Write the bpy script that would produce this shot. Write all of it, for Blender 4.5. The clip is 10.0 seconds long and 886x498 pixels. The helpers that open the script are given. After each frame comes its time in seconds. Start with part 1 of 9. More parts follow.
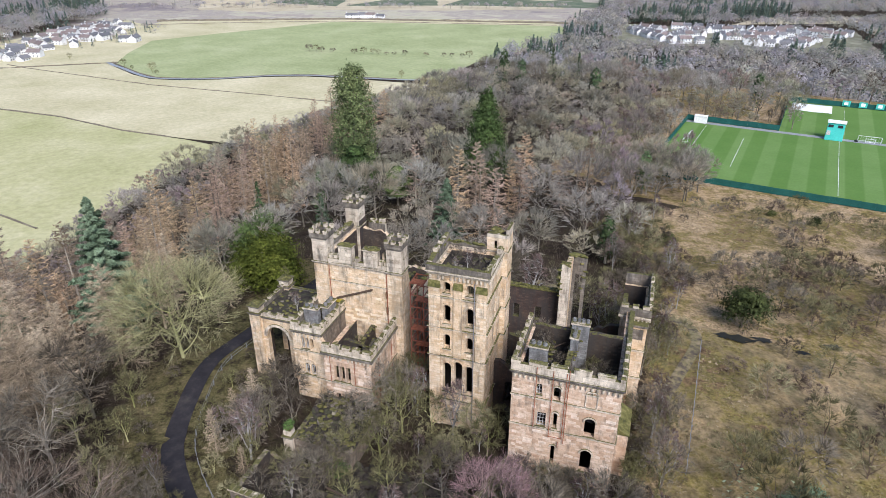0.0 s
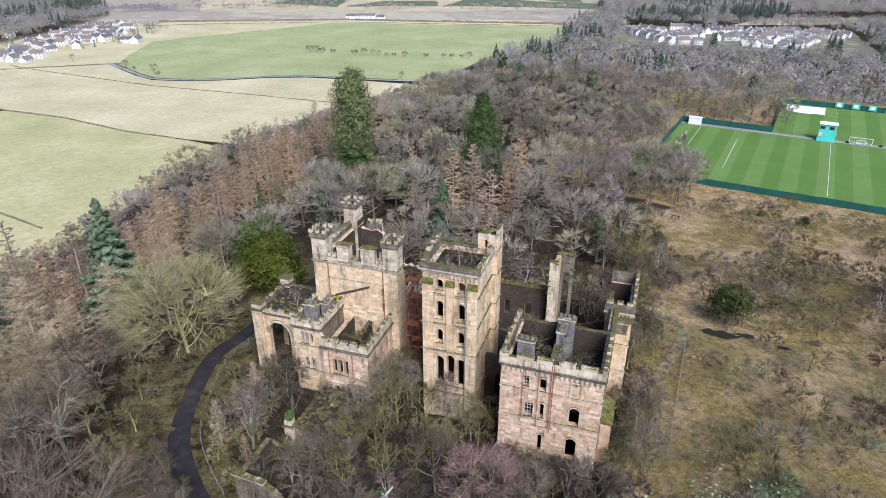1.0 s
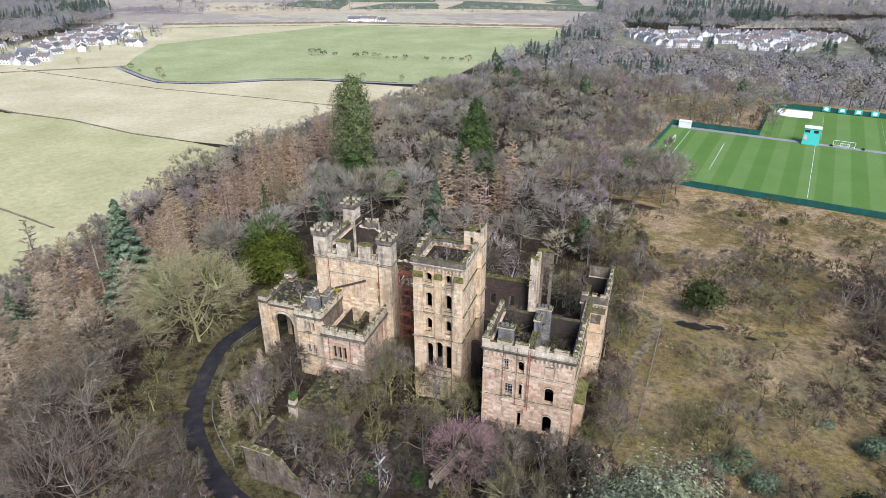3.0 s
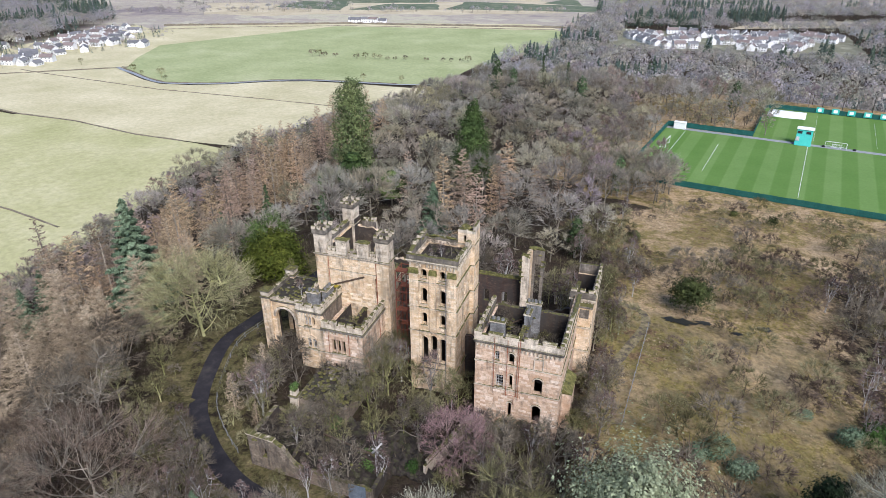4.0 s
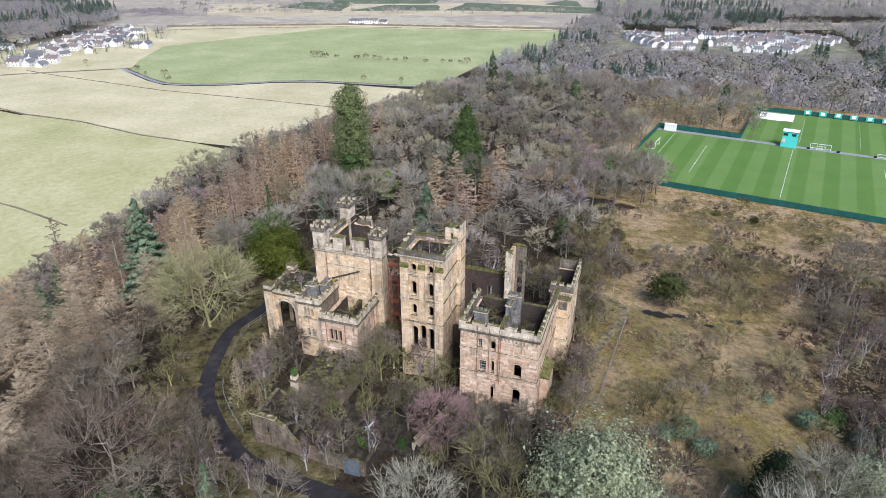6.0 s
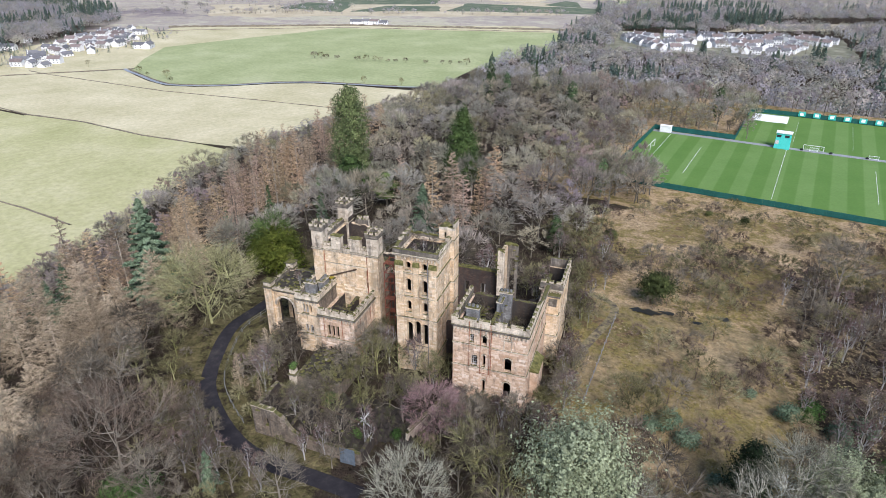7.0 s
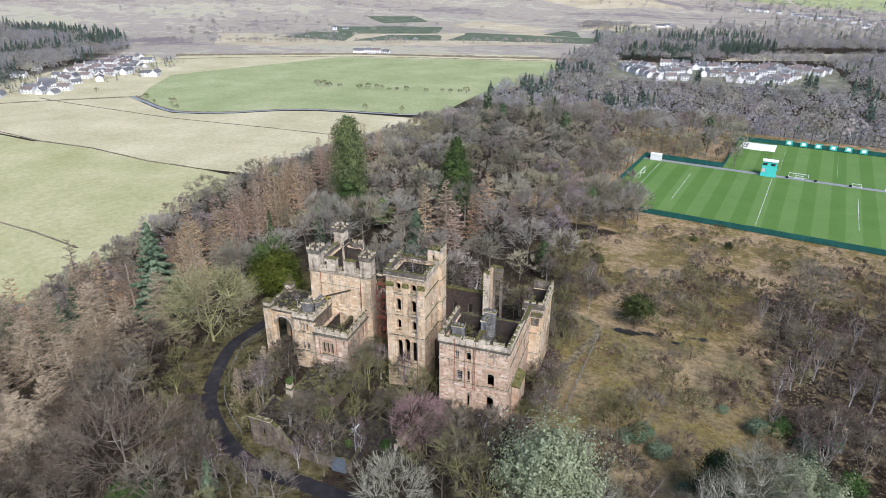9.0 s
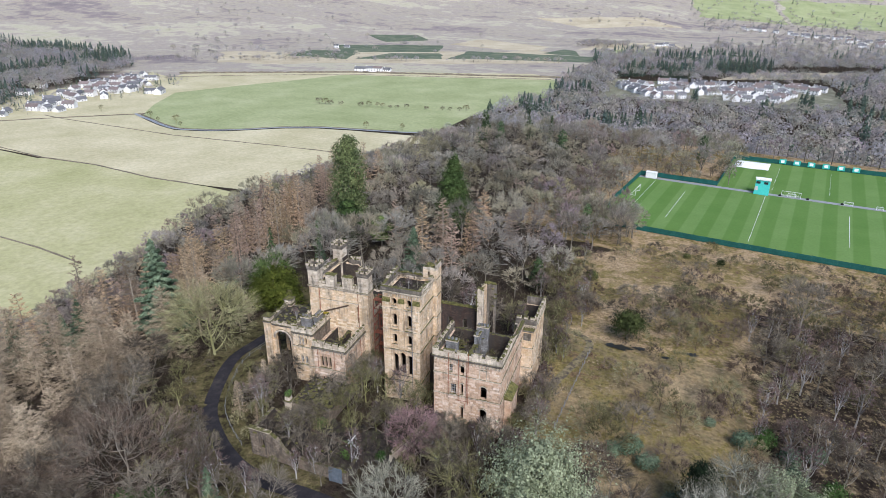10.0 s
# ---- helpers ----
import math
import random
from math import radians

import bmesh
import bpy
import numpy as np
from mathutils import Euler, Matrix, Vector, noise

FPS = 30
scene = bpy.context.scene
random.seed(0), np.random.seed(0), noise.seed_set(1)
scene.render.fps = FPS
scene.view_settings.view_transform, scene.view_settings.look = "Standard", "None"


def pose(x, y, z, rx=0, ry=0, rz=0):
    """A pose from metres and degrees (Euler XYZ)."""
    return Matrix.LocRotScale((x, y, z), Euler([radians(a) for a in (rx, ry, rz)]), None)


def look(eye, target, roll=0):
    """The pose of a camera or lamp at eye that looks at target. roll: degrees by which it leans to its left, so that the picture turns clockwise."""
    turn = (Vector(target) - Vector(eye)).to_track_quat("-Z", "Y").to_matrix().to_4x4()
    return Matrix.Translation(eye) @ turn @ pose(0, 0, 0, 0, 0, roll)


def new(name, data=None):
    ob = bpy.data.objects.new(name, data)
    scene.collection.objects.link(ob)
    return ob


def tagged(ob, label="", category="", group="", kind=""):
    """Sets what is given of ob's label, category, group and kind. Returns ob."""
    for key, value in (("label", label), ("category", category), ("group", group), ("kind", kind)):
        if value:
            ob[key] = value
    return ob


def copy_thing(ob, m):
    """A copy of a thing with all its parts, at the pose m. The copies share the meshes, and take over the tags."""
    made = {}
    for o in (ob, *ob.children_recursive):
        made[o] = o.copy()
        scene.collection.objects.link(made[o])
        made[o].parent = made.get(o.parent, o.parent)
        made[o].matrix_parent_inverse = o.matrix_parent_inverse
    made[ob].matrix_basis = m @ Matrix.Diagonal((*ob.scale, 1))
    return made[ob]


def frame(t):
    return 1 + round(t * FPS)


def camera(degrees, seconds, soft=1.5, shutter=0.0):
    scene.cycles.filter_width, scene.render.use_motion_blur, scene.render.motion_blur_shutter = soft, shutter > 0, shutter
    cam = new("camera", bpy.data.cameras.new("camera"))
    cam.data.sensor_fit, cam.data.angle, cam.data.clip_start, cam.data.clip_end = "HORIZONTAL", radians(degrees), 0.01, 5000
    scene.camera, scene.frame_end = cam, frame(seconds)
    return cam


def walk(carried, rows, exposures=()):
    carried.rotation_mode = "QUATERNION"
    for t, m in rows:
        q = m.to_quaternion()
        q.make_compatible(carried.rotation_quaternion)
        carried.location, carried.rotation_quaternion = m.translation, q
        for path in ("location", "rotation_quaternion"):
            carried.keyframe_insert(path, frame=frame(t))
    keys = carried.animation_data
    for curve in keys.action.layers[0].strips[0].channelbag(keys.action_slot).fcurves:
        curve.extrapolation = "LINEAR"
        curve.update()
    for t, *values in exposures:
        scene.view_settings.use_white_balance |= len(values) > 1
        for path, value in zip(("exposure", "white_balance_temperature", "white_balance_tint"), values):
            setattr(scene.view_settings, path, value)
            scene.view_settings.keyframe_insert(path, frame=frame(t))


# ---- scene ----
from mathutils.bvhtree import BVHTree

cam = camera(69.43, 10.0, soft=0.5)
ROWS = [
    (0.0, 11.89, -62.72, 63.55, 63.643, 0.019, 18.352),
    (0.5, 13.10, -64.44, 64.48, 63.631, 0.034, 18.391),
    (1.0, 14.18, -66.17, 65.41, 63.619, 0.038, 18.418),
    (1.5, 15.33, -68.04, 66.33, 63.633, 0.048, 18.470),
    (2.0, 16.42, -69.82, 67.17, 63.667, 0.021, 18.538),
    (2.5, 17.59, -71.80, 68.06, 63.691, 0.037, 18.569),
    (4.0, 21.03, -77.49, 70.61, 63.689, 0.060, 18.648),
    (4.5, 22.22, -79.37, 71.51, 63.659, 0.076, 18.691),
    (5.0, 23.38, -81.23, 72.44, 63.647, 0.074, 18.708),
    (5.5, 24.56, -82.83, 73.19, 63.641, 0.069, 18.751),
    (7.0, 28.21, -87.64, 75.59, 63.648, -0.003, 18.898),
    (7.5, 29.39, -89.09, 76.21, 63.858, -0.029, 18.952),
    (8.0, 30.70, -90.67, 77.08, 64.368, -0.049, 19.019),
    (8.5, 31.89, -92.15, 77.90, 65.079, -0.100, 19.097),
    (9.0, 33.14, -93.71, 78.63, 65.866, -0.100, 19.150),
    (9.5, 34.27, -95.22, 79.52, 66.545, -0.149, 19.205),
    (10.0, 35.51, -96.92, 80.48, 67.301, -0.178, 19.264),
]
walk(cam, [(t, pose(x, y, z, rx, ry, rz)) for t, x, y, z, rx, ry, rz in ROWS], [(0.0, 0.77, 5900, 15), (7.5, 0.76, 5890, 15), (10.0, 0.61, 5830, 14)])

# ---- world and sun ----
world = bpy.data.worlds.new("world")
scene.world = world
world.use_nodes = True
wn = world.node_tree
wn.nodes.clear()
sky = wn.nodes.new("ShaderNodeTexSky")
sky.sky_type = "NISHITA"
sky.sun_disc = False
sky.sun_elevation, sky.sun_rotation = radians(44), radians(143)
sky.air_density, sky.dust_density, sky.ozone_density = 1.0, 1.2, 1.0
back = wn.nodes.new("ShaderNodeBackground")
back.inputs["Strength"].default_value = 0.1
wout = wn.nodes.new("ShaderNodeOutputWorld")
wn.links.new(sky.outputs[0], back.inputs["Color"])
wn.links.new(back.outputs[0], wout.inputs["Surface"])
sun = new("sun", bpy.data.lights.new("sun", "SUN"))
sun.data.energy, sun.data.angle, sun.data.color = 2.85, radians(28), (1.0, 0.96, 0.91)
sun.matrix_world = look((0, 0, 0), (-math.sin(radians(143)) * math.cos(radians(44)), -math.cos(radians(143)) * math.cos(radians(44)), -math.sin(radians(44))))


# ---- materials ----
def ramp(nt, src, stops):
    r = nt.nodes.new("ShaderNodeValToRGB")
    while len(r.color_ramp.elements) < len(stops):
        r.color_ramp.elements.new(0.5)
    for e, (p, c) in zip(r.color_ramp.elements, stops):
        e.position, e.color = p, (*c, 1) if len(c) == 3 else c
    nt.links.new(src, r.inputs[0])
    return r.outputs[0]


def noise_tex(nt, vec, scale, detail=4, rough=0.55):
    n = nt.nodes.new("ShaderNodeTexNoise")
    n.inputs["Scale"].default_value, n.inputs["Detail"].default_value, n.inputs["Roughness"].default_value = scale, detail, rough
    nt.links.new(vec, n.inputs["Vector"])
    return n.outputs["Fac"]


def mixc(nt, fac, a, b, mode="MIX"):
    m = nt.nodes.new("ShaderNodeMix")
    m.data_type, m.blend_type = "RGBA", mode
    for s, v in ((m.inputs[0], fac), (m.inputs[6], a), (m.inputs[7], b)):
        if isinstance(v, (int, float)):
            s.default_value = v
        elif isinstance(v, tuple):
            s.default_value = (*v, 1) if len(v) == 3 else v
        else:
            nt.links.new(v, s)
    return m.outputs[2]


def mathn(nt, op, a, b=0.0, clamp=False):
    m = nt.nodes.new("ShaderNodeMath")
    m.operation, m.use_clamp = op, clamp
    for s, v in ((m.inputs[0], a), (m.inputs[1], b)):
        if isinstance(v, (int, float)):
            s.default_value = v
        else:
            nt.links.new(v, s)
    return m.outputs[0]


def base_mat(name, rough=0.9, spec=0.2):
    m = bpy.data.materials.new(name)
    m.use_nodes = True
    nt = m.node_tree
    b = nt.nodes["Principled BSDF"]
    b.inputs["Roughness"].default_value = rough
    b.inputs["Specular IOR Level"].default_value = spec
    pos = nt.nodes.new("ShaderNodeNewGeometry")
    return m, nt, b, pos


def bump(nt, b, h, strength, dist):
    n = nt.nodes.new("ShaderNodeBump")
    n.inputs["Strength"].default_value, n.inputs["Distance"].default_value = strength, dist
    nt.links.new(h, n.inputs["Height"])
    nt.links.new(n.outputs[0], b.inputs["Normal"])


def stone_mat(name, c1, c2, c3, mortar, soot, moss, course=0.36, width=0.85, sootcol=(0.055, 0.05, 0.045), rust=None):
    """Coursed ashlar: blocks differ in tone; soot streaks, and moss on what faces the sky."""
    m, nt, b, geo = base_mat(name, 0.92, 0.15)
    uv = nt.nodes.new("ShaderNodeUVMap")
    uv.uv_map = "uv"
    br = nt.nodes.new("ShaderNodeTexBrick")
    br.offset, br.squash = 0.5, 1.0
    br.inputs["Scale"].default_value = 1.0
    br.inputs["Brick Width"].default_value, br.inputs["Row Height"].default_value = width, course
    br.inputs["Mortar Size"].default_value, br.inputs["Mortar Smooth"].default_value = 0.016, 0.3
    br.inputs["Bias"].default_value = 0.0
    br.inputs["Color1"].default_value, br.inputs["Color2"].default_value = (0, 0, 0, 1), (1, 1, 1, 1)
    br.inputs["Mortar"].default_value = (0.5, 0.5, 0.5, 1)
    nt.links.new(uv.outputs[0], br.inputs["Vector"])
    pos = geo.outputs["Position"]
    big = noise_tex(nt, pos, 0.16, 5, 0.6)
    mid = noise_tex(nt, pos, 1.1, 5, 0.65)
    fine = noise_tex(nt, pos, 9.0, 4, 0.6)
    blocks = ramp(nt, br.outputs["Color"], [(0.0, c1), (0.45, c2), (1.0, c3)])
    if rust:                                         # some blocks weather to ochre
        blocks = ramp(nt, br.outputs["Color"], [(0.0, c2), (0.18, rust), (0.3, c1), (0.6, c2), (0.75, c3), (1.0, c1)])
    tone = ramp(nt, big, [(0.3, c2), (0.5, c1), (0.7, c3)])
    col = mixc(nt, 0.5, blocks, tone)
    col = mixc(nt, 0.75, col, ramp(nt, mid, [(0.28, (0.5, 0.42, 0.34)), (0.47, (0.98, 0.96, 0.93)), (0.7, (1.25, 1.22, 1.18))]), "MULTIPLY")
    col = mixc(nt, 0.35, col, ramp(nt, fine, [(0.3, (0.7, 0.68, 0.66)), (0.7, (1.15, 1.15, 1.15))]), "MULTIPLY")
    col = mixc(nt, mathn(nt, "MULTIPLY", br.outputs["Fac"], 0.6), col, mortar)
    stain = noise_tex(nt, pos, 0.33, 6, 0.62)
    col = mixc(nt, ramp(nt, stain, [(0.5, (0, 0, 0)), (0.68, (0.42, 0.42, 0.42))]), col, mixc(nt, 0.5, c2, (0.2, 0.125, 0.07)))
    if rust:                                         # broad ochre patches and grey-green algae that runs down the wall
        col = mixc(nt, ramp(nt, noise_tex(nt, pos, 0.24, 5, 0.6), [(0.5, (0, 0, 0)), (0.66, (0.42, 0.42, 0.42))]), col, rust)
        ma = nt.nodes.new("ShaderNodeMapping")
        ma.inputs["Scale"].default_value, ma.inputs["Location"].default_value = (1.0, 1.0, 0.16), (7, 3, 5)
        nt.links.new(pos, ma.inputs[0])
        algae = noise_tex(nt, ma.outputs[0], 0.55, 6, 0.68)
        col = mixc(nt, ramp(nt, algae, [(0.53, (0, 0, 0)), (0.72, (0.7, 0.7, 0.7))]), col, (0.2, 0.165, 0.115))
    # soot and run-off: tall streaks
    mp = nt.nodes.new("ShaderNodeMapping")
    mp.inputs["Scale"].default_value = (1.4, 1.4, 0.3)
    nt.links.new(pos, mp.inputs[0])
    st = noise_tex(nt, mp.outputs[0], 0.8, 6, 0.65)
    stm = ramp(nt, st, [(max(0.0, 0.66 - soot * 0.5), (0, 0, 0)), (min(1.0, 0.86 - soot * 0.4), (1, 1, 1))])
    col = mixc(nt, mathn(nt, "MULTIPLY", stm, 0.85), col, sootcol)
    # moss and lichen on upper faces
    sx = nt.nodes.new("ShaderNodeSeparateXYZ")
    nt.links.new(geo.outputs["Normal"], sx.inputs[0])
    up = ramp(nt, sx.outputs["Z"], [(0.45, (0, 0, 0)), (0.8, (1, 1, 1))])
    mn = noise_tex(nt, pos, 0.9, 5, 0.7)
    mm = mathn(nt, "MULTIPLY", up, ramp(nt, mn, [(0.62 - moss * 0.4, (0, 0, 0)), (0.72 - moss * 0.35, (1, 1, 1))]))
    mcol = ramp(nt, noise_tex(nt, pos, 3.0), [(0.3, (0.05, 0.05, 0.025)), (0.6, (0.13, 0.12, 0.04)), (0.8, (0.21, 0.19, 0.09))])
    col = mixc(nt, mm, col, mcol)
    nt.links.new(col, b.inputs["Base Color"])
    h = mathn(nt, "ADD", mathn(nt, "MULTIPLY", br.outputs["Fac"], -0.8), mathn(nt, "MULTIPLY", mid, 0.7))
    bump(nt, b, h, 0.7, 0.05)
    return m


SAND = stone_mat("buff_sandstone", (0.73, 0.59, 0.415), (0.63, 0.465, 0.29), (0.81, 0.71, 0.56), (0.36, 0.26, 0.165), 0.27, 0.3, rust=(0.5, 0.31, 0.145))
PINK = stone_mat("pink_sandstone", (0.65, 0.5, 0.37), (0.55, 0.375, 0.245), (0.76, 0.645, 0.52), (0.33, 0.23, 0.16), 0.28, 0.3, rust=(0.43, 0.255, 0.145))
TRIM = stone_mat("weathered_trim_stone", (0.66, 0.58, 0.455), (0.42, 0.35, 0.265), (0.78, 0.7, 0.57), (0.22, 0.185, 0.15), 0.34, 0.75, 0.6, 1.4)
DARK = stone_mat("blackened_stone", (0.23, 0.205, 0.165), (0.13, 0.115, 0.095), (0.37, 0.33, 0.275), (0.08, 0.068, 0.056), 0.5, 0.75, 0.36, 0.8)
CHIM = stone_mat("lichen_grey_stone", (0.27, 0.275, 0.27), (0.15, 0.15, 0.148), (0.4, 0.405, 0.4), (0.1, 0.1, 0.095), 0.4, 0.4, 0.3, 0.6)
COURT = stone_mat("grey_rubble_wall", (0.25, 0.205, 0.155), (0.15, 0.125, 0.098), (0.38, 0.32, 0.25), (0.09, 0.075, 0.06), 0.4, 0.6, 0.32, 0.6)
# sooty rubble, with the dimness of the shells' interiors put into its colour
INNER = stone_mat("sooty_shaded_rubble_wall", (0.07, 0.056, 0.044), (0.036, 0.03, 0.025), (0.14, 0.108, 0.083), (0.04, 0.033, 0.028), 0.55, 0.4, 0.3, 0.55)
REDB = stone_mat("red_rubble", (0.085, 0.058, 0.047), (0.045, 0.033, 0.028), (0.15, 0.1, 0.08), (0.06, 0.05, 0.045), 0.6, 0.3, 0.25, 0.5)


def ashlar_mat(name, c1, c2, c3):
    """Single dressed blocks, each with a tone of its own."""
    m, nt, b, geo = base_mat(name, 0.92, 0.15)
    pos = geo.outputs["Position"]
    oi = nt.nodes.new("ShaderNodeObjectInfo")
    n = noise_tex(nt, pos, 0.35, 6, 0.62)
    f = mathn(nt, "ADD", mathn(nt, "MULTIPLY", oi.outputs["Random"], 0.42), mathn(nt, "MULTIPLY", n, 0.6))
    col = ramp(nt, f, [(0.2, c2), (0.5, c1), (0.78, c3)])
    fine, mid_ = noise_tex(nt, pos, 9.0, 4, 0.6), noise_tex(nt, pos, 1.4, 5, 0.65)
    col = mixc(nt, 0.6, col, ramp(nt, mid_, [(0.3, (0.55, 0.48, 0.4)), (0.5, (1, 0.98, 0.96)), (0.7, (1.2, 1.18, 1.15))]), "MULTIPLY")
    col = mixc(nt, 0.35, col, ramp(nt, fine, [(0.3, (0.7, 0.68, 0.66)), (0.7, (1.15, 1.15, 1.15))]), "MULTIPLY")
    nt.links.new(col, b.inputs["Base Color"])
    bump(nt, b, mid_, 0.6, 0.04)
    return m


ASH_PINK = ashlar_mat("pink_ashlar", (0.63, 0.475, 0.345), (0.4, 0.245, 0.145), (0.77, 0.66, 0.54))
ASH_BUFF = ashlar_mat("buff_ashlar", (0.66, 0.51, 0.32), (0.45, 0.29, 0.145), (0.79, 0.68, 0.51))


def mottled(name, stops, scale, rough=0.9, fine=8.0, bumpd=0.05, spec=0.2, rand=0.0, detail=5):
    m, nt, b, geo = base_mat(name, rough, spec)
    pos = geo.outputs["Position"]
    n = noise_tex(nt, pos, scale, detail, 0.65)
    if rand:
        oi = nt.nodes.new("ShaderNodeObjectInfo")
        n = mathn(nt, "ADD", n, mathn(nt, "MULTIPLY", mathn(nt, "SUBTRACT", oi.outputs["Random"], 0.5), rand))
    col = ramp(nt, n, stops)
    f = noise_tex(nt, pos, fine, 3, 0.6)
    col = mixc(nt, 0.5, col, ramp(nt, f, [(0.3, (0.68, 0.68, 0.68)), (0.7, (1.25, 1.25, 1.25))]), "MULTIPLY")
    nt.links.new(col, b.inputs["Base Color"])
    if bumpd:
        bump(nt, b, f, 0.6, bumpd)
    return m


IRON = mottled("rusted_iron", [(0.3, (0.2, 0.06, 0.03)), (0.6, (0.32, 0.12, 0.06)), (0.8, (0.12, 0.05, 0.03))], 3.0, 0.75)
REDSTEEL = mottled("red_oxide_steel", [(0.3, (0.2, 0.06, 0.035)), (0.6, (0.28, 0.10, 0.06)), (0.8, (0.13, 0.05, 0.035))], 1.5, 0.75)
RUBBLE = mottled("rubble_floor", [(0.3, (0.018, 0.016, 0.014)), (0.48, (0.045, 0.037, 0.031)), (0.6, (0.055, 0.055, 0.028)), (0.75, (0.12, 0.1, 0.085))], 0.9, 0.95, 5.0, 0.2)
MOSS = mottled("moss_cushion", [(0.3, (0.05, 0.05, 0.022)), (0.5, (0.115, 0.11, 0.032)), (0.62, (0.2, 0.175, 0.07)), (0.75, (0.14, 0.12, 0.07))], 1.6, 0.95, 12.0, 0.1)
TARMAC = mottled("worn_tarmac", [(0.3, (0.016, 0.014, 0.016)), (0.55, (0.03, 0.027, 0.029)), (0.75, (0.06, 0.052, 0.046))], 0.35, 0.85, 14.0, 0.01)
FRAME = mottled("peeling_white_paint", [(0.3, (0.3, 0.29, 0.27)), (0.7, (0.58, 0.57, 0.54))], 4.0, 0.7)
LEAD = mottled("grey_lead_pipe", [(0.3, (0.12, 0.12, 0.12)), (0.7, (0.25, 0.24, 0.23))], 3.0, 0.6)
TIMBER = mottled("charred_timber", [(0.3, (0.05, 0.035, 0.025)), (0.7, (0.13, 0.09, 0.06))], 3.0, 0.9)
WHITE = mottled("white_render", [(0.3, (0.72, 0.71, 0.68)), (0.7, (0.84, 0.83, 0.81))], 0.3, 0.8, 3.0, 0.0)
SLATE = mottled("slate_roof", [(0.3, (0.11, 0.11, 0.115)), (0.7, (0.2, 0.195, 0.19))], 0.4, 0.7, 3.0, 0.0, rand=0.3)
TILE = mottled("brown_tile_roof", [(0.3, (0.14, 0.112, 0.1)), (0.7, (0.23, 0.185, 0.165))], 0.4, 0.8, 3.0, 0.0, rand=0.3)
GLASS = mottled("dark_window_glass", [(0.3, (0.02, 0.022, 0.025)), (0.7, (0.04, 0.042, 0.045))], 0.5, 0.1, 3.0, 0.0, 0.5)
NET = mottled("green_windbreak_mesh", [(0.3, (0.012, 0.07, 0.06)), (0.7, (0.022, 0.11, 0.09))], 0.3, 0.8, 4.0, 0.0)
TEAL = mottled("teal_tarpaulin", [(0.3, (0.05, 0.42, 0.36)), (0.7, (0.09, 0.52, 0.45))], 0.3, 0.6, 3.0, 0.0)
BLACK = mottled("black_rubber", [(0.3, (0.012, 0.012, 0.012)), (0.7, (0.03, 0.03, 0.03))], 2.0, 0.7)
WPAINT = mottled("white_line_paint", [(0.3, (0.78, 0.78, 0.76)), (0.7, (0.9, 0.9, 0.88))], 0.5, 0.6, 3.0, 0.0)
TRACKM = mottled("overgrown_tarmac", [(0.33, (0.055, 0.048, 0.04)), (0.45, (0.12, 0.095, 0.065)), (0.52, (0.17, 0.145, 0.07)), (0.68, (0.27, 0.21, 0.13))], 0.8, 0.95, 6.0, 0.03)
STEEL = mottled("galvanised_steel", [(0.3, (0.16, 0.165, 0.17)), (0.7, (0.26, 0.265, 0.265))], 2.0, 0.5)
WATER = mottled("dark_water", [(0.3, (0.012, 0.013, 0.012)), (0.7, (0.035, 0.034, 0.028))], 0.2, 0.35, 2.0, 0.0, 0.25)
# stream: the pale reflection of the sky is put into the base colour
STREAM = mottled("pale_stream_water", [(0.3, (0.2, 0.205, 0.2)), (0.7, (0.28, 0.28, 0.27))], 0.2, 0.3, 2.0, 0.0, 0.3)


# bark, twigs and leaves
def tw(name, a, b_, c, rand=0.5, var=0.6, thin=0.0):
    """Twigs or leaves: soft patches of colour, and every twig a little lighter or darker than the next."""
    m, nt, b, geo = base_mat(name, 0.9, 0.1)
    pos = geo.outputs["Position"]
    n = noise_tex(nt, pos, 0.3, 4, 0.65)
    if rand:
        oi = nt.nodes.new("ShaderNodeObjectInfo")
        n = mathn(nt, "ADD", n, mathn(nt, "MULTIPLY", mathn(nt, "SUBTRACT", oi.outputs["Random"], 0.5), rand))
    col = ramp(nt, n, [(0.25, a), (0.5, b_), (0.75, c)])
    if not rand:                                     # joined woods: each tree has a tone of its own
        tone = nt.nodes.new("ShaderNodeAttribute")
        tone.attribute_name = "tone"
        col = mixc(nt, 1.0, col, tone.outputs["Color"], "MULTIPLY")
    col = mixc(nt, 1.0, col, ramp(nt, geo.outputs["Random Per Island"], [(0.0, (1 - var, 1 - var, 1 - var)), (1.0, (1 + var * 0.8, 1 + var * 0.8, 1 + var * 0.8))]), "MULTIPLY")
    nt.links.new(col, b.inputs["Base Color"])
    if thin:                                         # fine twigs and leaves pass part of the light on
        t = nt.nodes.new("ShaderNodeBsdfTranslucent")
        mx = nt.nodes.new("ShaderNodeMixShader")
        mx.inputs[0].default_value = thin
        nt.links.new(col, t.inputs["Color"])
        nt.links.new(b.outputs[0], mx.inputs[1])
        nt.links.new(t.outputs[0], mx.inputs[2])
        nt.links.new(mx.outputs[0], nt.nodes["Material Output"].inputs["Surface"])
    return m


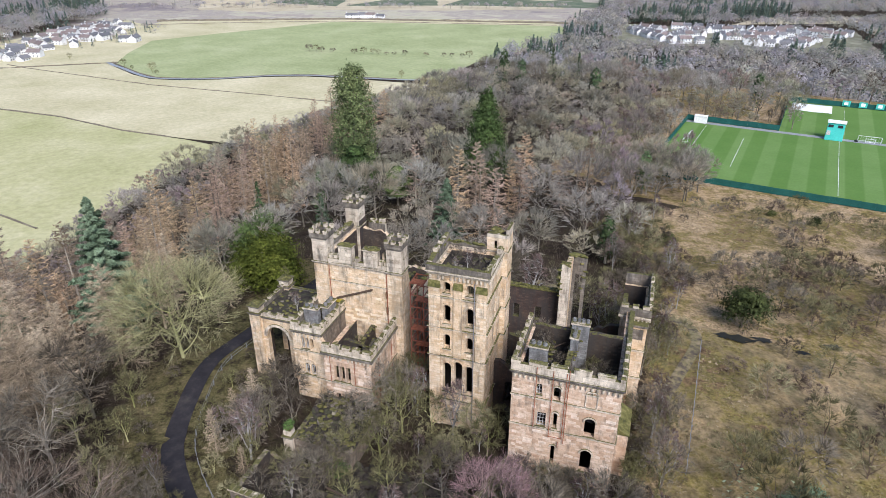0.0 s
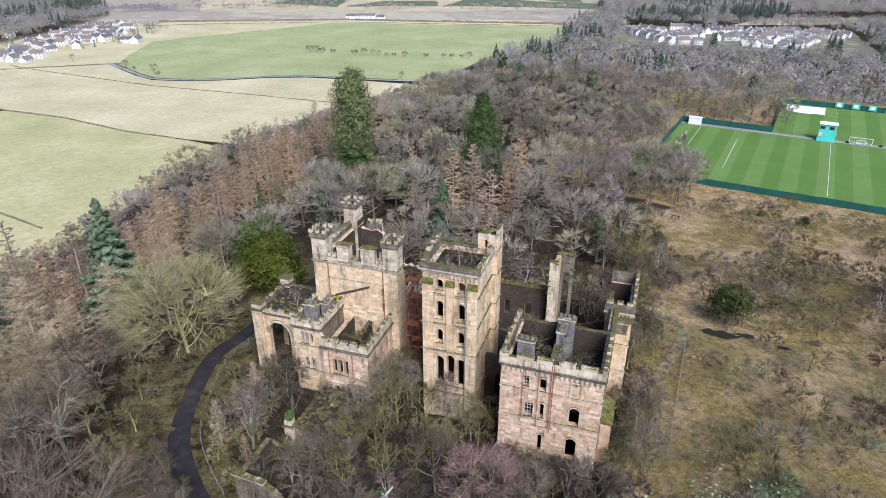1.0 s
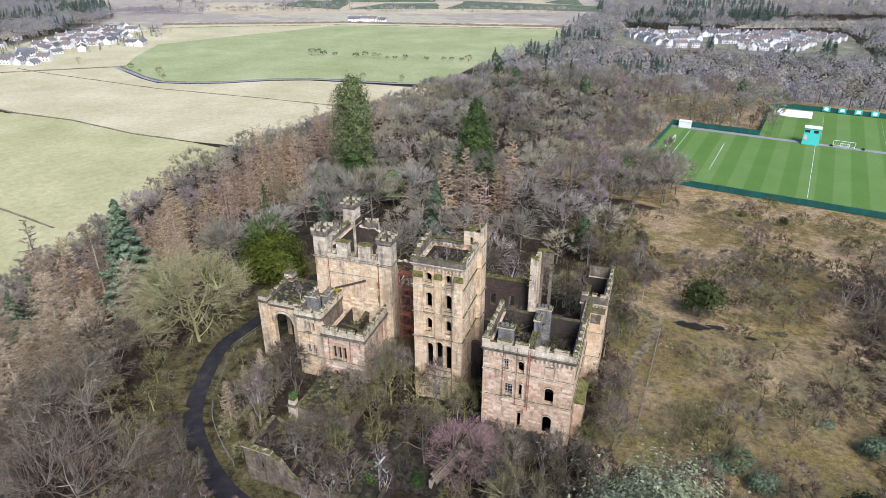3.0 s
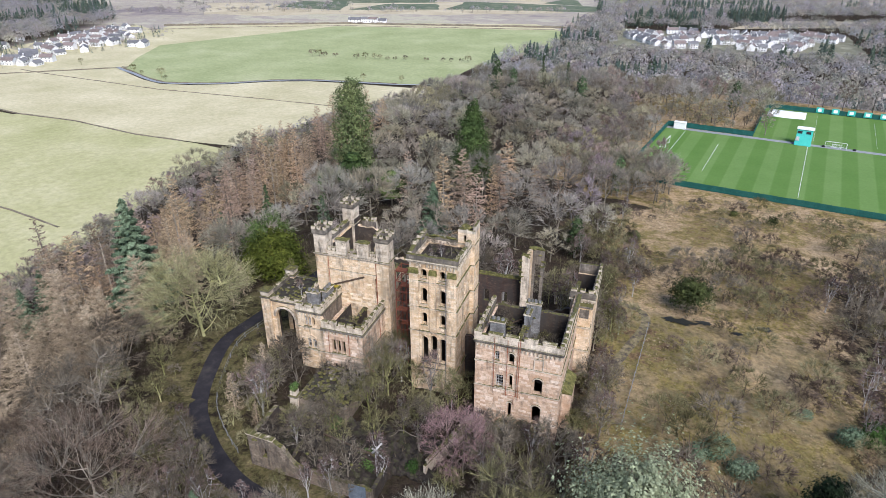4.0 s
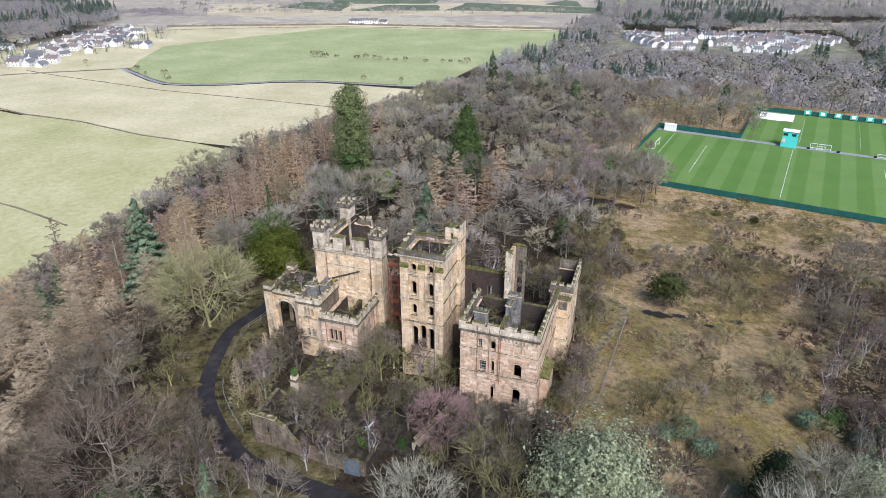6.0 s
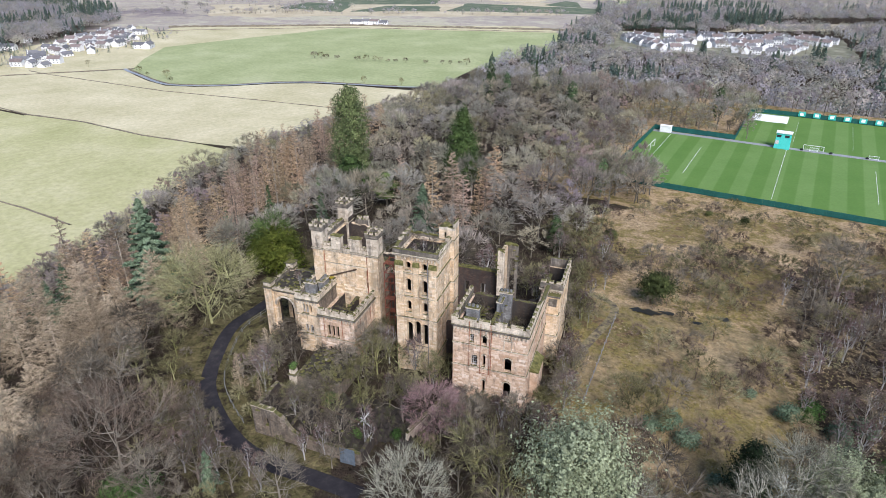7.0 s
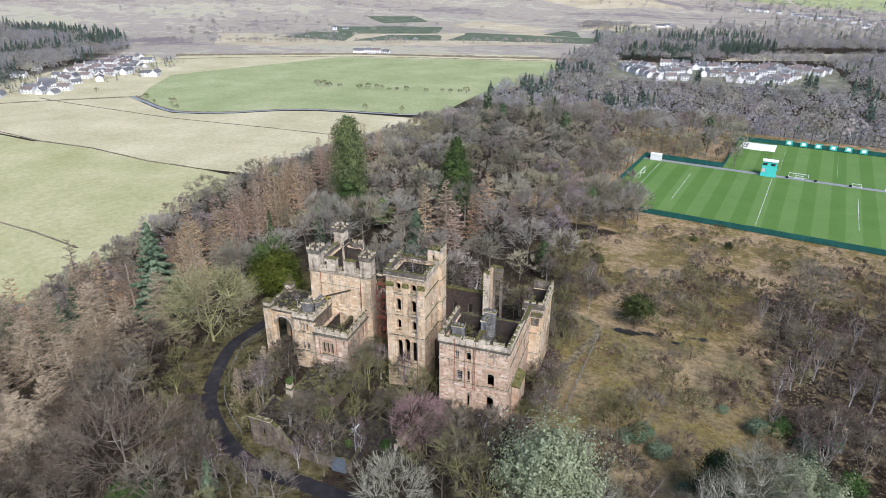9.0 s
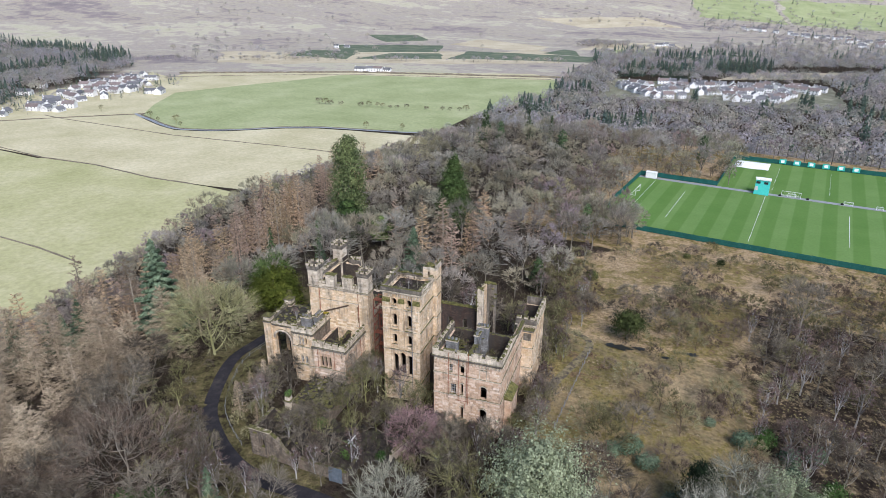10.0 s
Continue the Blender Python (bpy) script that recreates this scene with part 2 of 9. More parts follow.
BARK = tw("grey_bark", (0.13, 0.112, 0.085), (0.2, 0.175, 0.135), (0.29, 0.255, 0.2))
BARKG = tw("mossy_bark", (0.17, 0.17, 0.06), (0.27, 0.265, 0.105), (0.37, 0.355, 0.175))
BARKW = tw("pale_birch_bark", (0.24, 0.225, 0.2), (0.33, 0.31, 0.28), (0.42, 0.4, 0.37))
TWIG = tw("grey_brown_twigs", (0.090, 0.073, 0.052), (0.147, 0.123, 0.088), (0.229, 0.196, 0.146))
TWIGO = tw("olive_twigs", (0.110, 0.099, 0.046), (0.180, 0.163, 0.081), (0.273, 0.248, 0.136))
TWIGP = tw("purple_birch_twigs", (0.101, 0.069, 0.060), (0.154, 0.107, 0.092), (0.229, 0.165, 0.143))
TWIGV = tw("violet_birch_twigs", (0.19, 0.115, 0.112), (0.29, 0.185, 0.178), (0.39, 0.26, 0.248))
TWIGL = tw("larch_twigs", (0.25, 0.192, 0.124), (0.38, 0.3, 0.197), (0.52, 0.42, 0.285))
TWIGG = tw("lichen_grey_twigs", (0.120, 0.114, 0.078), (0.190, 0.183, 0.130), (0.296, 0.285, 0.214))
BARKL = tw("lichen_bark", (0.224, 0.216, 0.160), (0.336, 0.324, 0.252), (0.448, 0.436, 0.352))
TWIGB = tw("brown_twigs", (0.092, 0.066, 0.046), (0.142, 0.104, 0.075), (0.218, 0.167, 0.123))
BARKT = tw("tan_larch_bark", (0.24, 0.185, 0.125), (0.36, 0.285, 0.195), (0.5, 0.41, 0.3))
TWIGLM = tw("mossy_lime_twigs", (0.18, 0.168, 0.078), (0.27, 0.252, 0.125), (0.37, 0.345, 0.19))
LFIR = tw("blue_green_needles", (0.075, 0.11, 0.066), (0.13, 0.178, 0.105), (0.21, 0.265, 0.165), 0.5, 0.5)
LYEW = tw("yew_needles", (0.038, 0.051, 0.008), (0.090, 0.105, 0.017), (0.173, 0.176, 0.034), 0.3, 0.5)
LCYP = tw("cypress_needles", (0.078, 0.103, 0.041), (0.150, 0.179, 0.070), (0.238, 0.269, 0.114))
LCED = tw("bright_conifer_needles", (0.04, 0.064, 0.02), (0.08, 0.118, 0.035), (0.135, 0.18, 0.06))
LHOLM = tw("grey_green_leaves", (0.090, 0.108, 0.047), (0.173, 0.197, 0.102), (0.301, 0.332, 0.198), 0.5, 0.42, 0.15)
LDARK = tw("dark_yew_needles", (0.012, 0.02, 0.009), (0.022, 0.035, 0.015), (0.04, 0.06, 0.025))
LPINE = tw("pine_needles", (0.035, 0.045, 0.016), (0.075, 0.088, 0.028), (0.14, 0.148, 0.05), 0.5, 0.55)
LGOLD = tw("golden_ivy_leaves", (0.19, 0.15, 0.02), (0.33, 0.26, 0.035), (0.45, 0.37, 0.06))
LIVY = tw("ivy_leaves", (0.03, 0.058, 0.016), (0.055, 0.1, 0.026), (0.1, 0.16, 0.045))


def ground_mat():
    m, nt, b, geo = base_mat("ground_cover", 0.97, 0.08)
    pos = geo.outputs["Position"]
    z = nt.nodes.new("ShaderNodeAttribute")
    z.attribute_name = "cover"
    sep = nt.nodes.new("ShaderNodeSeparateColor")
    nt.links.new(z.outputs["Color"], sep.inputs[0])
    n1, n2, n3 = noise_tex(nt, pos, 0.045, 6, 0.6), noise_tex(nt, pos, 0.3, 6, 0.7), noise_tex(nt, pos, 2.4, 4, 0.65)
    n4, n5 = noise_tex(nt, pos, 0.012, 4, 0.6), noise_tex(nt, pos, 0.85, 5, 0.7)
    litter = ramp(nt, n2, [(0.3, (0.022, 0.017, 0.013)), (0.5, (0.05, 0.037, 0.027)), (0.62, (0.052, 0.047, 0.025)), (0.75, (0.095, 0.07, 0.05))])
    moor = ramp(nt, mathn(nt, "ADD", mathn(nt, "MULTIPLY", n1, 0.5), mathn(nt, "MULTIPLY", n2, 0.5)),
                [(0.32, (0.075, 0.047, 0.028)), (0.4, (0.2, 0.138, 0.078)), (0.45, (0.2, 0.165, 0.055)), (0.52, (0.35, 0.255, 0.145)), (0.68, (0.52, 0.4, 0.26))])
    lawn = ramp(nt, n2, [(0.3, (0.065, 0.06, 0.024)), (0.48, (0.14, 0.132, 0.048)), (0.6, (0.135, 0.11, 0.058)), (0.75, (0.22, 0.195, 0.09))])
    mp = nt.nodes.new("ShaderNodeMapping")
    mp.inputs["Rotation"].default_value, mp.inputs["Scale"].default_value = (0, 0, radians(-19)), (0.5, 1.5, 1.0)
    nt.links.new(pos, mp.inputs[0])
    n6, n7 = noise_tex(nt, mp.outputs[0], 0.0042, 9, 0.66), noise_tex(nt, pos, 0.03, 6, 0.7)
    hill = ramp(nt, mathn(nt, "ADD", mathn(nt, "MULTIPLY", n6, 0.65), mathn(nt, "MULTIPLY", n7, 0.35)), [(0.36, (0.2, 0.175, 0.17)), (0.43, (0.28, 0.24, 0.22)), (0.47, (0.385, 0.35, 0.265)), (0.51, (0.325, 0.285, 0.25)), (0.56, (0.45, 0.415, 0.31)), (0.65, (0.37, 0.36, 0.245))])
    col = mixc(nt, ramp(nt, mathn(nt, "ADD", sep.outputs[0], mathn(nt, "MULTIPLY", mathn(nt, "SUBTRACT", n2, 0.5), 0.9)), [(0.4, (0, 0, 0)), (0.6, (1, 1, 1))]), litter, moor)
    col = mixc(nt, ramp(nt, mathn(nt, "ADD", sep.outputs[1], mathn(nt, "MULTIPLY", mathn(nt, "SUBTRACT", n2, 0.5), 0.9)), [(0.4, (0, 0, 0)), (0.6, (1, 1, 1))]), col, lawn)
    col = mixc(nt, sep.outputs[2], col, hill)
    col = mixc(nt, 0.6, col, ramp(nt, n3, [(0.3, (0.6, 0.6, 0.58)), (0.7, (1.35, 1.32, 1.28))]), "MULTIPLY")
    col = mixc(nt, mathn(nt, "MULTIPLY", mathn(nt, "SUBTRACT", 1.0, sep.outputs[2]), 0.75), col, ramp(nt, n5, [(0.34, (0.42, 0.4, 0.37)), (0.5, (0.95, 0.95, 0.93)), (0.66, (1.3, 1.27, 1.22))]), "MULTIPLY")
    nt.links.new(col, b.inputs["Base Color"])
    bump(nt, b, mathn(nt, "ADD", n5, n3), 1.0, 0.35)
    return m


GROUND = ground_mat()


def field_mat(name, a, b_, c, scale=0.02):
    m, nt, b, geo = base_mat(name, 0.95, 0.1)
    pos = geo.outputs["Position"]
    n1, n2 = noise_tex(nt, pos, scale, 6, 0.6), noise_tex(nt, pos, scale * 14, 5, 0.7)
    col = ramp(nt, mathn(nt, "ADD", mathn(nt, "MULTIPLY", n1, 0.7), mathn(nt, "MULTIPLY", n2, 0.3)), [(0.33, a), (0.5, b_), (0.66, c)])
    w = nt.nodes.new("ShaderNodeTexWave")
    w.inputs["Scale"].default_value, w.inputs["Distortion"].default_value, w.inputs["Detail"].default_value = 0.045, 2.0, 2
    mp = nt.nodes.new("ShaderNodeMapping")
    mp.inputs["Rotation"].default_value = (0, 0, radians(27))
    nt.links.new(pos, mp.inputs[0])
    nt.links.new(mp.outputs[0], w.inputs["Vector"])
    col = mixc(nt, 0.5, col, ramp(nt, noise_tex(nt, pos, 0.4, 5, 0.75), [(0.3, (0.66, 0.68, 0.62)), (0.7, (1.3, 1.28, 1.24))]), "MULTIPLY")
    col = mixc(nt, 0.09, col, ramp(nt, w.outputs["Fac"], [(0.2, (0.8, 0.8, 0.8)), (0.8, (1.15, 1.15, 1.15))]), "MULTIPLY")
    nt.links.new(col, b.inputs["Base Color"])
    return m


F_GREEN = field_mat("green_pasture", (0.25, 0.285, 0.13), (0.315, 0.345, 0.17), (0.39, 0.4, 0.225))
F_YELLOW = field_mat("winter_pasture", (0.41, 0.37, 0.215), (0.49, 0.44, 0.275), (0.58, 0.52, 0.345))
F_LIME = field_mat("yellow_green_pasture", (0.33, 0.33, 0.15), (0.41, 0.39, 0.205), (0.5, 0.465, 0.28))
F_STRAW = field_mat("rough_straw_pasture", (0.36, 0.305, 0.2), (0.46, 0.395, 0.275), (0.55, 0.49, 0.35))
F_GARDEN = field_mat("village_gardens", (0.13, 0.13, 0.09), (0.2, 0.195, 0.135), (0.31, 0.29, 0.22), 0.08)
F_DARK = field_mat("dark_young_plantation", (0.075, 0.1, 0.066), (0.12, 0.145, 0.095), (0.2, 0.205, 0.14), 0.05)


def turf_mat():
    """Mown turf in broad light and dark bands, laid across the pitch."""
    m, nt, b, geo = base_mat("striped_turf", 0.9, 0.15)
    uv = nt.nodes.new("ShaderNodeUVMap")
    uv.uv_map = "uv"
    w = nt.nodes.new("ShaderNodeTexWave")
    w.wave_type, w.bands_direction, w.wave_profile = "BANDS", "X", "SIN"
    w.inputs["Scale"].default_value, w.inputs["Distortion"].default_value = 0.0286, 0.0
    nt.links.new(uv.outputs[0], w.inputs["Vector"])
    pos = geo.outputs["Position"]
    n1, n2 = noise_tex(nt, pos, 0.06, 5, 0.6), noise_tex(nt, pos, 1.2, 4, 0.6)
    st = ramp(nt, w.outputs["Fac"], [(0.42, (0.098, 0.185, 0.04)), (0.58, (0.13, 0.22, 0.06))])
    col = mixc(nt, 0.55, st, ramp(nt, n1, [(0.3, (0.8, 0.85, 0.7)), (0.7, (1.2, 1.1, 1.2))]), "MULTIPLY")
    col = mixc(nt, 0.3, col, ramp(nt, n2, [(0.3, (0.75, 0.75, 0.75)), (0.7, (1.2, 1.2, 1.2))]), "MULTIPLY")
    nt.links.new(col, b.inputs["Base Color"])
    return m


TURF = turf_mat()


# ---- mesh helpers ----
def part(name, bm, material, parent=None, label="", smooth=False):
    me = bpy.data.meshes.new(name)
    bm.to_mesh(me)
    bm.free()
    for mt in material if isinstance(material, (list, tuple)) else [material]:
        me.materials.append(mt)
    if smooth:
        me.polygons.foreach_set("use_smooth", [True] * len(me.polygons))
    ob = new(name, me)
    ob.parent = parent
    return tagged(ob, label) if label else ob


def thing(name, at, label, category, group="", kind=""):
    e = new(name)
    e.location = at
    e.empty_display_size = 0.5
    return tagged(e, label, category, group, kind)


def mesh_from(name, verts, faces, material):
    me = bpy.data.meshes.new(name)
    me.from_pydata(verts, [], faces)
    for mt in material if isinstance(material, (list, tuple)) else [material]:
        me.materials.append(mt)
    return me


def uv_box(bm):
    """Lays a metre-sized texture map on every face by the way it faces."""
    lay = bm.loops.layers.uv.get("uv") or bm.loops.layers.uv.new("uv")
    for f in bm.faces:
        n = f.normal
        for l in f.loops:
            c = l.vert.co
            if abs(n.z) > 0.75:
                l[lay].uv = (c.x, c.y)
            else:
                d = math.hypot(n.x, n.y) or 1
                l[lay].uv = (-c.x * n.y / d + c.y * n.x / d, c.z)


def hexa(bm, lo, hi):
    """A prism between two quads of points, lo[i] under hi[i]."""
    a = [bm.verts.new(p) for p in lo]
    b = [bm.verts.new(p) for p in hi]
    n = len(a)
    bm.faces.new(a[::-1])
    bm.faces.new(b)
    for i in range(n):
        bm.faces.new((a[i], a[(i + 1) % n], b[(i + 1) % n], b[i]))


def box(bm, x0, x1, y0, y1, z0, z1):
    hexa(bm, [(x0, y0, z0), (x1, y0, z0), (x1, y1, z0), (x0, y1, z0)], [(x0, y0, z1), (x1, y0, z1), (x1, y1, z1), (x0, y1, z1)])


def finish(bm, bevel=0.0):
    bmesh.ops.recalc_face_normals(bm, faces=bm.faces)
    if bevel:
        bmesh.ops.bevel(bm, geom=list(bm.edges), offset=bevel, segments=1, affect="EDGES", profile=0.5)
    bm.normal_update()
    uv_box(bm)
    return bm


def boxpart(name, dims, material, parent, label="", bevel=0.03):
    bm = bmesh.new()
    box(bm, *dims)
    return part(name, finish(bm, bevel), material, parent, label)


# ---- terrain ----
def sstep(a, b, x):
    t = min(1.0, max(0.0, (x - a) / (b - a)))
    return t * t * (3 - 2 * t)


PITCH_Z = -11.5
PO, PU = Vector((34.6, 231.5)), Vector((0.9817, -0.1906))       # corner of the pitch and its long side
PV = Vector((PU.y, -PU.x))                                       # its short side, towards the house
VALLEY = -46.0


def pitch_uv(x, y):
    d = Vector((x, y)) - PO
    return d.dot(PU), d.dot(PV)


def field_edge(y):
    """Where the wood meets the fields of the valley: x of the edge at y."""
    return -205 + 46 * sstep(150, 420, y) + 60 * sstep(350, 800, y) + 12 * math.sin(y * 0.021) - 30 * sstep(60, -80, y)


def height(x, y):
    d = math.hypot(x + 5, (y - 8))
    top = -11.5 * sstep(8, 150, d) if y > -10 else -3.0 * sstep(30, 170, d)
    if y > -10 and x < 0:
        top = -9.0 * sstep(20, 170, d)
    e = field_edge(y)
    drop = max(sstep(e + 135, e + 5, x), sstep(285, 480, y + 0.25 * (x + 40)))
    h = top * (1 - drop) + VALLEY * drop
    h += 0.35 * noise.noise((x * 0.06, y * 0.06, 0)) * (1 - drop) * sstep(10, 60, d)
    u, v = pitch_uv(x, y)
    q = max(max(-14 - u, u - 190), max(-85 - v, v - 80))
    p = 1 - sstep(0, 22, q)
    h = h * (1 - p) + PITCH_Z * p
    # the hills beyond the valley
    far = -0.33 * x + 0.944 * y
    if far > 1250:
        side = -0.944 * x - 0.33 * y
        h += 300 * sstep(1250, 3600, far + 0.25 * side) + 120 * sstep(2300, 4800, far)
        h += 26 * noise.noise((x * 0.0016, y * 0.0016, 2)) * sstep(1300, 2400, far) + 9 * noise.noise((x * 0.006, y * 0.006, 5)) * sstep(1300, 2000, far)
    return h


ROAD = [(-44, 60), (-47, 48), (-49.5, 32), (-51, 18), (-52.4, 8), (-49.2, -2.2), (-44.6, -11), (-37.5, -17.8), (-29.5, -22.8), (-22, -24.8), (-15.5, -25.2), (-6, -26)]
TRACK = [(16, 8), (19, 20), (22, 30), (25, 42), (22, 48), (8, 48.5), (-6, 52)]


def line_dist(x, y, pts):
    best = 1e9
    for (ax, ay), (bx, by) in zip(pts, pts[1:]):
        dx, dy = bx - ax, by - ay
        t = min(1, max(0, ((x - ax) * dx + (y - ay) * dy) / (dx * dx + dy * dy)))
        best = min(best, math.hypot(x - ax - t * dx, y - ay - t * dy))
    return best


def moor_edge(y):
    """Left edge of the open moor beside the house: x at y."""
    return 15 + 3 * sstep(20, 45, y) - 9 * sstep(55, 95, y) + 25 * sstep(104, 142, y) + 2 * math.sin(y * 0.09)


def on_sports(x, y, m):
    u, v = pitch_uv(x, y)
    return -14 - m < u < 190 and -85 - m < v < 80 + m


def build_ground():
    def axis(lo, hi, near_lo, near_hi, step, grow):
        a, s = [near_lo], step
        while a[-1] < near_hi:
            a.append(a[-1] + step)
        while a[-1] < hi:
            s *= grow
            a.append(a[-1] + s)
        s, left = step, [near_lo]
        while left[-1] > lo:
            s *= grow
            left.append(left[-1] - s)
        return left[:0:-1] + a
    xs, ys = axis(-4300, 3000, -130, 110, 3.0, 1.07), axis(-1500, 5200, -110, 330, 3.5, 1.07)
    verts = [(x, y, height(x, y)) for y in ys for x in xs]
    nx = len(xs)
    faces = [(j * nx + i, j * nx + i + 1, (j + 1) * nx + i + 1, (j + 1) * nx + i) for j in range(len(ys) - 1) for i in range(nx - 1)]
    me = mesh_from("ground", verts, faces, GROUND)
    me.polygons.foreach_set("use_smooth", [True] * len(faces))
    at = me.color_attributes.new("cover", "FLOAT_COLOR", "POINT")
    for i, (x, y, z) in enumerate(verts):
        far = -0.33 * x + 0.944 * y
        moor = sstep(-5, 5, x - moor_edge(y)) if -60 < y < 330 else 0.3
        if y < 5:
            moor *= sstep(8, 24, x)
        lawn = 0.0
        if -70 < x < -10 and -34 < y < 60:
            lawn = 0.52 * sstep(15, 4, abs(line_dist(x, y, ROAD) - 3))
        if 18 < x < 60 and -10 < y < 50:
            lawn = max(lawn, 0.46)
        hill = sstep(480, 760, far + 0.25 * max(0.0, -x - 200)) * (1 if x < field_edge(y) or far > 1100 else sstep(1000, 1150, far))
        if 44 < x < 200 and -60 < y < 90:
            moor *= 1 - 0.6 * sstep(46, 62, x - 0.12 * y)
        if x < -690 and y < min(674 + 0.91 * (-706 - x), 814 + 0.36 * (-860 - x), 900) - 60:
            hill = 0.0
        if on_sports(x, y, 22):
            moor = 1.0
        at.data[i].color = (moor, lawn, hill, 1)
    return tagged(new("ground", me), "brown leaf litter, rough moorland grass and moss", "ground", kind="structure")


ground = build_ground()
GROUND_TREE = BVHTree.FromPolygons([v.co for v in ground.data.vertices], [tuple(p.vertices) for p in ground.data.polygons])


def surface(x, y):
    """Height of the ground sheet itself, facets and all."""
    hit = GROUND_TREE.ray_cast(Vector((x, y, 2000)), Vector((0, 0, -1)))[0]
    return hit.z if hit else height(x, y)


def ribbon(name, pts, w, lift, material, label, category, kind="structure", step=2.0):
    path = []
    P = [Vector((*p, 0)) for p in pts]
    for i in range(len(P) - 1):                      # a smooth line through the points
        a, b, c, d = P[max(i - 1, 0)], P[i], P[i + 1], P[min(i + 2, len(P) - 1)]
        n = max(2, int((c - b).length / step))
        for k in range(n):
            t = k / n
            path.append(0.5 * (2 * b + (c - a) * t + (2 * a - 5 * b + 4 * c - d) * t * t + (3 * b - a - 3 * c + d) * t ** 3))
    path.append(P[-1])
    verts, faces = [], []
    cuts = 4
    for i, p in enumerate(path):
        tdir = (path[min(i + 1, len(path) - 1)] - path[max(i - 1, 0)]).normalized()
        nrm = Vector((-tdir.y, tdir.x, 0))
        ww = w * (1 + 0.07 * noise.noise((i * 0.3, 1, 0)))
        for k in range(cuts + 1):
            q = p + nrm * ww * (k / cuts - 0.5)
            verts.append((q.x, q.y, height(q.x, q.y) + lift + 0.05 * (1 - abs(2 * k / cuts - 1))))
    for i in range(len(path) - 1):
        for k in range(cuts):
            a = i * (cuts + 1) + k
            faces.append((a, a + 1, a + cuts + 2, a + cuts + 1))
    ob = new(name, mesh_from(name, verts, faces, material))
    ob.data.polygons.foreach_set("use_smooth", [True] * len(faces))
    tagged(ob, label, category, kind=kind)
    return path


road_path = ribbon("road", ROAD, 3.0, 0.12, TARMAC, "curving dark tarmac drive round the ruined house", "road")
ribbon("road_2", TRACK, 1.9, 0.10, TRACKM, "old tarmac track partly overgrown with grass", "road")


# ---- fields of the valley ----
def flat_field(name, pts, material, label, lift=0.2):
    bm = bmesh.new()
    f = bm.faces.new([bm.verts.new((x, y, VALLEY + lift)) for x, y in pts])
    bmesh.ops.triangulate(bm, faces=[f])
    ob = part(name, bm, material)
    return tagged(ob, label, "field", kind="structure")


def edge_pts(y0, y1, off, n=9):
    return [(field_edge(y0 + (y1 - y0) * i / n) + off, y0 + (y1 - y0) * i / n) for i in range(n + 1)]


RIVER = [(-480, 422), (-466, 413), (-444, 402), (-416, 386.5), (-389, 376), (-362, 380), (-334, 392), (-301, 414.5), (-271, 426), (-243, 429), (-194, 433), (-165, 441)]
flat_field("field_near", [(-250, -80), (-700, -80), (-415, 256), (-360, 253.5), (-296, 240), (-247, 237)] + edge_pts(230, -80, -2), F_LIME, "yellow-green sheep pasture behind a dark hedge line", 0.2)
flat_field("field_middle", [(-415, 257.5), (-360, 255), (-296, 241.5), (-247, 238.5)] + edge_pts(240, 425, -2) + [(-236, 425.5), (-271, 422.5), (-301, 411), (-334, 388.5), (-362, 376.5), (-389, 372.5), (-416, 383), (-444, 398.5), (-476, 418), (-549, 368), (-640, 290)], F_YELLOW, "pale winter pasture by the stream", 0.2)
flat_field("field_corner", [(-700, -78), (-1200, 200), (-640, 292), (-415, 254)], F_LIME, "yellow-green grazing land", 0.16)
flat_field("field_far", [(-468, 418), (-444, 405.5), (-416, 390), (-389, 379.5), (-362, 383.5), (-334, 395.5), (-301, 418), (-271, 429.5), (-236, 432.5), (-190, 437)] + edge_pts(445, 800, -2) + [(-124, 822), (-415, 771), (-455, 690), (-500, 615), (-535, 545), (-500, 470)], F_GREEN, "wide flat green pasture", 0.24)
flat_field("field_strip", [(-630, 650), (-415, 762), (-124, 812), (-118, 822), (-160, 870), (-415, 800), (-643, 690)], F_YELLOW, "pale strip of pasture along the far hedge", 0.3)
flat_field("field_village", [(-470, 422), (-500, 474), (-534, 547), (-499, 617), (-454, 692), (-415, 768), (-640, 655), (-700, 690), (-690, 440), (-640, 300), (-549, 370)], F_YELLOW, "pale pasture and gardens round the village", 0.14)
ribbon("water_river", RIVER, 3.6, 0.55, STREAM, "narrow dark winding river through flat pasture", "river", step=6.0)


# ---- the ruined house ----
RND = random.Random(7)


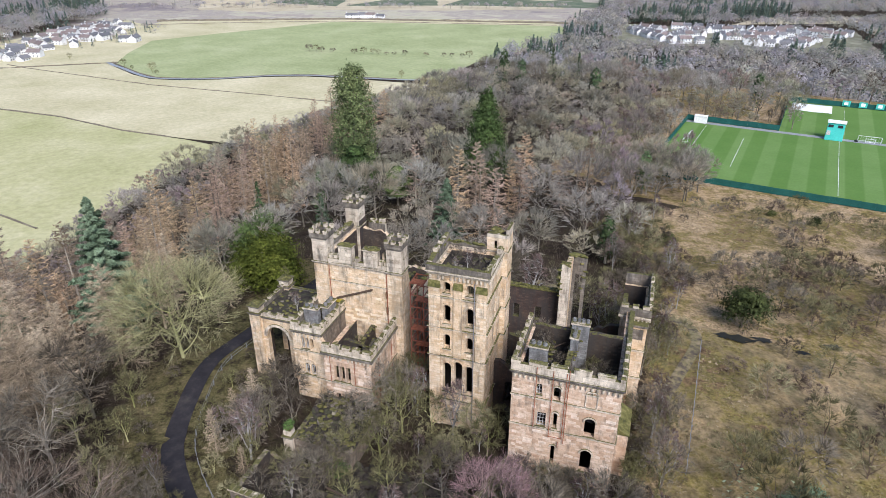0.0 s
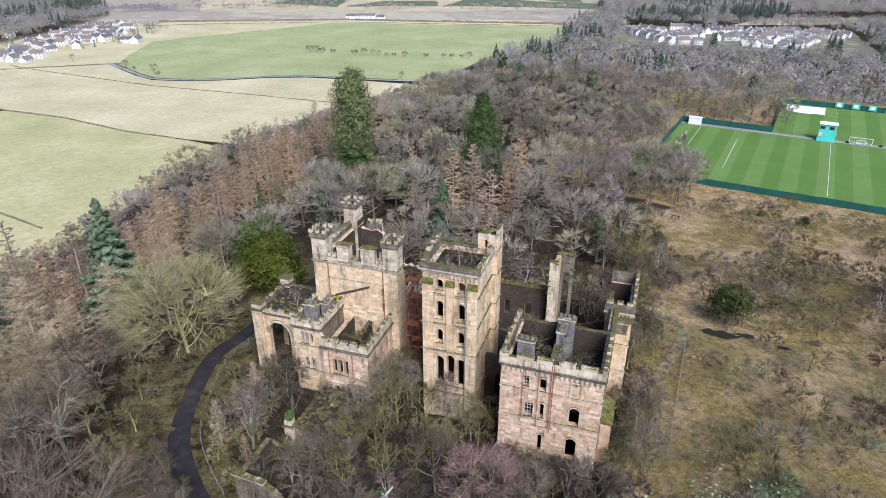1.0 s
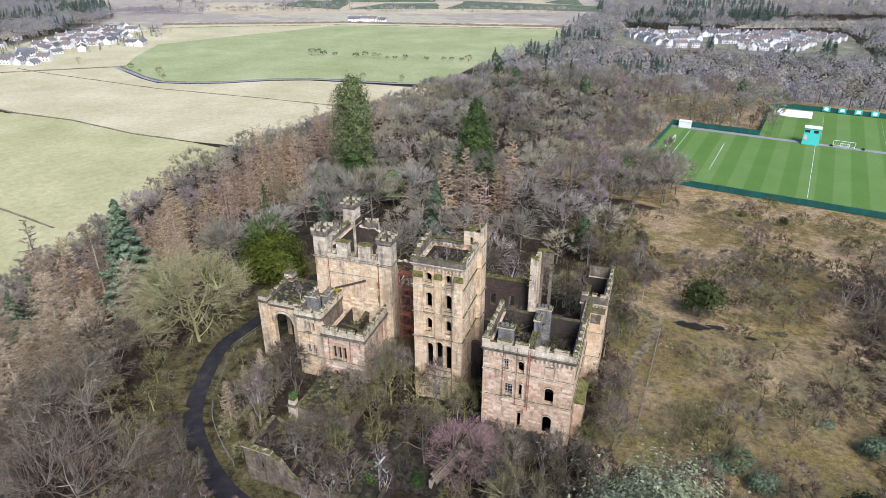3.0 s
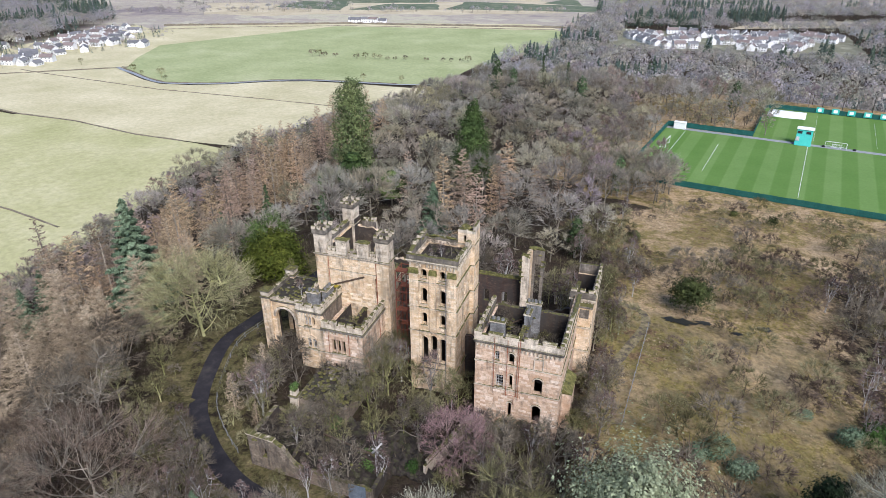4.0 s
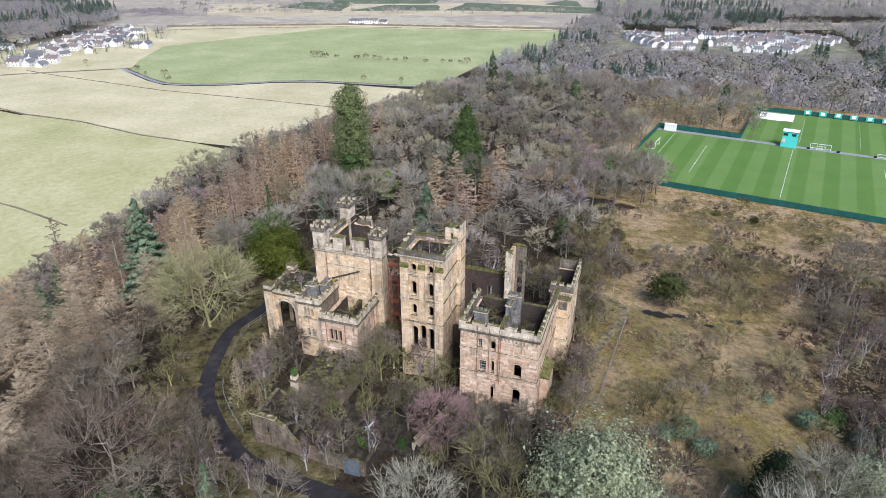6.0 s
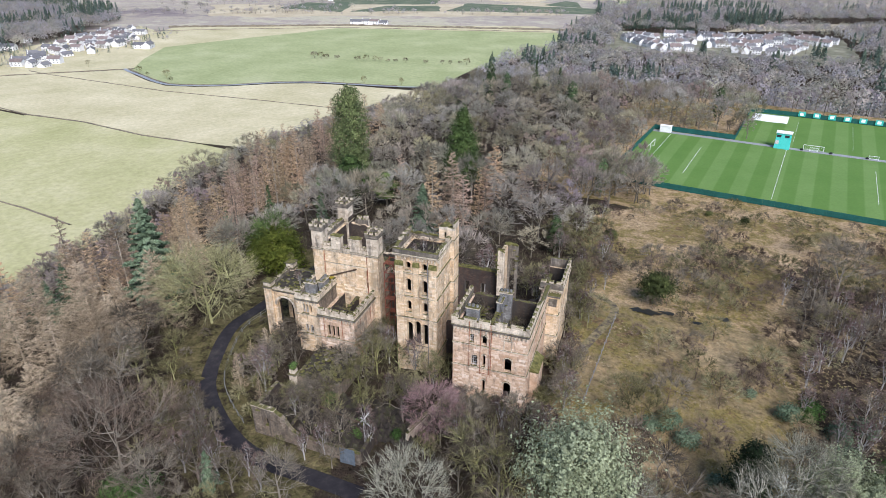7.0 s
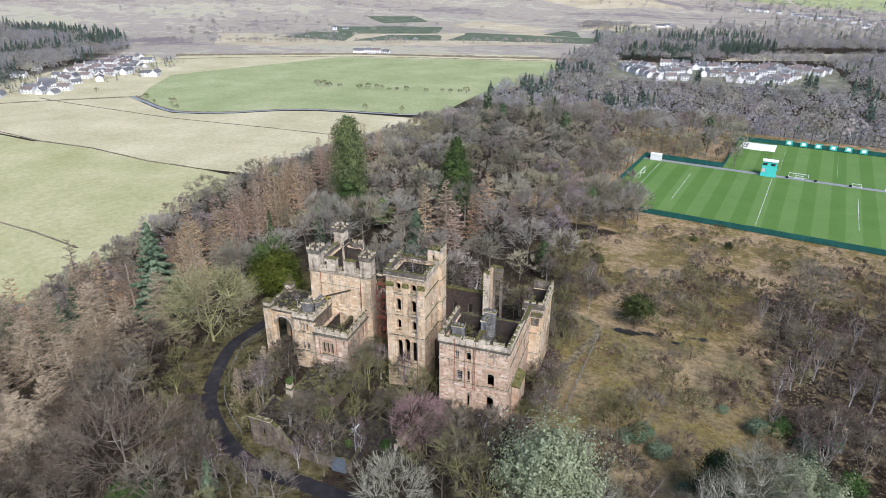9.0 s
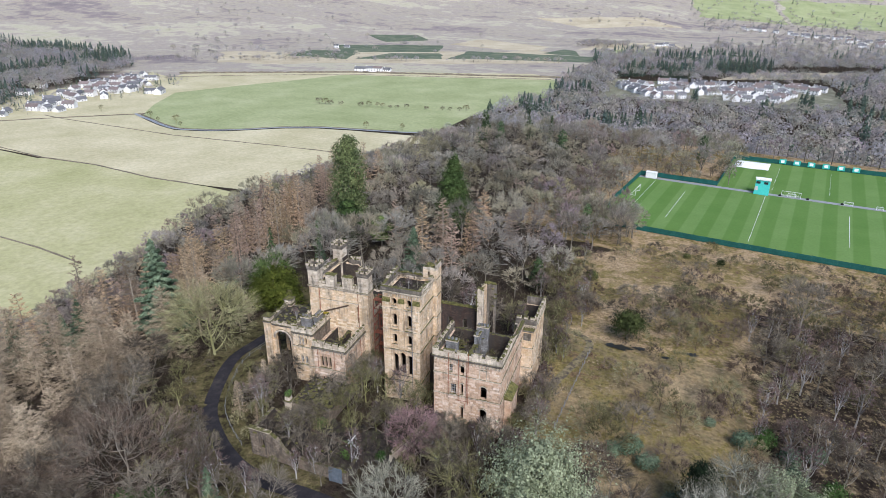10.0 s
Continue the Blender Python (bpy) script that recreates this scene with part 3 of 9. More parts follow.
def wall(name, parent, p0, p1, z0, z1, th=0.8, holes=(), mats=(SAND, INNER), top=None, label=""):
    """A wall from p0 to p1 whose outer face is on the right hand; holes are (u0, u1, z0, z1, arched); top(u) is a broken edge."""
    p0, p1 = Vector(p0), Vector(p1)
    L = (p1 - p0).length
    d = (p1 - p0) / L
    n = Vector((d.y, -d.x))
    cuts = {0.0, L}
    for u0, u1, a, b, arch in holes:
        cuts |= {u0, u1}
        if arch:
            cuts |= {u0 + (u1 - u0) * k / 8 for k in range(1, 8)}
    if top:
        k = int(L / 0.7)
        cuts |= {L * i / k for i in range(1, k)}
    cuts = sorted(c for c in cuts if -1e-6 <= c <= L + 1e-6)
    bm = bmesh.new()

    def roof(h, u):
        u0, u1, a, b, arch = h
        if not arch:
            return b
        r = (u1 - u0) / 2
        t = max(-1.0, min(1.0, (u - u0 - r) / r))
        return b - r + r * math.sqrt(1 - t * t)

    def prism(ua, ub, la, lb, ha, hb):
        if ha - la < 0.01 and hb - lb < 0.01:
            return
        q = []
        for s in (0, -th):
            for u, z in ((ua, la), (ub, lb), (ub, hb), (ua, ha)):
                w = p0 + d * u + n * s
                q.append((w.x, w.y, z))
        hexa(bm, q[4:], q[:4])

    levels = sorted({z for h in holes for z in (h[2], h[3] - (h[1] - h[0]) / 2 if h[4] else h[3])})

    def split(ua, ub, la, lb, ha, hb):
        for z in levels:
            if max(la, lb) + 0.02 < z < min(ha, hb) - 0.02:
                prism(ua, ub, la, lb, z, z)
                la = lb = z
        prism(ua, ub, la, lb, ha, hb)

    for ua, ub in zip(cuts, cuts[1:]):
        if ub - ua < 1e-5:
            continue
        mid = (ua + ub) / 2
        here = sorted([h for h in holes if h[0] < mid < h[1]], key=lambda h: h[2])
        ta, tb = (top(ua), top(ub)) if top else (z1, z1)
        la = lb = z0
        for h in here:
            split(ua, ub, la, lb, min(h[2], ta), min(h[2], tb))
            la, lb = roof(h, ua), roof(h, ub)
        split(ua, ub, la, lb, max(la, ta), max(lb, tb))
    bmesh.ops.recalc_face_normals(bm, faces=bm.faces)
    bmesh.ops.remove_doubles(bm, verts=bm.verts, dist=1e-4)
    bm.verts.index_update()
    seen = {}
    for f in bm.faces:
        seen.setdefault(frozenset(v.index for v in f.verts), []).append(f)
    bmesh.ops.delete(bm, geom=[f for fs in seen.values() if len(fs) > 1 for f in fs], context="FACES_ONLY")
    bm.normal_update()
    # inward faces take the second material, INNER's colour already holding the interior shade
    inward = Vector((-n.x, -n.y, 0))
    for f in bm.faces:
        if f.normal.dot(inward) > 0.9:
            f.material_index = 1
    uv_box(bm)
    return part(name, bm, mats, parent, label)


def ring(name, parent, x0, x1, y0, y1, z0, z1, proj, mat, inner=0.4, label="", sides="frbl"):
    """A stepped moulding round a block, standing proud by proj: one run a side, mitred at the corners."""
    zm = z0 + (z1 - z0) * 0.55
    prof = [(-inner, z0), (proj * 0.5, z0), (proj * 0.6, zm), (proj, zm + 0.03), (proj, z1), (-inner, z1)]
    cs = [(x0, y0, -1, -1), (x1, y0, 1, -1), (x1, y1, 1, 1), (x0, y1, -1, 1)]
    for k in range(4):
        if "frbl"[k] not in sides:
            continue
        bm = bmesh.new()
        ends = []
        for cx, cy, sx, sy in (cs[k], cs[(k + 1) % 4]):
            ends.append([bm.verts.new((cx + sx * o, cy + sy * o, z)) for o, z in prof])
        n = len(prof)
        bm.faces.new(ends[0])
        bm.faces.new(ends[1][::-1])
        for i in range(n):
            bm.faces.new((ends[0][i], ends[1][i], ends[1][(i + 1) % n], ends[0][(i + 1) % n]))
        part(name, finish(bm), mat, parent, label)


_shared = {}


def block_mesh(name, dims, mat, bevel=0.03, rough=0.0):
    key = (name, dims, mat.name)
    if key not in _shared:
        bm = bmesh.new()
        w, d, h = dims
        box(bm, -w / 2, w / 2, -d / 2, d / 2, 0, h)
        finish(bm, bevel)
        me = bpy.data.meshes.new(name)
        bm.to_mesh(me)
        bm.free()
        me.materials.append(mat)
        _shared[key] = me
    return _shared[key]


def place(name, mesh, parent, x, y, z, rz=0.0, tilt=0.0):
    ob = new(name, mesh)
    ob.parent = parent
    ob.location = (x, y, z)
    ob.rotation_euler = (tilt, 0, rz)
    return ob


def merlons(parent, p0, p1, z, spans, th, h, mat=TRIM, broken=0.25):
    """Merlons on a parapet from p0 to p1; spans are (u0, u1) in metres."""
    p0, p1 = Vector(p0), Vector(p1)
    L = (p1 - p0).length
    d = (p1 - p0) / L
    rz = math.atan2(d.y, d.x)
    for u0, u1 in spans:
        w = u1 - u0
        hh = h * (1 - broken * RND.random())
        bm = bmesh.new()
        box(bm, -w / 2, w / 2, -th / 2, th / 2, 0, hh * 0.78)
        k = 0.06
        hexa(bm, [(-w / 2 - k, -th / 2 - k, hh * 0.78), (w / 2 + k, -th / 2 - k, hh * 0.78), (w / 2 + k, th / 2 + k, hh * 0.78), (-w / 2 - k, th / 2 + k, hh * 0.78)],
             [(-w / 2 + 0.02, -th / 4, hh), (w / 2 - 0.02, -th / 4, hh), (w / 2 - 0.02, th / 3, hh), (-w / 2 + 0.02, th / 3, hh)])
        for v in bm.verts:
            v.co += Vector((RND.uniform(-1, 1), RND.uniform(-1, 1), RND.uniform(-1, 1))) * 0.045
        ob = part("merlon", finish(bm), mat, parent)
        c = p0 + d * (u0 + u1) / 2
        ob.location, ob.rotation_euler = (c.x, c.y, z), (0, 0, rz + RND.uniform(-0.02, 0.02))


def spread(L, n, gap):
    """n equal spans along L with gaps between."""
    w = (L - gap * (n - 1)) / n
    return [(i * (w + gap), i * (w + gap) + w) for i in range(n)]


def corbels(parent, p0, p1, z, step, mat, size=(0.26, 0.34, 0.5)):
    p0, p1 = Vector(p0), Vector(p1)
    L = (p1 - p0).length
    d = (p1 - p0) / L
    n = Vector((d.y, -d.x))
    me = block_mesh("corbel", size, mat, 0.05)
    k = max(1, int(L / step))
    for i in range(k):
        if RND.random() < 0.07:
            continue
        c = p0 + d * (L * (i + 0.5) / k) + n * 0.1
        place("corbel", me, parent, c.x, c.y, z - size[2], math.atan2(d.y, d.x))


def hood(parent, p0, p1, u, w, zs, mat=TRIM, proud=0.16, thick=0.2):
    """An arched hood mould springing at zs over an opening of width w centred on u."""
    p0, p1 = Vector(p0), Vector(p1)
    d = (p1 - p0).normalized()
    n = Vector((d.y, -d.x))
    bm = bmesh.new()
    r0, r1 = w / 2 + 0.04, w / 2 + 0.04 + thick
    N = 10
    for k in range(N):
        a0, a1 = math.pi * k / N, math.pi * (k + 1) / N
        lo, hi = [], []
        for r, a in ((r0, a0), (r1, a0), (r1, a1), (r0, a1)):
            q = p0 + d * (u - math.cos(a) * r)
            lo.append((q.x - n.x * 0.1, q.y - n.y * 0.1, zs + math.sin(a) * r))
            hi.append((q.x + n.x * proud, q.y + n.y * proud, zs + math.sin(a) * r))
        hexa(bm, lo, hi)
    bmesh.ops.remove_doubles(bm, verts=bm.verts, dist=1e-4)
    return part("hood_mould", finish(bm), mat, parent)


def window(parent, p0, p1, u0, u1, z0, z1, bars=(1, 3), depth=0.35, mat=FRAME, label="decayed white glazing bars"):
    """What is left of a sash: an outer frame with glazing bars, set back in its opening, and a sill."""
    p0, p1 = Vector(p0), Vector(p1)
    d = (p1 - p0).normalized()
    n = Vector((d.y, -d.x))
    rz = math.atan2(d.y, d.x)
    win = part("window", bmesh.new(), mat, parent, label)
    bm = bmesh.new()
    t = 0.07
    w, h = u1 - u0, z1 - z0
    for a, b, c, e in ((0, t, 0, h), (w - t, w, 0, h), (t, w - t, 0, t), (t, w - t, h - t, h)):
        box(bm, a, b, -0.05, 0.05, c, e)
    me_old = win.data
    finish(bm)
    bm.to_mesh(me_old)
    bm.free()
    c = p0 + d * u0 - n * depth
    win.location, win.rotation_euler = (c.x, c.y, z0), (0, 0, rz)
    nv, nh = bars
    for i in range(1, nv + 1):
        if RND.random() < 0.85:
            boxpart("glazing_bar", (w * i / (nv + 1) - 0.03, w * i / (nv + 1) + 0.03, -0.03, 0.03, t, h - t), mat, win, bevel=0)
    for i in range(1, nh + 1):
        if RND.random() < 0.85:
            boxpart("glazing_bar", (t, w - t, -0.026, 0.026, h * i / (nh + 1) - 0.03, h * i / (nh + 1) + 0.03), mat, win, bevel=0)
    c2 = p0 + d * (u0 + u1) / 2 + n * 0.06
    me = block_mesh("sill", (w + 0.3, 0.3, 0.14), TRIM)
    place("sill", me, parent, c2.x, c2.y, z0 - 0.14, rz)


def sills(parent, p0, p1, holes):
    p0, p1 = Vector(p0), Vector(p1)
    d = (p1 - p0).normalized()
    n = Vector((d.y, -d.x))
    for u0, u1, z0, z1, arch in holes:
        c = p0 + d * (u0 + u1) / 2 + n * 0.05
        place("sill", block_mesh("sill", (round(u1 - u0 + 0.3, 2), 0.3, 0.15), TRIM), parent, c.x, c.y, z0 - 0.15, math.atan2(d.y, d.x))


def pipe(parent, x, y, z0, z1, r=0.045, mat=IRON, name="drainpipe"):
    bm = bmesh.new()
    bmesh.ops.create_cone(bm, cap_ends=True, segments=8, radius1=r, radius2=r, depth=z1 - z0)
    for k in range(int((z1 - z0) / 1.9)):
        m = bmesh.ops.create_cone(bm, cap_ends=True, segments=8, radius1=r * 1.45, radius2=r * 1.45, depth=0.16)
        bmesh.ops.translate(bm, verts=m["verts"], vec=(0, 0, -(z1 - z0) / 2 + 0.6 + k * 1.9))
    ob = part(name, finish(bm), mat, parent)
    ob.location = (x, y, (z0 + z1) / 2)
    return ob


def chimney(parent, x0, x1, y0, y1, z0, z1, n, along="x", mat=CHIM):
    """A stone stack with a moulded cap and the flues open in its top."""
    stack = boxpart("chimney", (x0, x1, y0, y1, z0, z1 - 0.55), mat, parent, "grey lichen-covered chimney stack", 0.04)
    bm = bmesh.new()
    k = 0.14
    X0, X1, Y0, Y1 = x0 - k, x1 + k, y0 - k, y1 + k
    box(bm, X0, X1, Y0, Y1, z1 - 0.55, z1 - 0.3)
    part("chimney_cap", finish(bm, 0.03), TRIM, stack)
    L = (x1 - x0) if along == "x" else (y1 - y0)
    W = (y1 - y0) if along == "x" else (x1 - x0)
    for i in range(n):
        bm = bmesh.new()
        r0, r1 = min(0.26, L / n * 0.42), min(0.26, L / n * 0.42) * 0.62
        N = 10
        prof = [(r0, 0), (r0, 0.42), (r1, 0.42), (r1, 0.05)]
        rings = [[bm.verts.new((r * math.cos(2 * math.pi * k2 / N), r * math.sin(2 * math.pi * k2 / N), z)) for k2 in range(N)] for r, z in prof]
        for a, b in zip(rings, rings[1:]):
            for k2 in range(N):
                bm.faces.new((a[k2], a[(k2 + 1) % N], b[(k2 + 1) % N], b[k2]))
        bm.faces.new(rings[-1])
        ob = part("chimney_pot", finish(bm), CHIM, stack)
        t = (i + 0.5) / n
        ob.location = (x0 + L * t, (y0 + y1) / 2, z1 - 0.3) if along == "x" else ((x0 + x1) / 2, y0 + L * t, z1 - 0.3)


def rubble(name, parent, x0, x1, y0, y1, z, amp, mat=RUBBLE, n=24, seed=0):
    """A heaped, uneven layer of fallen stone and earth."""
    bm = bmesh.new()
    g = [[bm.verts.new((x0 + (x1 - x0) * i / n, y0 + (y1 - y0) * j / n,
                        z + amp * noise.noise((x0 + i * 0.35 + seed, j * 0.35, seed)) + amp * 0.6 * noise.noise((i * 1.3, j * 1.3, seed)))) for i in range(n + 1)] for j in range(n + 1)]
    for j in range(n):
        for i in range(n):
            bm.faces.new((g[j][i], g[j][i + 1], g[j + 1][i + 1], g[j + 1][i]))
    return part(name, finish(bm), mat, parent)


def moss(parent, x0, x1, y0, y1, z, n, size=0.5, mat=MOSS):
    """Cushions of moss and grass on a wall head, joined into one mesh."""
    bm = bmesh.new()
    for _ in range(n):
        cx, cy, s = RND.uniform(x0, x1), RND.uniform(y0, y1), size * RND.uniform(0.5, 1.1)
        m = bmesh.ops.create_icosphere(bm, subdivisions=1, radius=s)
        for v in m["verts"]:
            v.co = Vector((v.co.x * RND.uniform(0.8, 1.2), v.co.y * RND.uniform(0.6, 1.0), v.co.z * 0.42)) + Vector((cx, cy, z))
    ob = part("moss", finish(bm), mat, parent, "yellow-green moss cushions", True)
    return tagged(ob, kind="stuff")


def fallen(parent, x0, x1, y0, y1, z, n, size=0.45, mat=DARK, heap=0.5):
    """Tumbled blocks of fallen masonry, joined into one mesh."""
    bm = bmesh.new()
    for _ in range(n):
        a = RND.uniform(0.4, 1.0) * size
        m = bmesh.ops.create_cube(bm, size=1.0)["verts"]
        M = Matrix.Translation((RND.uniform(x0, x1), RND.uniform(y0, y1), z + RND.uniform(-0.3, 1) * heap)) @ Matrix.Rotation(RND.uniform(0, 3.1), 4, "Z") @ Matrix.Rotation(RND.gauss(0, 0.4), 4, "X") @ Matrix.Diagonal((a * RND.uniform(1, 1.8), a, a * RND.uniform(0.5, 0.9), 1))
        for v in m:
            v.co = M @ (v.co * RND.uniform(0.85, 1.1))
    return tagged(part("rubble_heap", finish(bm), mat, parent, "tumbled blocks of fallen masonry"), kind="stuff")


def beam(parent, a, b, w=0.16):
    """A charred roof timber lying between two points."""
    bm = bmesh.new()
    A, B = Vector(a), Vector(b)
    s = (B - A).cross(Vector((0, 0, 1))).normalized() * w / 2
    u = Vector((0, 0, w * 0.6))
    hexa(bm, [A - s - u, A + s - u, B + s - u, B - s - u], [A - s + u, A + s + u, B + s + u, B - s + u])
    part("beam", finish(bm, 0.015), TIMBER, parent, "charred roof timber")


def block(parent, x0, x1, y0, y1, z0, z1, holes, mats, th=0.8, sides="frbl"):
    """Four outer walls of a roofless block: f front, r right, b back, l left; holes by side, u from the wall's own start."""
    ends = {"f": ((x0, y0), (x1, y0)), "r": ((x1, y0 + th), (x1, y1 - th)), "b": ((x1, y1), (x0, y1)), "l": ((x0, y1 - th), (x0, y0 + th))}
    for s in sides:
        wall("wall", parent, *ends[s], z0, z1, th, holes.get(s, ()), mats)


# -- east wing: the block with the three chimney stacks
east = thing("castle_wing", (0, 0, 0), "roofless pink sandstone wing with crenellated parapet, chimney stacks and empty windows", "ruined castle")
DX, DY, DZ = 13.1, 11.4, 15.5
hf = [(3.05, 3.75, 12.9, 14.45, 0), (5.15, 6.05, 12.5, 14.5, 1), (3.35, 4.5, 8.05, 10.2, 0), (5.4, 5.9, 8.2, 10.6, 1), (9.2, 10.5, 7.95, 10.8, 1), (9.15, 10.5, 2.2, 5.75, 1), (5.4, 5.95, 2.4, 5.35, 1)]
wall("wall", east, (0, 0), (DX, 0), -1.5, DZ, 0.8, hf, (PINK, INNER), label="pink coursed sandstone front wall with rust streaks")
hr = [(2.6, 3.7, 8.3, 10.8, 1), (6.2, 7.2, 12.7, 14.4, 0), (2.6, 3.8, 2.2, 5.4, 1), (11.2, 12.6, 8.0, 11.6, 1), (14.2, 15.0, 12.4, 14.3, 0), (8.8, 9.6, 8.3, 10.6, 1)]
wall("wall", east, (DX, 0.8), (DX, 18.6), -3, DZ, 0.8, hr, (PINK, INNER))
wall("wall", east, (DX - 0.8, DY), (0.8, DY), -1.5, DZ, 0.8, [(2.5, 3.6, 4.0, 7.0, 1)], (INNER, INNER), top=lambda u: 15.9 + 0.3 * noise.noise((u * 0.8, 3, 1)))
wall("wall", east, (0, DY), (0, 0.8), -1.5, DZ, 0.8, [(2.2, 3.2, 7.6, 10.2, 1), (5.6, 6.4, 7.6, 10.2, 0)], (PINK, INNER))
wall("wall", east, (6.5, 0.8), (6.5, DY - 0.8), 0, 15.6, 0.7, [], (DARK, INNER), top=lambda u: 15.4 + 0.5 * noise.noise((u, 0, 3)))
for z in (12.27, 7.7):
    boxpart("string_course", (-0.12, DX + 0.12, -0.14, 0.1, z - 0.12, z + 0.12), TRIM, east)
    boxpart("string_course", (DX - 0.1, DX + 0.14, 0.12, 18.6, z - 0.12, z + 0.12), TRIM, east)
ring("cornice", east, 0, DX, 0, DY, DZ, DZ + 0.5, 0.32, DARK, label="blackened moulded cornice", sides="frl")
boxpart("cornice", (DX - 0.4, DX + 0.3, DY + 0.33, 18.4, DZ, DZ + 0.45), DARK, east)
corbels(east, (0, 0), (DX, 0), DZ, 0.62, TRIM)
corbels(east, (DX, 0), (DX, 18), DZ, 0.62, TRIM)
wall("parapet", east, (-0.2, -0.2), (DX + 0.2, -0.2), DZ + 0.5, DZ + 1.55, 0.5, [], (TRIM, DARK))
wall("parapet", east, (DX + 0.2, 0.3), (DX + 0.2, 12.6), DZ + 0.5, DZ + 1.5, 0.5, [], (TRIM, DARK), top=lambda u: DZ + 1.5 - 0.9 * sstep(9, 12.3, u))
wall("parapet", east, (-0.2, DY + 0.2), (-0.2, 0.3), DZ + 0.5, DZ + 1.4, 0.5, [], (TRIM, DARK))
moss(east, 0.8, DX - 0.8, DY - 0.7, DY - 0.1, 15.95, 16, 0.35)
merlons(east, (0, 0.05), (DX, 0.05), DZ + 1.55, [(-0.2, 0.9), (2.0, 4.2), (4.6, 6.6), (7.4, 9.4), (10.1, 12.1), (12.7, 13.25)], 0.52, 0.75)
merlons(east, (DX - 0.05, 0.5), (DX - 0.05, 9), DZ + 1.5, spread(8.2, 5, 0.6), 0.52, 0.7)
merlons(east, (0.05, 11.0), (0.05, 0.7), DZ + 1.4, spread(10.2, 6, 0.7), 0.52, 0.7)
chimney(east, 5.7, 7.95, 9.35, 10.5, 6, 18.3, 4)
chimney(east, 5.95, 6.85, 6.5, 8.4, 12, 17.9, 3, "y")
chimney(east, 1.35, 3.6, 3.1, 4.3, 11, 17.9, 3)
boxpart("buttress", (DX + 0.01, 14.6, 3.2, 8.4, -2, 6.6), PINK, east, bevel=0.05)
bm = bmesh.new()
hexa(bm, [(DX + 0.01, 3.1, 6.604), (14.75, 3.1, 6.604), (14.75, 8.5, 6.604), (DX + 0.01, 8.5, 6.604)], [(DX + 0.01, 3.1, 7.55), (DX + 0.15, 3.1, 7.55), (DX + 0.15, 8.5, 7.55), (DX + 0.01, 8.5, 7.55)])
part("buttress_cap", finish(bm), MOSS, east, "mossy sloping cap")
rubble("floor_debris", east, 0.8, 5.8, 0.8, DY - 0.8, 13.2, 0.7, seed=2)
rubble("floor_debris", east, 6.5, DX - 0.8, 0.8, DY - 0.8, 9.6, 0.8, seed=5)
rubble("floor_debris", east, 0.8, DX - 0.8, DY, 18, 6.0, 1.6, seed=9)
moss(east, 0.2, 5, 0.3, 8.6, 14.0, 24, 0.5)
moss(east, -0.1, 0.3, 0.5, 11, DZ + 1.45, 14, 0.3)
for u, w, zs in ((9.85, 1.3, 10.15), (9.82, 1.35, 5.08), (5.6, 0.9, 14.05), (5.65, 0.5, 10.35), (5.68, 0.55, 5.08)):
    hood(east, (0, 0), (DX, 0), u, w, zs)
window(east, (0, 0), (DX, 0), 3.05, 3.75, 12.9, 14.45, (1, 2))
window(east, (0, 0), (DX, 0), 3.35, 4.5, 8.05, 10.2, (2, 3))
sills(east, (0, 0), (DX, 0), [hf[1], hf[3], hf[4], hf[5]])
bm = bmesh.new()                                    # blind window on the front
for a, b, c, e in ((9.0, 9.15, 12.4, 14.4), (10.35, 10.5, 12.4, 14.4), (9.15, 10.35, 14.2, 14.4), (8.9, 10.6, 12.25, 12.4)):
    box(bm, a, b, -0.12, 0.05, c, e)
part("blind_window", finish(bm, 0.02), TRIM, east)
hood(east, (0, 0), (DX, 0), 9.45, 0.45, 14.45, TRIM, 0.12, 0.14)
hood(east, (0, 0), (DX, 0), 10.05, 0.45, 14.45, TRIM, 0.12, 0.14)
for x, z0, z1 in ((3.02, 7.9, 17.0), (5.02, 6.7, 16.9), (6.62, 6.9, 16.9), (6.9, 6.2, 17.4), (6.25, 5.2, 6.2)):
    pipe(east, x, -0.26 if z1 > 10 else -0.14, z0, z1)
hp = pipe(east, 5.82, -0.2, 0, 1.6)
hp.rotation_euler, hp.location = (0, radians(90), 0), (5.82, -0.2, 6.85)

# -- central tower
tower = thing("castle_tower", (0, 0, 0), "tall buff sandstone tower, roofless, with arched windows and saplings on top", "ruined castle")
TX0, TX1, TY0, TY1, TZ = -12.6, -4.75, 5.2, 13.2, 24.45
cl, cr = 2.47, 5.6
hf = []
for z0, z1, w in ((21.85, 23.4, 0.95), (17.2, 20.0, 1.0), (13.2, 15.45, 0.95)):
    hf += [(cl - w / 2, cl + w / 2, z0, z1, 1), (cr - w / 2, cr + w / 2, z0, z1, 1)]
hf += [(3.3, 4.2, 1.2, 2.5, 0), (1.95, 3.1, 6.0, 10.9, 1), (3.52, 4.68, 6.0, 11.3, 1), (5.1, 6.25, 6.0, 10.9, 1)]
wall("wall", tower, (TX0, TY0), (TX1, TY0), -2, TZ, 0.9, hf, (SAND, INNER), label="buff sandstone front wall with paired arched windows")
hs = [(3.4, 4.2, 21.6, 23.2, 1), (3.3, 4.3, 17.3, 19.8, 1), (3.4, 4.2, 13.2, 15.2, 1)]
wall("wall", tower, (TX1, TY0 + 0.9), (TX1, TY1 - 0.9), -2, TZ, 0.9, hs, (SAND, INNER))
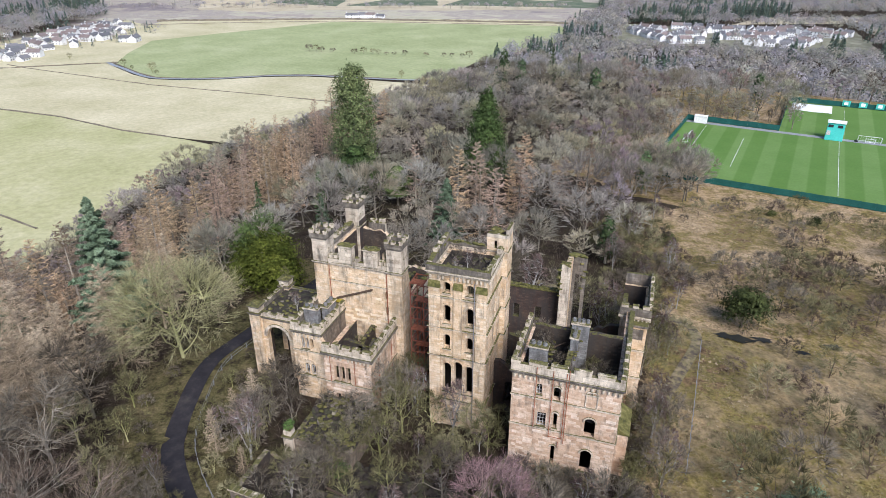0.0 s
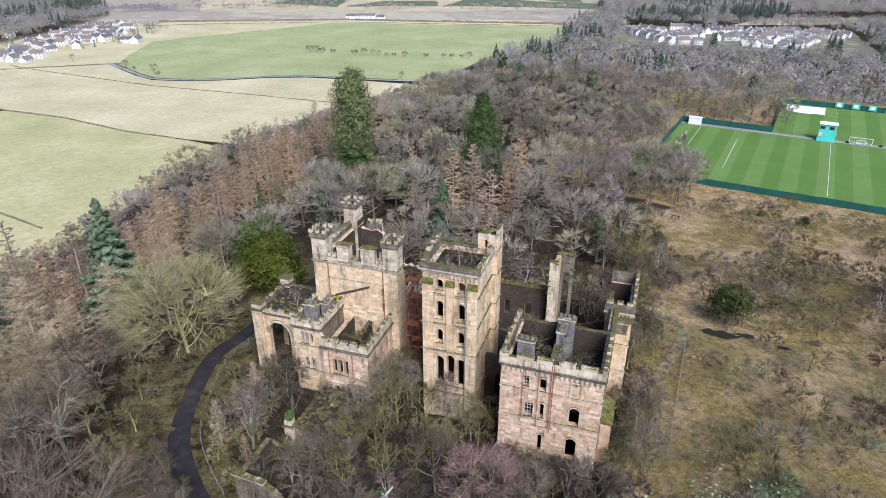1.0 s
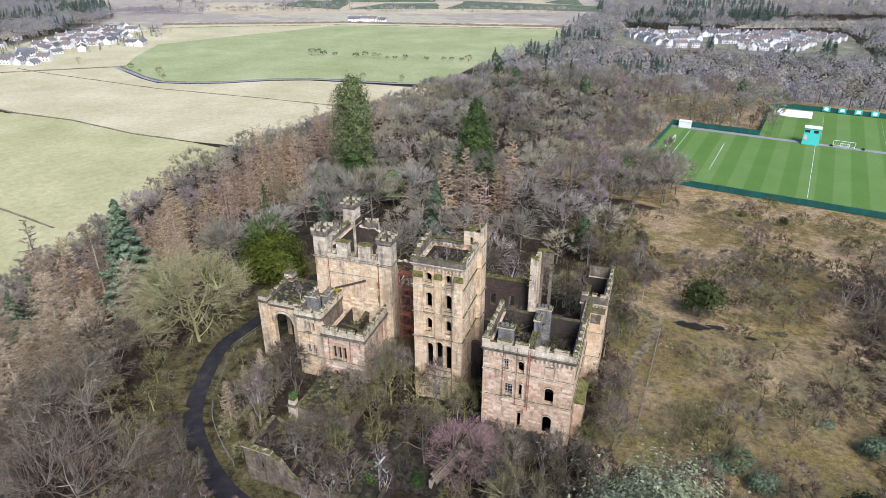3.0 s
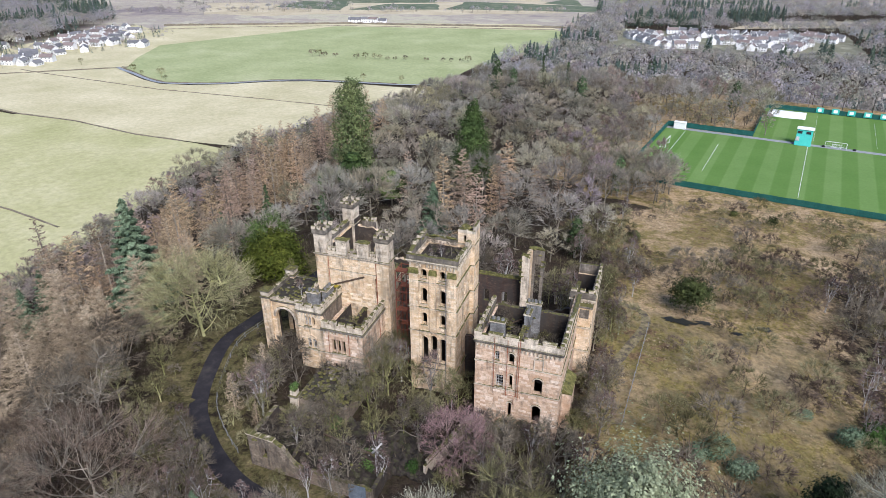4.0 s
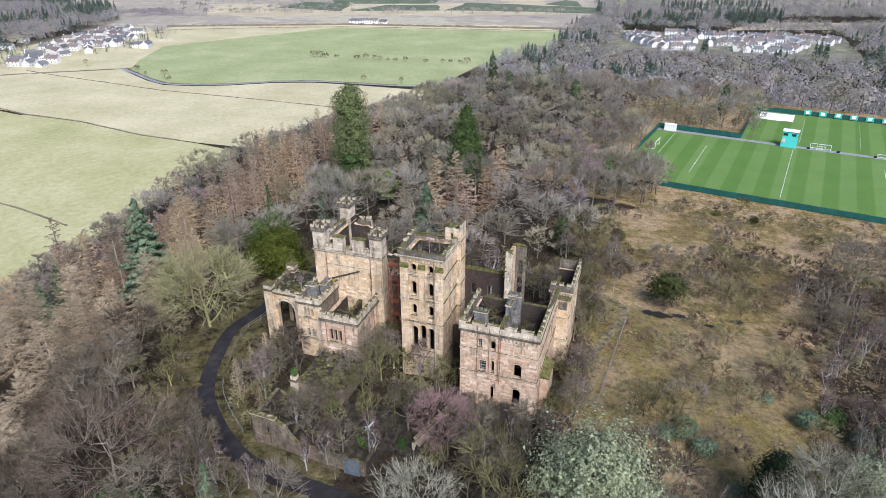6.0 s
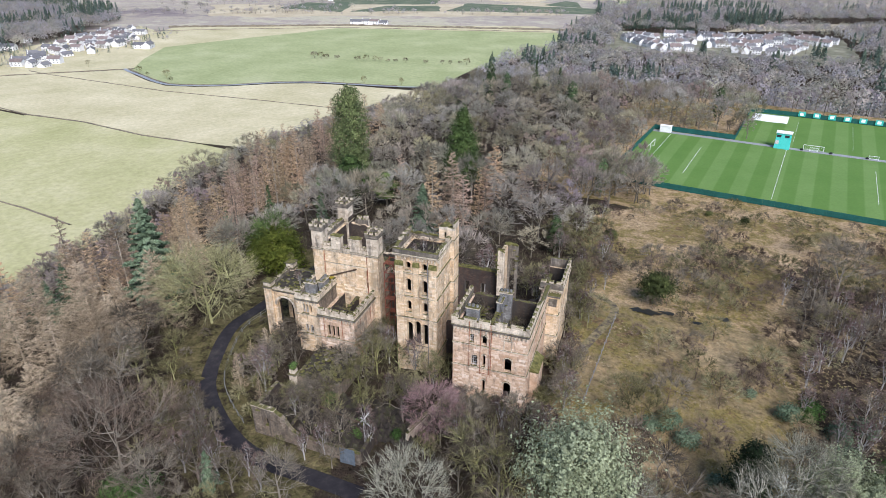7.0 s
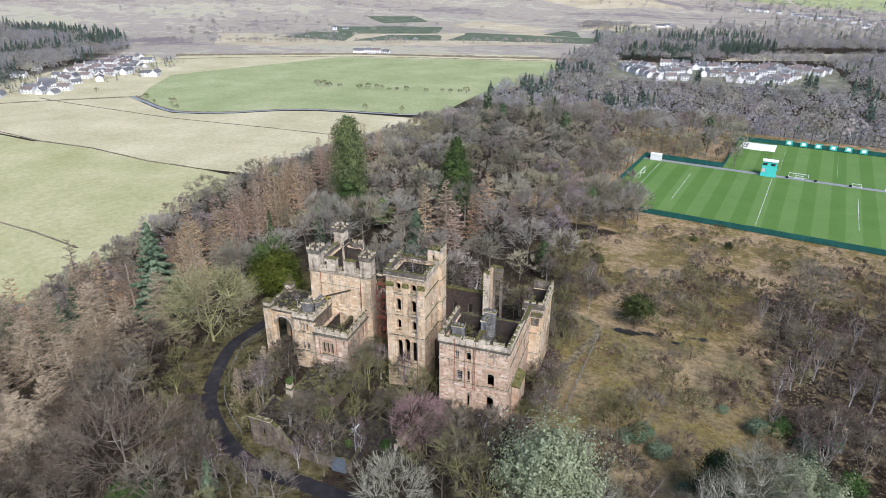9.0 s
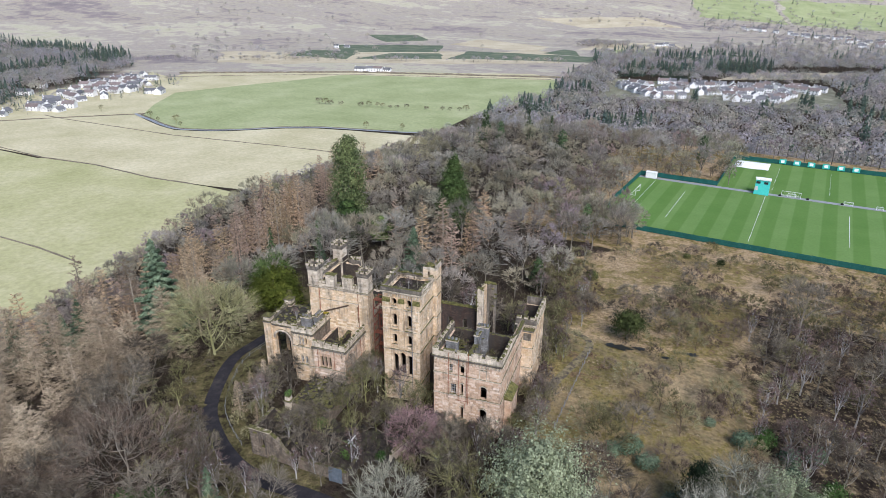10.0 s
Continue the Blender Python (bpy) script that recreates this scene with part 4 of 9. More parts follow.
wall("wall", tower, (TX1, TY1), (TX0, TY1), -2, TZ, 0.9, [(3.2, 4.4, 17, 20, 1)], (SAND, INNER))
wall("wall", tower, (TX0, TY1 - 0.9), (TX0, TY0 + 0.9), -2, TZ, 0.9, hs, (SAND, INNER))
for z in (21.2, 16.4, 11.9, 4.6):
    ring("string_course", tower, TX0, TX1, TY0, TY1, z - 0.13, z + 0.13, 0.26, TRIM)
for a, b in ((0.0, 1.55), (3.42, 4.6), (6.45, 7.85)):           # shallow piers that stand proud of the front
    bm = bmesh.new()
    x0, x1 = TX0 + a, TX0 + b
    box(bm, x0, x1, TY0 - 0.22, TY0 + 0.02, 12.03, 22.6)
    part("pier", finish(bm, 0.03), SAND, tower)
    bm = bmesh.new()
    hexa(bm, [(x0 - 0.08, TY0 - 0.34, 22.6), (x1 + 0.08, TY0 - 0.34, 22.6), (x1 + 0.08, TY0 - 0.02, 22.6), (x0 - 0.08, TY0 - 0.02, 22.6)],
         [(x0, TY0 - 0.12, 23.5), (x1, TY0 - 0.12, 23.5), (x1, TY0 - 0.02, 23.5), (x0, TY0 - 0.02, 23.5)])
    part("pier_cap", finish(bm), MOSS, tower, "mossy weathered cap")
for a, b in ((0.0, 1.6), (6.3, 7.85)):
    boxpart("pier", (TX0 + a, TX0 + b, TY0 - 0.2, TY0 - 0.002, -2, 11.76), SAND, tower)
ring("cornice", tower, TX0, TX1, TY0, TY1, TZ, TZ + 0.55, 0.4, TRIM, label="heavy moulded cornice with moss")
corbels(tower, (TX0, TY0), (TX1, TY0), TZ, 0.56, TRIM, (0.26, 0.4, 0.55))
corbels(tower, (TX1, TY0), (TX1, TY1), TZ, 0.56, TRIM, (0.26, 0.4, 0.55))
wall("parapet", tower, (TX0 - 0.3, TY0 - 0.3), (TX1 + 0.3, TY0 - 0.3), TZ + 0.55, TZ + 1.4, 0.65, [], (DARK, DARK), top=lambda u: TZ + 1.35 + 0.15 * noise.noise((u * 1.3, 0, 0)), label="grey parapet slab")
wall("parapet", tower, (TX1 + 0.3, TY0 + 0.36), (TX1 + 0.3, TY1 - 0.4), TZ + 0.55, TZ + 1.5, 0.65, [], (TRIM, DARK), top=lambda u: TZ + 1.2 + 0.9 * noise.noise((u * 0.8, 1, 0)))
wall("parapet", tower, (TX1 + 0.3, TY1 + 0.2), (TX0 - 0.3, TY1 + 0.2), TZ + 0.55, TZ + 1.3, 0.6, [], (DARK, DARK), top=lambda u: TZ + 0.95 + 0.4 * noise.noise((u * 0.8, 2, 0)))
wall("parapet", tower, (TX0 - 0.3, TY1 - 0.4), (TX0 - 0.3, TY0 + 0.36), TZ + 0.55, TZ + 2, 0.65, [], (TRIM, DARK), top=lambda u: TZ + 2.3 - 0.13 * u + 0.5 * noise.noise((u * 1.7, 3, 0)))
merlons(tower, (TX0, TY1 - 0.2), (TX0, TY0 + 1), TZ + 1.6, [(0.2, 1.5), (2.3, 3.2), (4.2, 5.2)], 0.6, 1.0, TRIM, 0.5)
merlons(tower, (TX1, TY0 + 1), (TX1, TY1), TZ + 1.2, [(0.6, 1.6), (2.5, 3.5), (4.6, 5.6)], 0.55, 0.8, TRIM, 0.6)
rubble("floor_debris", tower, TX0 + 0.9, TX1 - 0.9, TY0 + 0.9, TY1 - 0.9, 23.9, 0.6, seed=11)
moss(tower, TX0 - 0.2, TX1 + 0.2, TY1 - 0.2, TY1 + 0.15, TZ + 1.1, 26, 0.36)
moss(tower, TX0 - 0.3, TX0 + 0.3, TY0 + 1, TY1, TZ + 1.5, 18, 0.42)
moss(tower, TX0, TX1, TY0 - 0.3, TY0 + 0.1, TZ + 1.38, 12, 0.2)
for z1, w in ((23.4, 0.95), (20.0, 1.0)):
    for c in (cl, cr):
        hood(tower, (TX0, TY0), (TX1, TY0), c, w + 0.15, z1 - w / 2, SAND, 0.14, 0.24)
for c, zt in ((2.52, 10.9), (4.1, 11.3), (5.68, 10.9)):
    hood(tower, (TX0, TY0), (TX1, TY0), c, 1.16, zt - 0.58, SAND, 0.12, 0.2)
sills(tower, (TX0, TY0), (TX1, TY0), hf)
pipe(tower, TX0 + 5.05 + 1.2, TY0 - 0.28, 2, 24, 0.06, LEAD)
bm = bmesh.new()                                    # pale surround of the small window at the foot
for a, b, c, e in ((3.0, 3.3, 1.0, 2.75), (4.2, 4.5, 1.0, 2.75), (3.3, 4.2, 2.5, 2.75), (3.3, 4.2, 0.95, 1.2)):
    box(bm, TX0 + a, TX0 + b, TY0 - 0.1, TY0 - 0.004, c, e)
part("window_surround", finish(bm, 0.02), TRIM, tower)
# stair turret at its back corner
SX0, SX1, SY0, SY1, SZ = -6.9, -4.0, 12.7, 15.6, 27.0
block(tower, SX0, SX1, SY0, SY1, -2, SZ, {"r": [(0.4, 0.8, 20, 21.4, 0), (0.4, 0.8, 14, 15.4, 0)], "f": [(1.0, 1.4, 25.4, 26.6, 1)]}, (SAND, INNER), 0.5)
for z in (21.2, 16.4, 11.9, 25.0):
    ring("string_course", tower, SX0, SX1, SY0, SY1, z - 0.13, z + 0.13, 0.16, TRIM)
wall("parapet", tower, (SX0, SY0), (SX1, SY0), SZ, SZ + 1, 0.4, [], (TRIM, DARK), top=lambda u: SZ + 0.5 + 0.7 * noise.noise((u * 1.1, 7, 0)))
wall("parapet", tower, (SX1, SY0 + 0.4), (SX1, SY1), SZ, SZ + 1, 0.4, [], (TRIM, DARK), top=lambda u: SZ + 1.2 + 0.5 * noise.noise((u * 1.1, 9, 0)))
moss(tower, SX0, SX1 - 1.0, SY0, SY1, SZ + 0.25, 16, 0.5)
rubble("floor_debris", tower, SX0 + 0.5, SX1 - 0.5, SY0 + 0.5, SY1 - 0.5, SZ - 0.7, 0.3, n=8, seed=4)

# -- west wing: a lower front block and a taller corner block
west = thing("castle_wing", (0, 0, 0), "roofless sandstone wing with crenellated parapet and triple windows", "ruined castle")
AX0, AX1, AY0, AY1, AZ = -27.75, -20.4, 2.74, 12.2, 10.05
hf = []
for z0, z1 in ((5.75, 8.4), (1.5, 3.5)):
    hf += [(1.5 + i * 0.93, 2.25 + i * 0.93, z0, z1, 0) for i in range(3)]
wall("wall", west, (AX0, AY0), (AX1, AY0), -1.5, AZ, 0.8, hf, (PINK, INNER), label="pale sandstone wall with triple mullioned windows")
hs = [(1.9, 2.4, 5.8, 8.2, 0), (2.6, 3.1, 5.8, 8.2, 0), (6.3, 7.3, 5.9, 9.2, 1), (2.0, 3.0, 1.5, 3.5, 0), (6.3, 7.2, 1.5, 3.8, 0)]
wall("wall", west, (AX1, AY0 + 0.8), (AX1, AY1 + 1.8), -1.5, AZ, 0.8, hs, (PINK, INNER))
wall("wall", west, (AX0, AY1 - 0.1), (AX0, AY0 + 0.8), -1.5, AZ, 0.8, [], (PINK, INNER))
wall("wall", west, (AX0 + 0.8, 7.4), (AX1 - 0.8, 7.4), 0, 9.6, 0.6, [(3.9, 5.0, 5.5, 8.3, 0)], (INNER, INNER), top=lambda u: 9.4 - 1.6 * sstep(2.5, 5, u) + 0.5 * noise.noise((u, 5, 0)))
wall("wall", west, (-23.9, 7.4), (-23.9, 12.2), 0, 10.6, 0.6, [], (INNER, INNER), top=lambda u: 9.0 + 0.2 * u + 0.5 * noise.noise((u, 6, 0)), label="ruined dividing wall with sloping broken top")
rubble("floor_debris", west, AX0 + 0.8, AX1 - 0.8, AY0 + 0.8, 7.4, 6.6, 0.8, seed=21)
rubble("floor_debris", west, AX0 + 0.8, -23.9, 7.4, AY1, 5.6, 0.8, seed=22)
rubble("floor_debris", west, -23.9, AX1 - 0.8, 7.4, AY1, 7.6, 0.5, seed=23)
boxpart("string_course", (AX0 - 0.1, AX1 + 0.12, AY0 - 0.13, AY0 + 0.1, 5.3, 5.52), TRIM, west)
boxpart("string_course", (AX1 - 0.1, AX1 + 0.13, AY0 + 0.11, AY1, 5.3, 5.52), TRIM, west)
boxpart("cornice", (AX0 - 0.3, AX1 + 0.3, AY0 - 0.3, AY0 + 0.4, AZ, AZ + 0.45), DARK, west, "blackened moulded cornice")
boxpart("cornice", (AX1 - 0.4, AX1 + 0.3, AY0 + 0.404, AY1 + 0.6, AZ, AZ + 0.45), DARK, west)
corbels(west, (AX0, AY0), (AX1, AY0), AZ, 0.6, TRIM)
corbels(west, (AX1, AY0), (AX1, AY1), AZ, 0.6, TRIM)
wall("parapet", west, (AX0 - 0.15, AY0 - 0.15), (AX1 + 0.15, AY0 - 0.15), AZ + 0.45, AZ + 1.4, 0.5, [], (TRIM, DARK))
wall("parapet", west, (AX1 + 0.15, AY0 + 0.35), (AX1 + 0.15, AY1 + 0.4), AZ + 0.45, AZ + 1.4, 0.5, [], (TRIM, DARK))
merlons(west, (AX0, AY0 + 0.1), (AX1, AY0 + 0.1), AZ + 1.4, spread(7.3, 5, 0.45), 0.5, 0.65)
merlons(west, (AX1 - 0.1, AY0 + 0.6), (AX1 - 0.1, AY1 + 0.4), AZ + 1.4, spread(9.2, 6, 0.5), 0.5, 0.65)
moss(west, AX1 - 0.5, AX1 + 0.1, AY0, AY0 + 2.6, AZ + 1.45, 12, 0.35)
sills(west, (AX0, AY0), (AX1, AY0), [(1.5, 4.11, 5.75, 0, 0), (1.5, 4.11, 1.5, 0, 0)])
for x in (AX0 + 1.1, AX0 + 4.9):
    pipe(west, x, AY0 - 0.22, 5.6, 10.4)
for yy in (5.0, 9.6):
    pipe(west, AX1 + 0.2, yy, 0, 10.2)
LX0, LX1, LY0, LY1, LZ = -33.6, -28.9, 4.5, 12.2, 11.5
hf = [(1.35 + i * 0.72, 1.9 + i * 0.72, 8.9, 10.8, 1) for i in range(3)] + [(1.5, 2.3, 4.3, 6.3, 1), (2.5, 3.3, 4.3, 6.3, 1)]
wall("wall", west, (LX0, LY0), (AX0, LY0), -1.5, 9.9, 0.7, [h for h in hf], (SAND, INNER), top=lambda u: LZ if u < LX1 - LX0 + 0.01 else 9.9)
wall("wall", west, (LX1, LY0 + 0.7), (LX1, LY1), -1.5, LZ, 0.7, [], (COURT, INNER))
wall("wall", west, (LX0, LY1), (LX0, LY0 + 0.7), -1.5, LZ, 0.7, [(3, 4, 8.8, 10.6, 1)], (SAND, INNER))
for z in (8.5, 3.95):
    boxpart("string_course", (LX0 - 0.1, AX0, LY0 - 0.13, LY0 + 0.1, z - 0.11, z + 0.11), TRIM, west)
ring("cornice", west, LX0, LX1, LY0, LY1, LZ, LZ + 0.45, 0.28, DARK)
corbels(west, (LX0, LY0), (LX1, LY0), LZ, 0.6, TRIM)
wall("parapet", west, (LX0 - 0.15, LY0 - 0.15), (LX1 + 0.15, LY0 - 0.15), LZ + 0.45, LZ + 1.35, 0.5, [], (TRIM, DARK))
wall("parapet", west, (LX1 + 0.15, LY0 + 0.35), (LX1 + 0.15, LY1), LZ + 0.45, LZ + 1.35, 0.5, [], (TRIM, DARK))
wall("parapet", west, (LX0 - 0.15, LY1), (LX0 - 0.15, LY0 + 0.35), LZ + 0.45, LZ + 1.35, 0.5, [], (TRIM, DARK))
merlons(west, (LX0, LY0 + 0.1), (LX1, LY0 + 0.1), LZ + 1.35, spread(4.7, 3, 0.5), 0.5, 0.65)
merlons(west, (LX1 - 0.1, LY0 + 0.6), (LX1 - 0.1, LY1), LZ + 1.35, spread(7.0, 5, 0.5), 0.5, 0.65)
merlons(west, (LX0 + 0.1, LY1), (LX0 + 0.1, LY0 + 0.6), LZ + 1.35, spread(7.0, 5, 0.5), 0.5, 0.65)
rubble("floor_debris", west, LX0 + 0.6, LX1 - 0.6, LY0 + 0.6, LY1, LZ - 0.2, 0.5, seed=31)
chimney(west, -32.9, -30.6, 7.0, 8.0, LZ - 1, 14.6, 3)
chimney(west, -30.2, -29.2, 7.6, 10.2, LZ - 1, 14.9, 3, "y")
moss(west, -33, -30.5, 7.0, 8.0, 14.35, 8, 0.3)
moss(west, LX0, LX1, LY0 + 0.4, LY1, LZ + 0.2, 22, 0.45)
moss(west, LX1 - 0.3, LX1 + 0.2, LY0, LY1, LZ + 1.3, 12, 0.3)
moss(west, LX0, LX1, LY0 - 0.1, LY0 + 0.3, LZ + 1.3, 10, 0.25)
window(west, (LX0, LY0), (LX1, LY0), 1.35, 1.9, 8.9, 10.8, (1, 3))
window(west, (LX0, LY0), (LX1, LY0), 2.07, 2.62, 8.9, 10.8, (1, 3))
window(west, (LX0, LY0), (LX1, LY0), 1.5, 2.3, 4.3, 6.2, (1, 3))
window(west, (LX0, LY0), (LX1, LY0), 2.5, 3.3, 4.3, 6.2, (1, 3))
hood(west, (LX0, LY0), (LX1, LY0), 2.4, 2.0, 5.9, SAND)

# -- keep with corner turrets
keep = thing("castle_keep", (0, 0, 0), "roofless buff sandstone keep with square crenellated corner turrets", "ruined castle")
BX0, BX1, BY0, BY1, BZ = -33.3, -19.3, 12.24, 27.0, 19.1
wall("wall", keep, (BX0, BY0), (BX1, BY0), -1.5, BZ, 0.9, [(11.3, 11.9, 14.6, 16.0, 1), (11.3, 11.9, 12.0, 13.3, 0)], (SAND, INNER), label="tall buff sandstone wall with blind arcade")
wall("wall", keep, (BX1, BY0 + 0.9), (BX1, BY1 - 0.9), -1.5, BZ, 0.9, [(4, 5.2, 5, 8, 1)], (SAND, INNER), top=lambda u: BZ - 5.5 * sstep(1.4, 3.2, u) - 1.2 * sstep(6, 10, u) + 0.5 * noise.noise((u, 2, 2)))
wall("wall", keep, (BX1, BY1), (BX0, BY1), -1.5, BZ - 0.3, 0.9, [(8, 9.2, 12, 15, 1)], (SAND, INNER), top=lambda u: BZ - 0.3 - 6.0 * sstep(8.6, 6.6, u) + 0.5 * noise.noise((u, 3, 2)))
wall("wall", keep, (BX0, BY1 - 0.9), (BX0, BY0 + 0.9), -1.5, BZ, 0.9, [(4, 5.2, 12, 15, 1), (8, 9.2, 12, 15, 1)], (SAND, INNER))
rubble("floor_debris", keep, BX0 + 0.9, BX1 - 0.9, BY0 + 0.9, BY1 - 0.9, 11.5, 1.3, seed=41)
ring("cornice", keep, BX0, BX1, BY0, BY1, BZ, BZ + 0.45, 0.22, TRIM, sides="fl")
ring("string_course", keep, BX0, BX1, BY0, BY1, 16.4, 16.62, 0.12, TRIM, sides="fl")
wall("parapet", keep, (BX0 + 2.3, BY0 - 0.1), (BX1 - 2.3, BY0 - 0.1), BZ + 0.45, BZ + 1.35, 0.6, [], (TRIM, DARK), top=lambda u: BZ + 1.1 + 0.25 * noise.noise((u, 8, 0)))
wall("parapet", keep, (BX0 - 0.1, BY1), (BX0 - 0.1, BY0 + 2.4), BZ + 0.45, BZ + 1.2, 0.6, [], (TRIM, DARK), top=lambda u: BZ + 1.2 + 0.3 * noise.noise((u, 5, 1)))
wall("parapet", keep, (BX0 + 5.4, BY1 + 0.1), (BX0 + 2.4, BY1 + 0.1), BZ - 0.6, BZ + 1.0, 0.6, [], (TRIM, DARK), top=lambda u: BZ + 0.9 + 0.3 * noise.noise((u, 11, 1)))
for a, b in ((4.2, 6.35), (8.2, 10.4)):              # the two tall merlons, panelled
    x0, x1 = BX0 + a, BX0 + b
    boxpart("merlon", (x0, x1, BY0 - 0.3, BY0 + 0.85, BZ + 0.7, 22.4), TRIM, keep, "tall merlon with blind arch and mossy cap", 0.05)
    hood(keep, (x0, BY0 - 0.3), (x1, BY0 - 0.3), (b - a) / 2, 0.8, 21.5, TRIM, 0.1, 0.15)
    boxpart("coping", (x0 - 0.15, x1 + 0.15, BY0 - 0.45, BY0 + 1.0, 22.404, 22.65), TRIM, keep)
    moss(keep, x0, x1, BY0 - 0.3, BY0 + 0.9, 22.66, 14, 0.4)
merlons(keep, (BX0 + 2.4, BY0 + 0.2), (BX1 - 2.4, BY0 + 0.2), BZ + 1.15, [(0.1, 0.55), (0.9, 1.4), (4.4, 5.0), (8.2, 8.7), (8.9, 9.2)], 0.55, 0.9)
merlons(keep, (BX0 + 0.2, BY1 - 2.6), (BX0 + 0.2, BY0 + 2.6), BZ + 1.2, spread(9.4, 6, 0.7), 0.6, 0.85, TRIM, 0.5)
merlons(keep, (BX0 + 5.4, BY1 - 0.2), (BX0 + 2.6, BY1 - 0.2), BZ + 0.8, [(0.1, 1.1), (1.7, 2.6)], 0.6, 1.1, TRIM, 0.3)
moss(keep, BX0 - 0.2, BX0 + 0.5, BY0 + 3, BY1 - 3, BZ + 1.6, 22, 0.4)
moss(keep, BX0 + 2.6, BX0 + 5.2, BY1 - 0.5, BY1 + 0.2, BZ + 1.1, 8, 0.4)
moss(keep, BX1 - 0.9, BX1, BY0 + 4, BY1 - 2, 13.2, 22, 0.5)


def turret(parent, x0, x1, y0, y1, zb, zt, low):
    """A square panelled turret: shaft, corbelled head and corner merlons."""
    boxpart("turret_shaft", (x0, x1, y0, y1, low, zb), SAND if low < 5 else TRIM, parent, bevel=0.04)
    ring("string_course", parent, x0, x1, y0, y1, zb, zb + 0.35, 0.24, TRIM, 0.3)
    block(parent, x0, x1, y0, y1, zb + 0.35, zt - 1.55, {}, (TRIM, DARK), 0.35)
    for ends in (((x0, y0), (x1, y0)), ((x1, y0), (x1, y1))):
        L = (Vector(ends[1]) - Vector(ends[0])).length
        hood(parent, *ends, L * 0.36, 0.42, zb + 2.0, TRIM, 0.08, 0.1)
        hood(parent, *ends, L * 0.64, 0.42, zb + 2.0, TRIM, 0.08, 0.1)
    ring("cornice", parent, x0, x1, y0, y1, zt - 1.55, zt - 1.2, 0.22, DARK, 0.3)
    k = 0.2
    block(parent, x0 - k, x1 + k, y0 - k, y1 + k, zt - 1.2, zt - 0.6, {}, (DARK, DARK), 0.4)
    w, d = x1 - x0 + 2 * k, y1 - y0 + 2 * k
    for (a, b, L) in (((x0 - k, y0), (x1 + k, y0), w), ((x1, y0 - k), (x1, y1 + k), d), ((x1 + k, y1), (x0 - k, y1), w), ((x0, y1 + k), (x0, y0 - k), d)):
        merlons(parent, a, b, zt - 0.6, [(0.0, 0.62), (L / 2 - 0.28, L / 2 + 0.28)], 0.4, 0.72, TRIM, 0.3)
    rubble("floor_debris", parent, x0 + 0.2, x1 - 0.2, y0 + 0.2, y1 - 0.2, zt - 1.1, 0.2, n=6, seed=x0)


turret(keep, BX0 - 0.1, BX0 + 2.2, BY0 - 0.2, BY0 + 2.3, 19.2, 24.7, -1.5)
turret(keep, BX1 - 2.2, BX1 + 0.1, BY0 - 0.2, BY0 + 2.3, 19.2, 24.7, -1.5)
block(keep, -34.2, -31.8, 25.0, 27.4, 10, 20.6, {}, (REDB, DARK), 0.4)
turret(keep, -34.3, -31.9, 24.9, 27.4, 19.4, 24.4, 10)
for cx in (4.6, 5.9, 7.2, 8.5):                      # blind arcade high on the front
    hood(keep, (BX0, BY0), (BX1, BY0), cx, 0.95, 17.6, SAND, 0.1, 0.13)
bm = bmesh.new()                                      # scar of the lost roof
for a, b, za, zb in ((3.2, 9.3, 13.6, 16.1),):
    hexa(bm, [(BX0 + a, BY0 - 0.22, za - 0.3), (BX0 + b, BY0 - 0.22, zb - 0.3), (BX0 + b, BY0 + 0.02, zb - 0.3), (BX0 + a, BY0 + 0.02, za - 0.3)],
         [(BX0 + a, BY0 - 0.22, za), (BX0 + b, BY0 - 0.22, zb), (BX0 + b, BY0 + 0.02, zb), (BX0 + a, BY0 + 0.02, za)])
part("roof_scar", finish(bm), TIMBER, keep, "dark sloping scar of a lost roof")
moss(keep, -30.8, -29.2, BY0 - 0.45, BY0 - 0.1, 13.2, 26, 0.55, LGOLD)
for x in (BX0 + 2.4, BX1 - 2.35):
    pipe(keep, x, BY0 - 0.12, 8, 19, 0.06)

# -- carriage porch
porch = thing("castle_porch", (0, 0, 0), "sandstone carriage porch with round arch and flat mossy roof", "porch")
GX0, GX1, GY0, GY1, GZ = -42.4, -33.75, 8.0, 17.5, 10.2
wall("wall", porch, (GX0, GY0), (GX1, GY0), -1.5, GZ, 0.9, [(1.95, 5.75, -1.5, 9.0, 1)], (SAND, INNER))
wall("wall", porch, (GX1, GY1), (GX0, GY1), -1.5, GZ, 0.9, [(3.4, 6.3, -1.5, 9.3, 1)], (SAND, INNER))
wall("wall", porch, (GX0, GY1 - 0.9), (GX0, GY0 + 0.9), -1.5, GZ, 0.9, [(2.0, 5.6, -1.5, 9.0, 1)], (SAND, INNER))
hood(porch, (GX0, GY0), (GX1, GY0), 3.85, 3.8, 7.1, TRIM, 0.2, 0.45)
ring("cornice", porch, GX0, GX1 - 0.3, GY0, GY1, GZ, GZ + 0.4, 0.25, DARK)
boxpart("roof_slab", (GX0 + 0.5, GX1 - 0.1, GY0 + 0.5, GY1 - 0.5, GZ + 0.02, GZ + 0.3), RUBBLE, porch, "flat roof under black litter and moss")
moss(porch, GX0 + 0.6, GX1 - 0.4, GY0 + 0.6, GY1 - 0.6, GZ + 0.32, 40, 0.5)
wall("parapet", porch, (GX0 - 0.1, GY0 - 0.1), (GX1, GY0 - 0.1), GZ + 0.4, GZ + 0.9, 0.45, [], (TRIM, DARK))
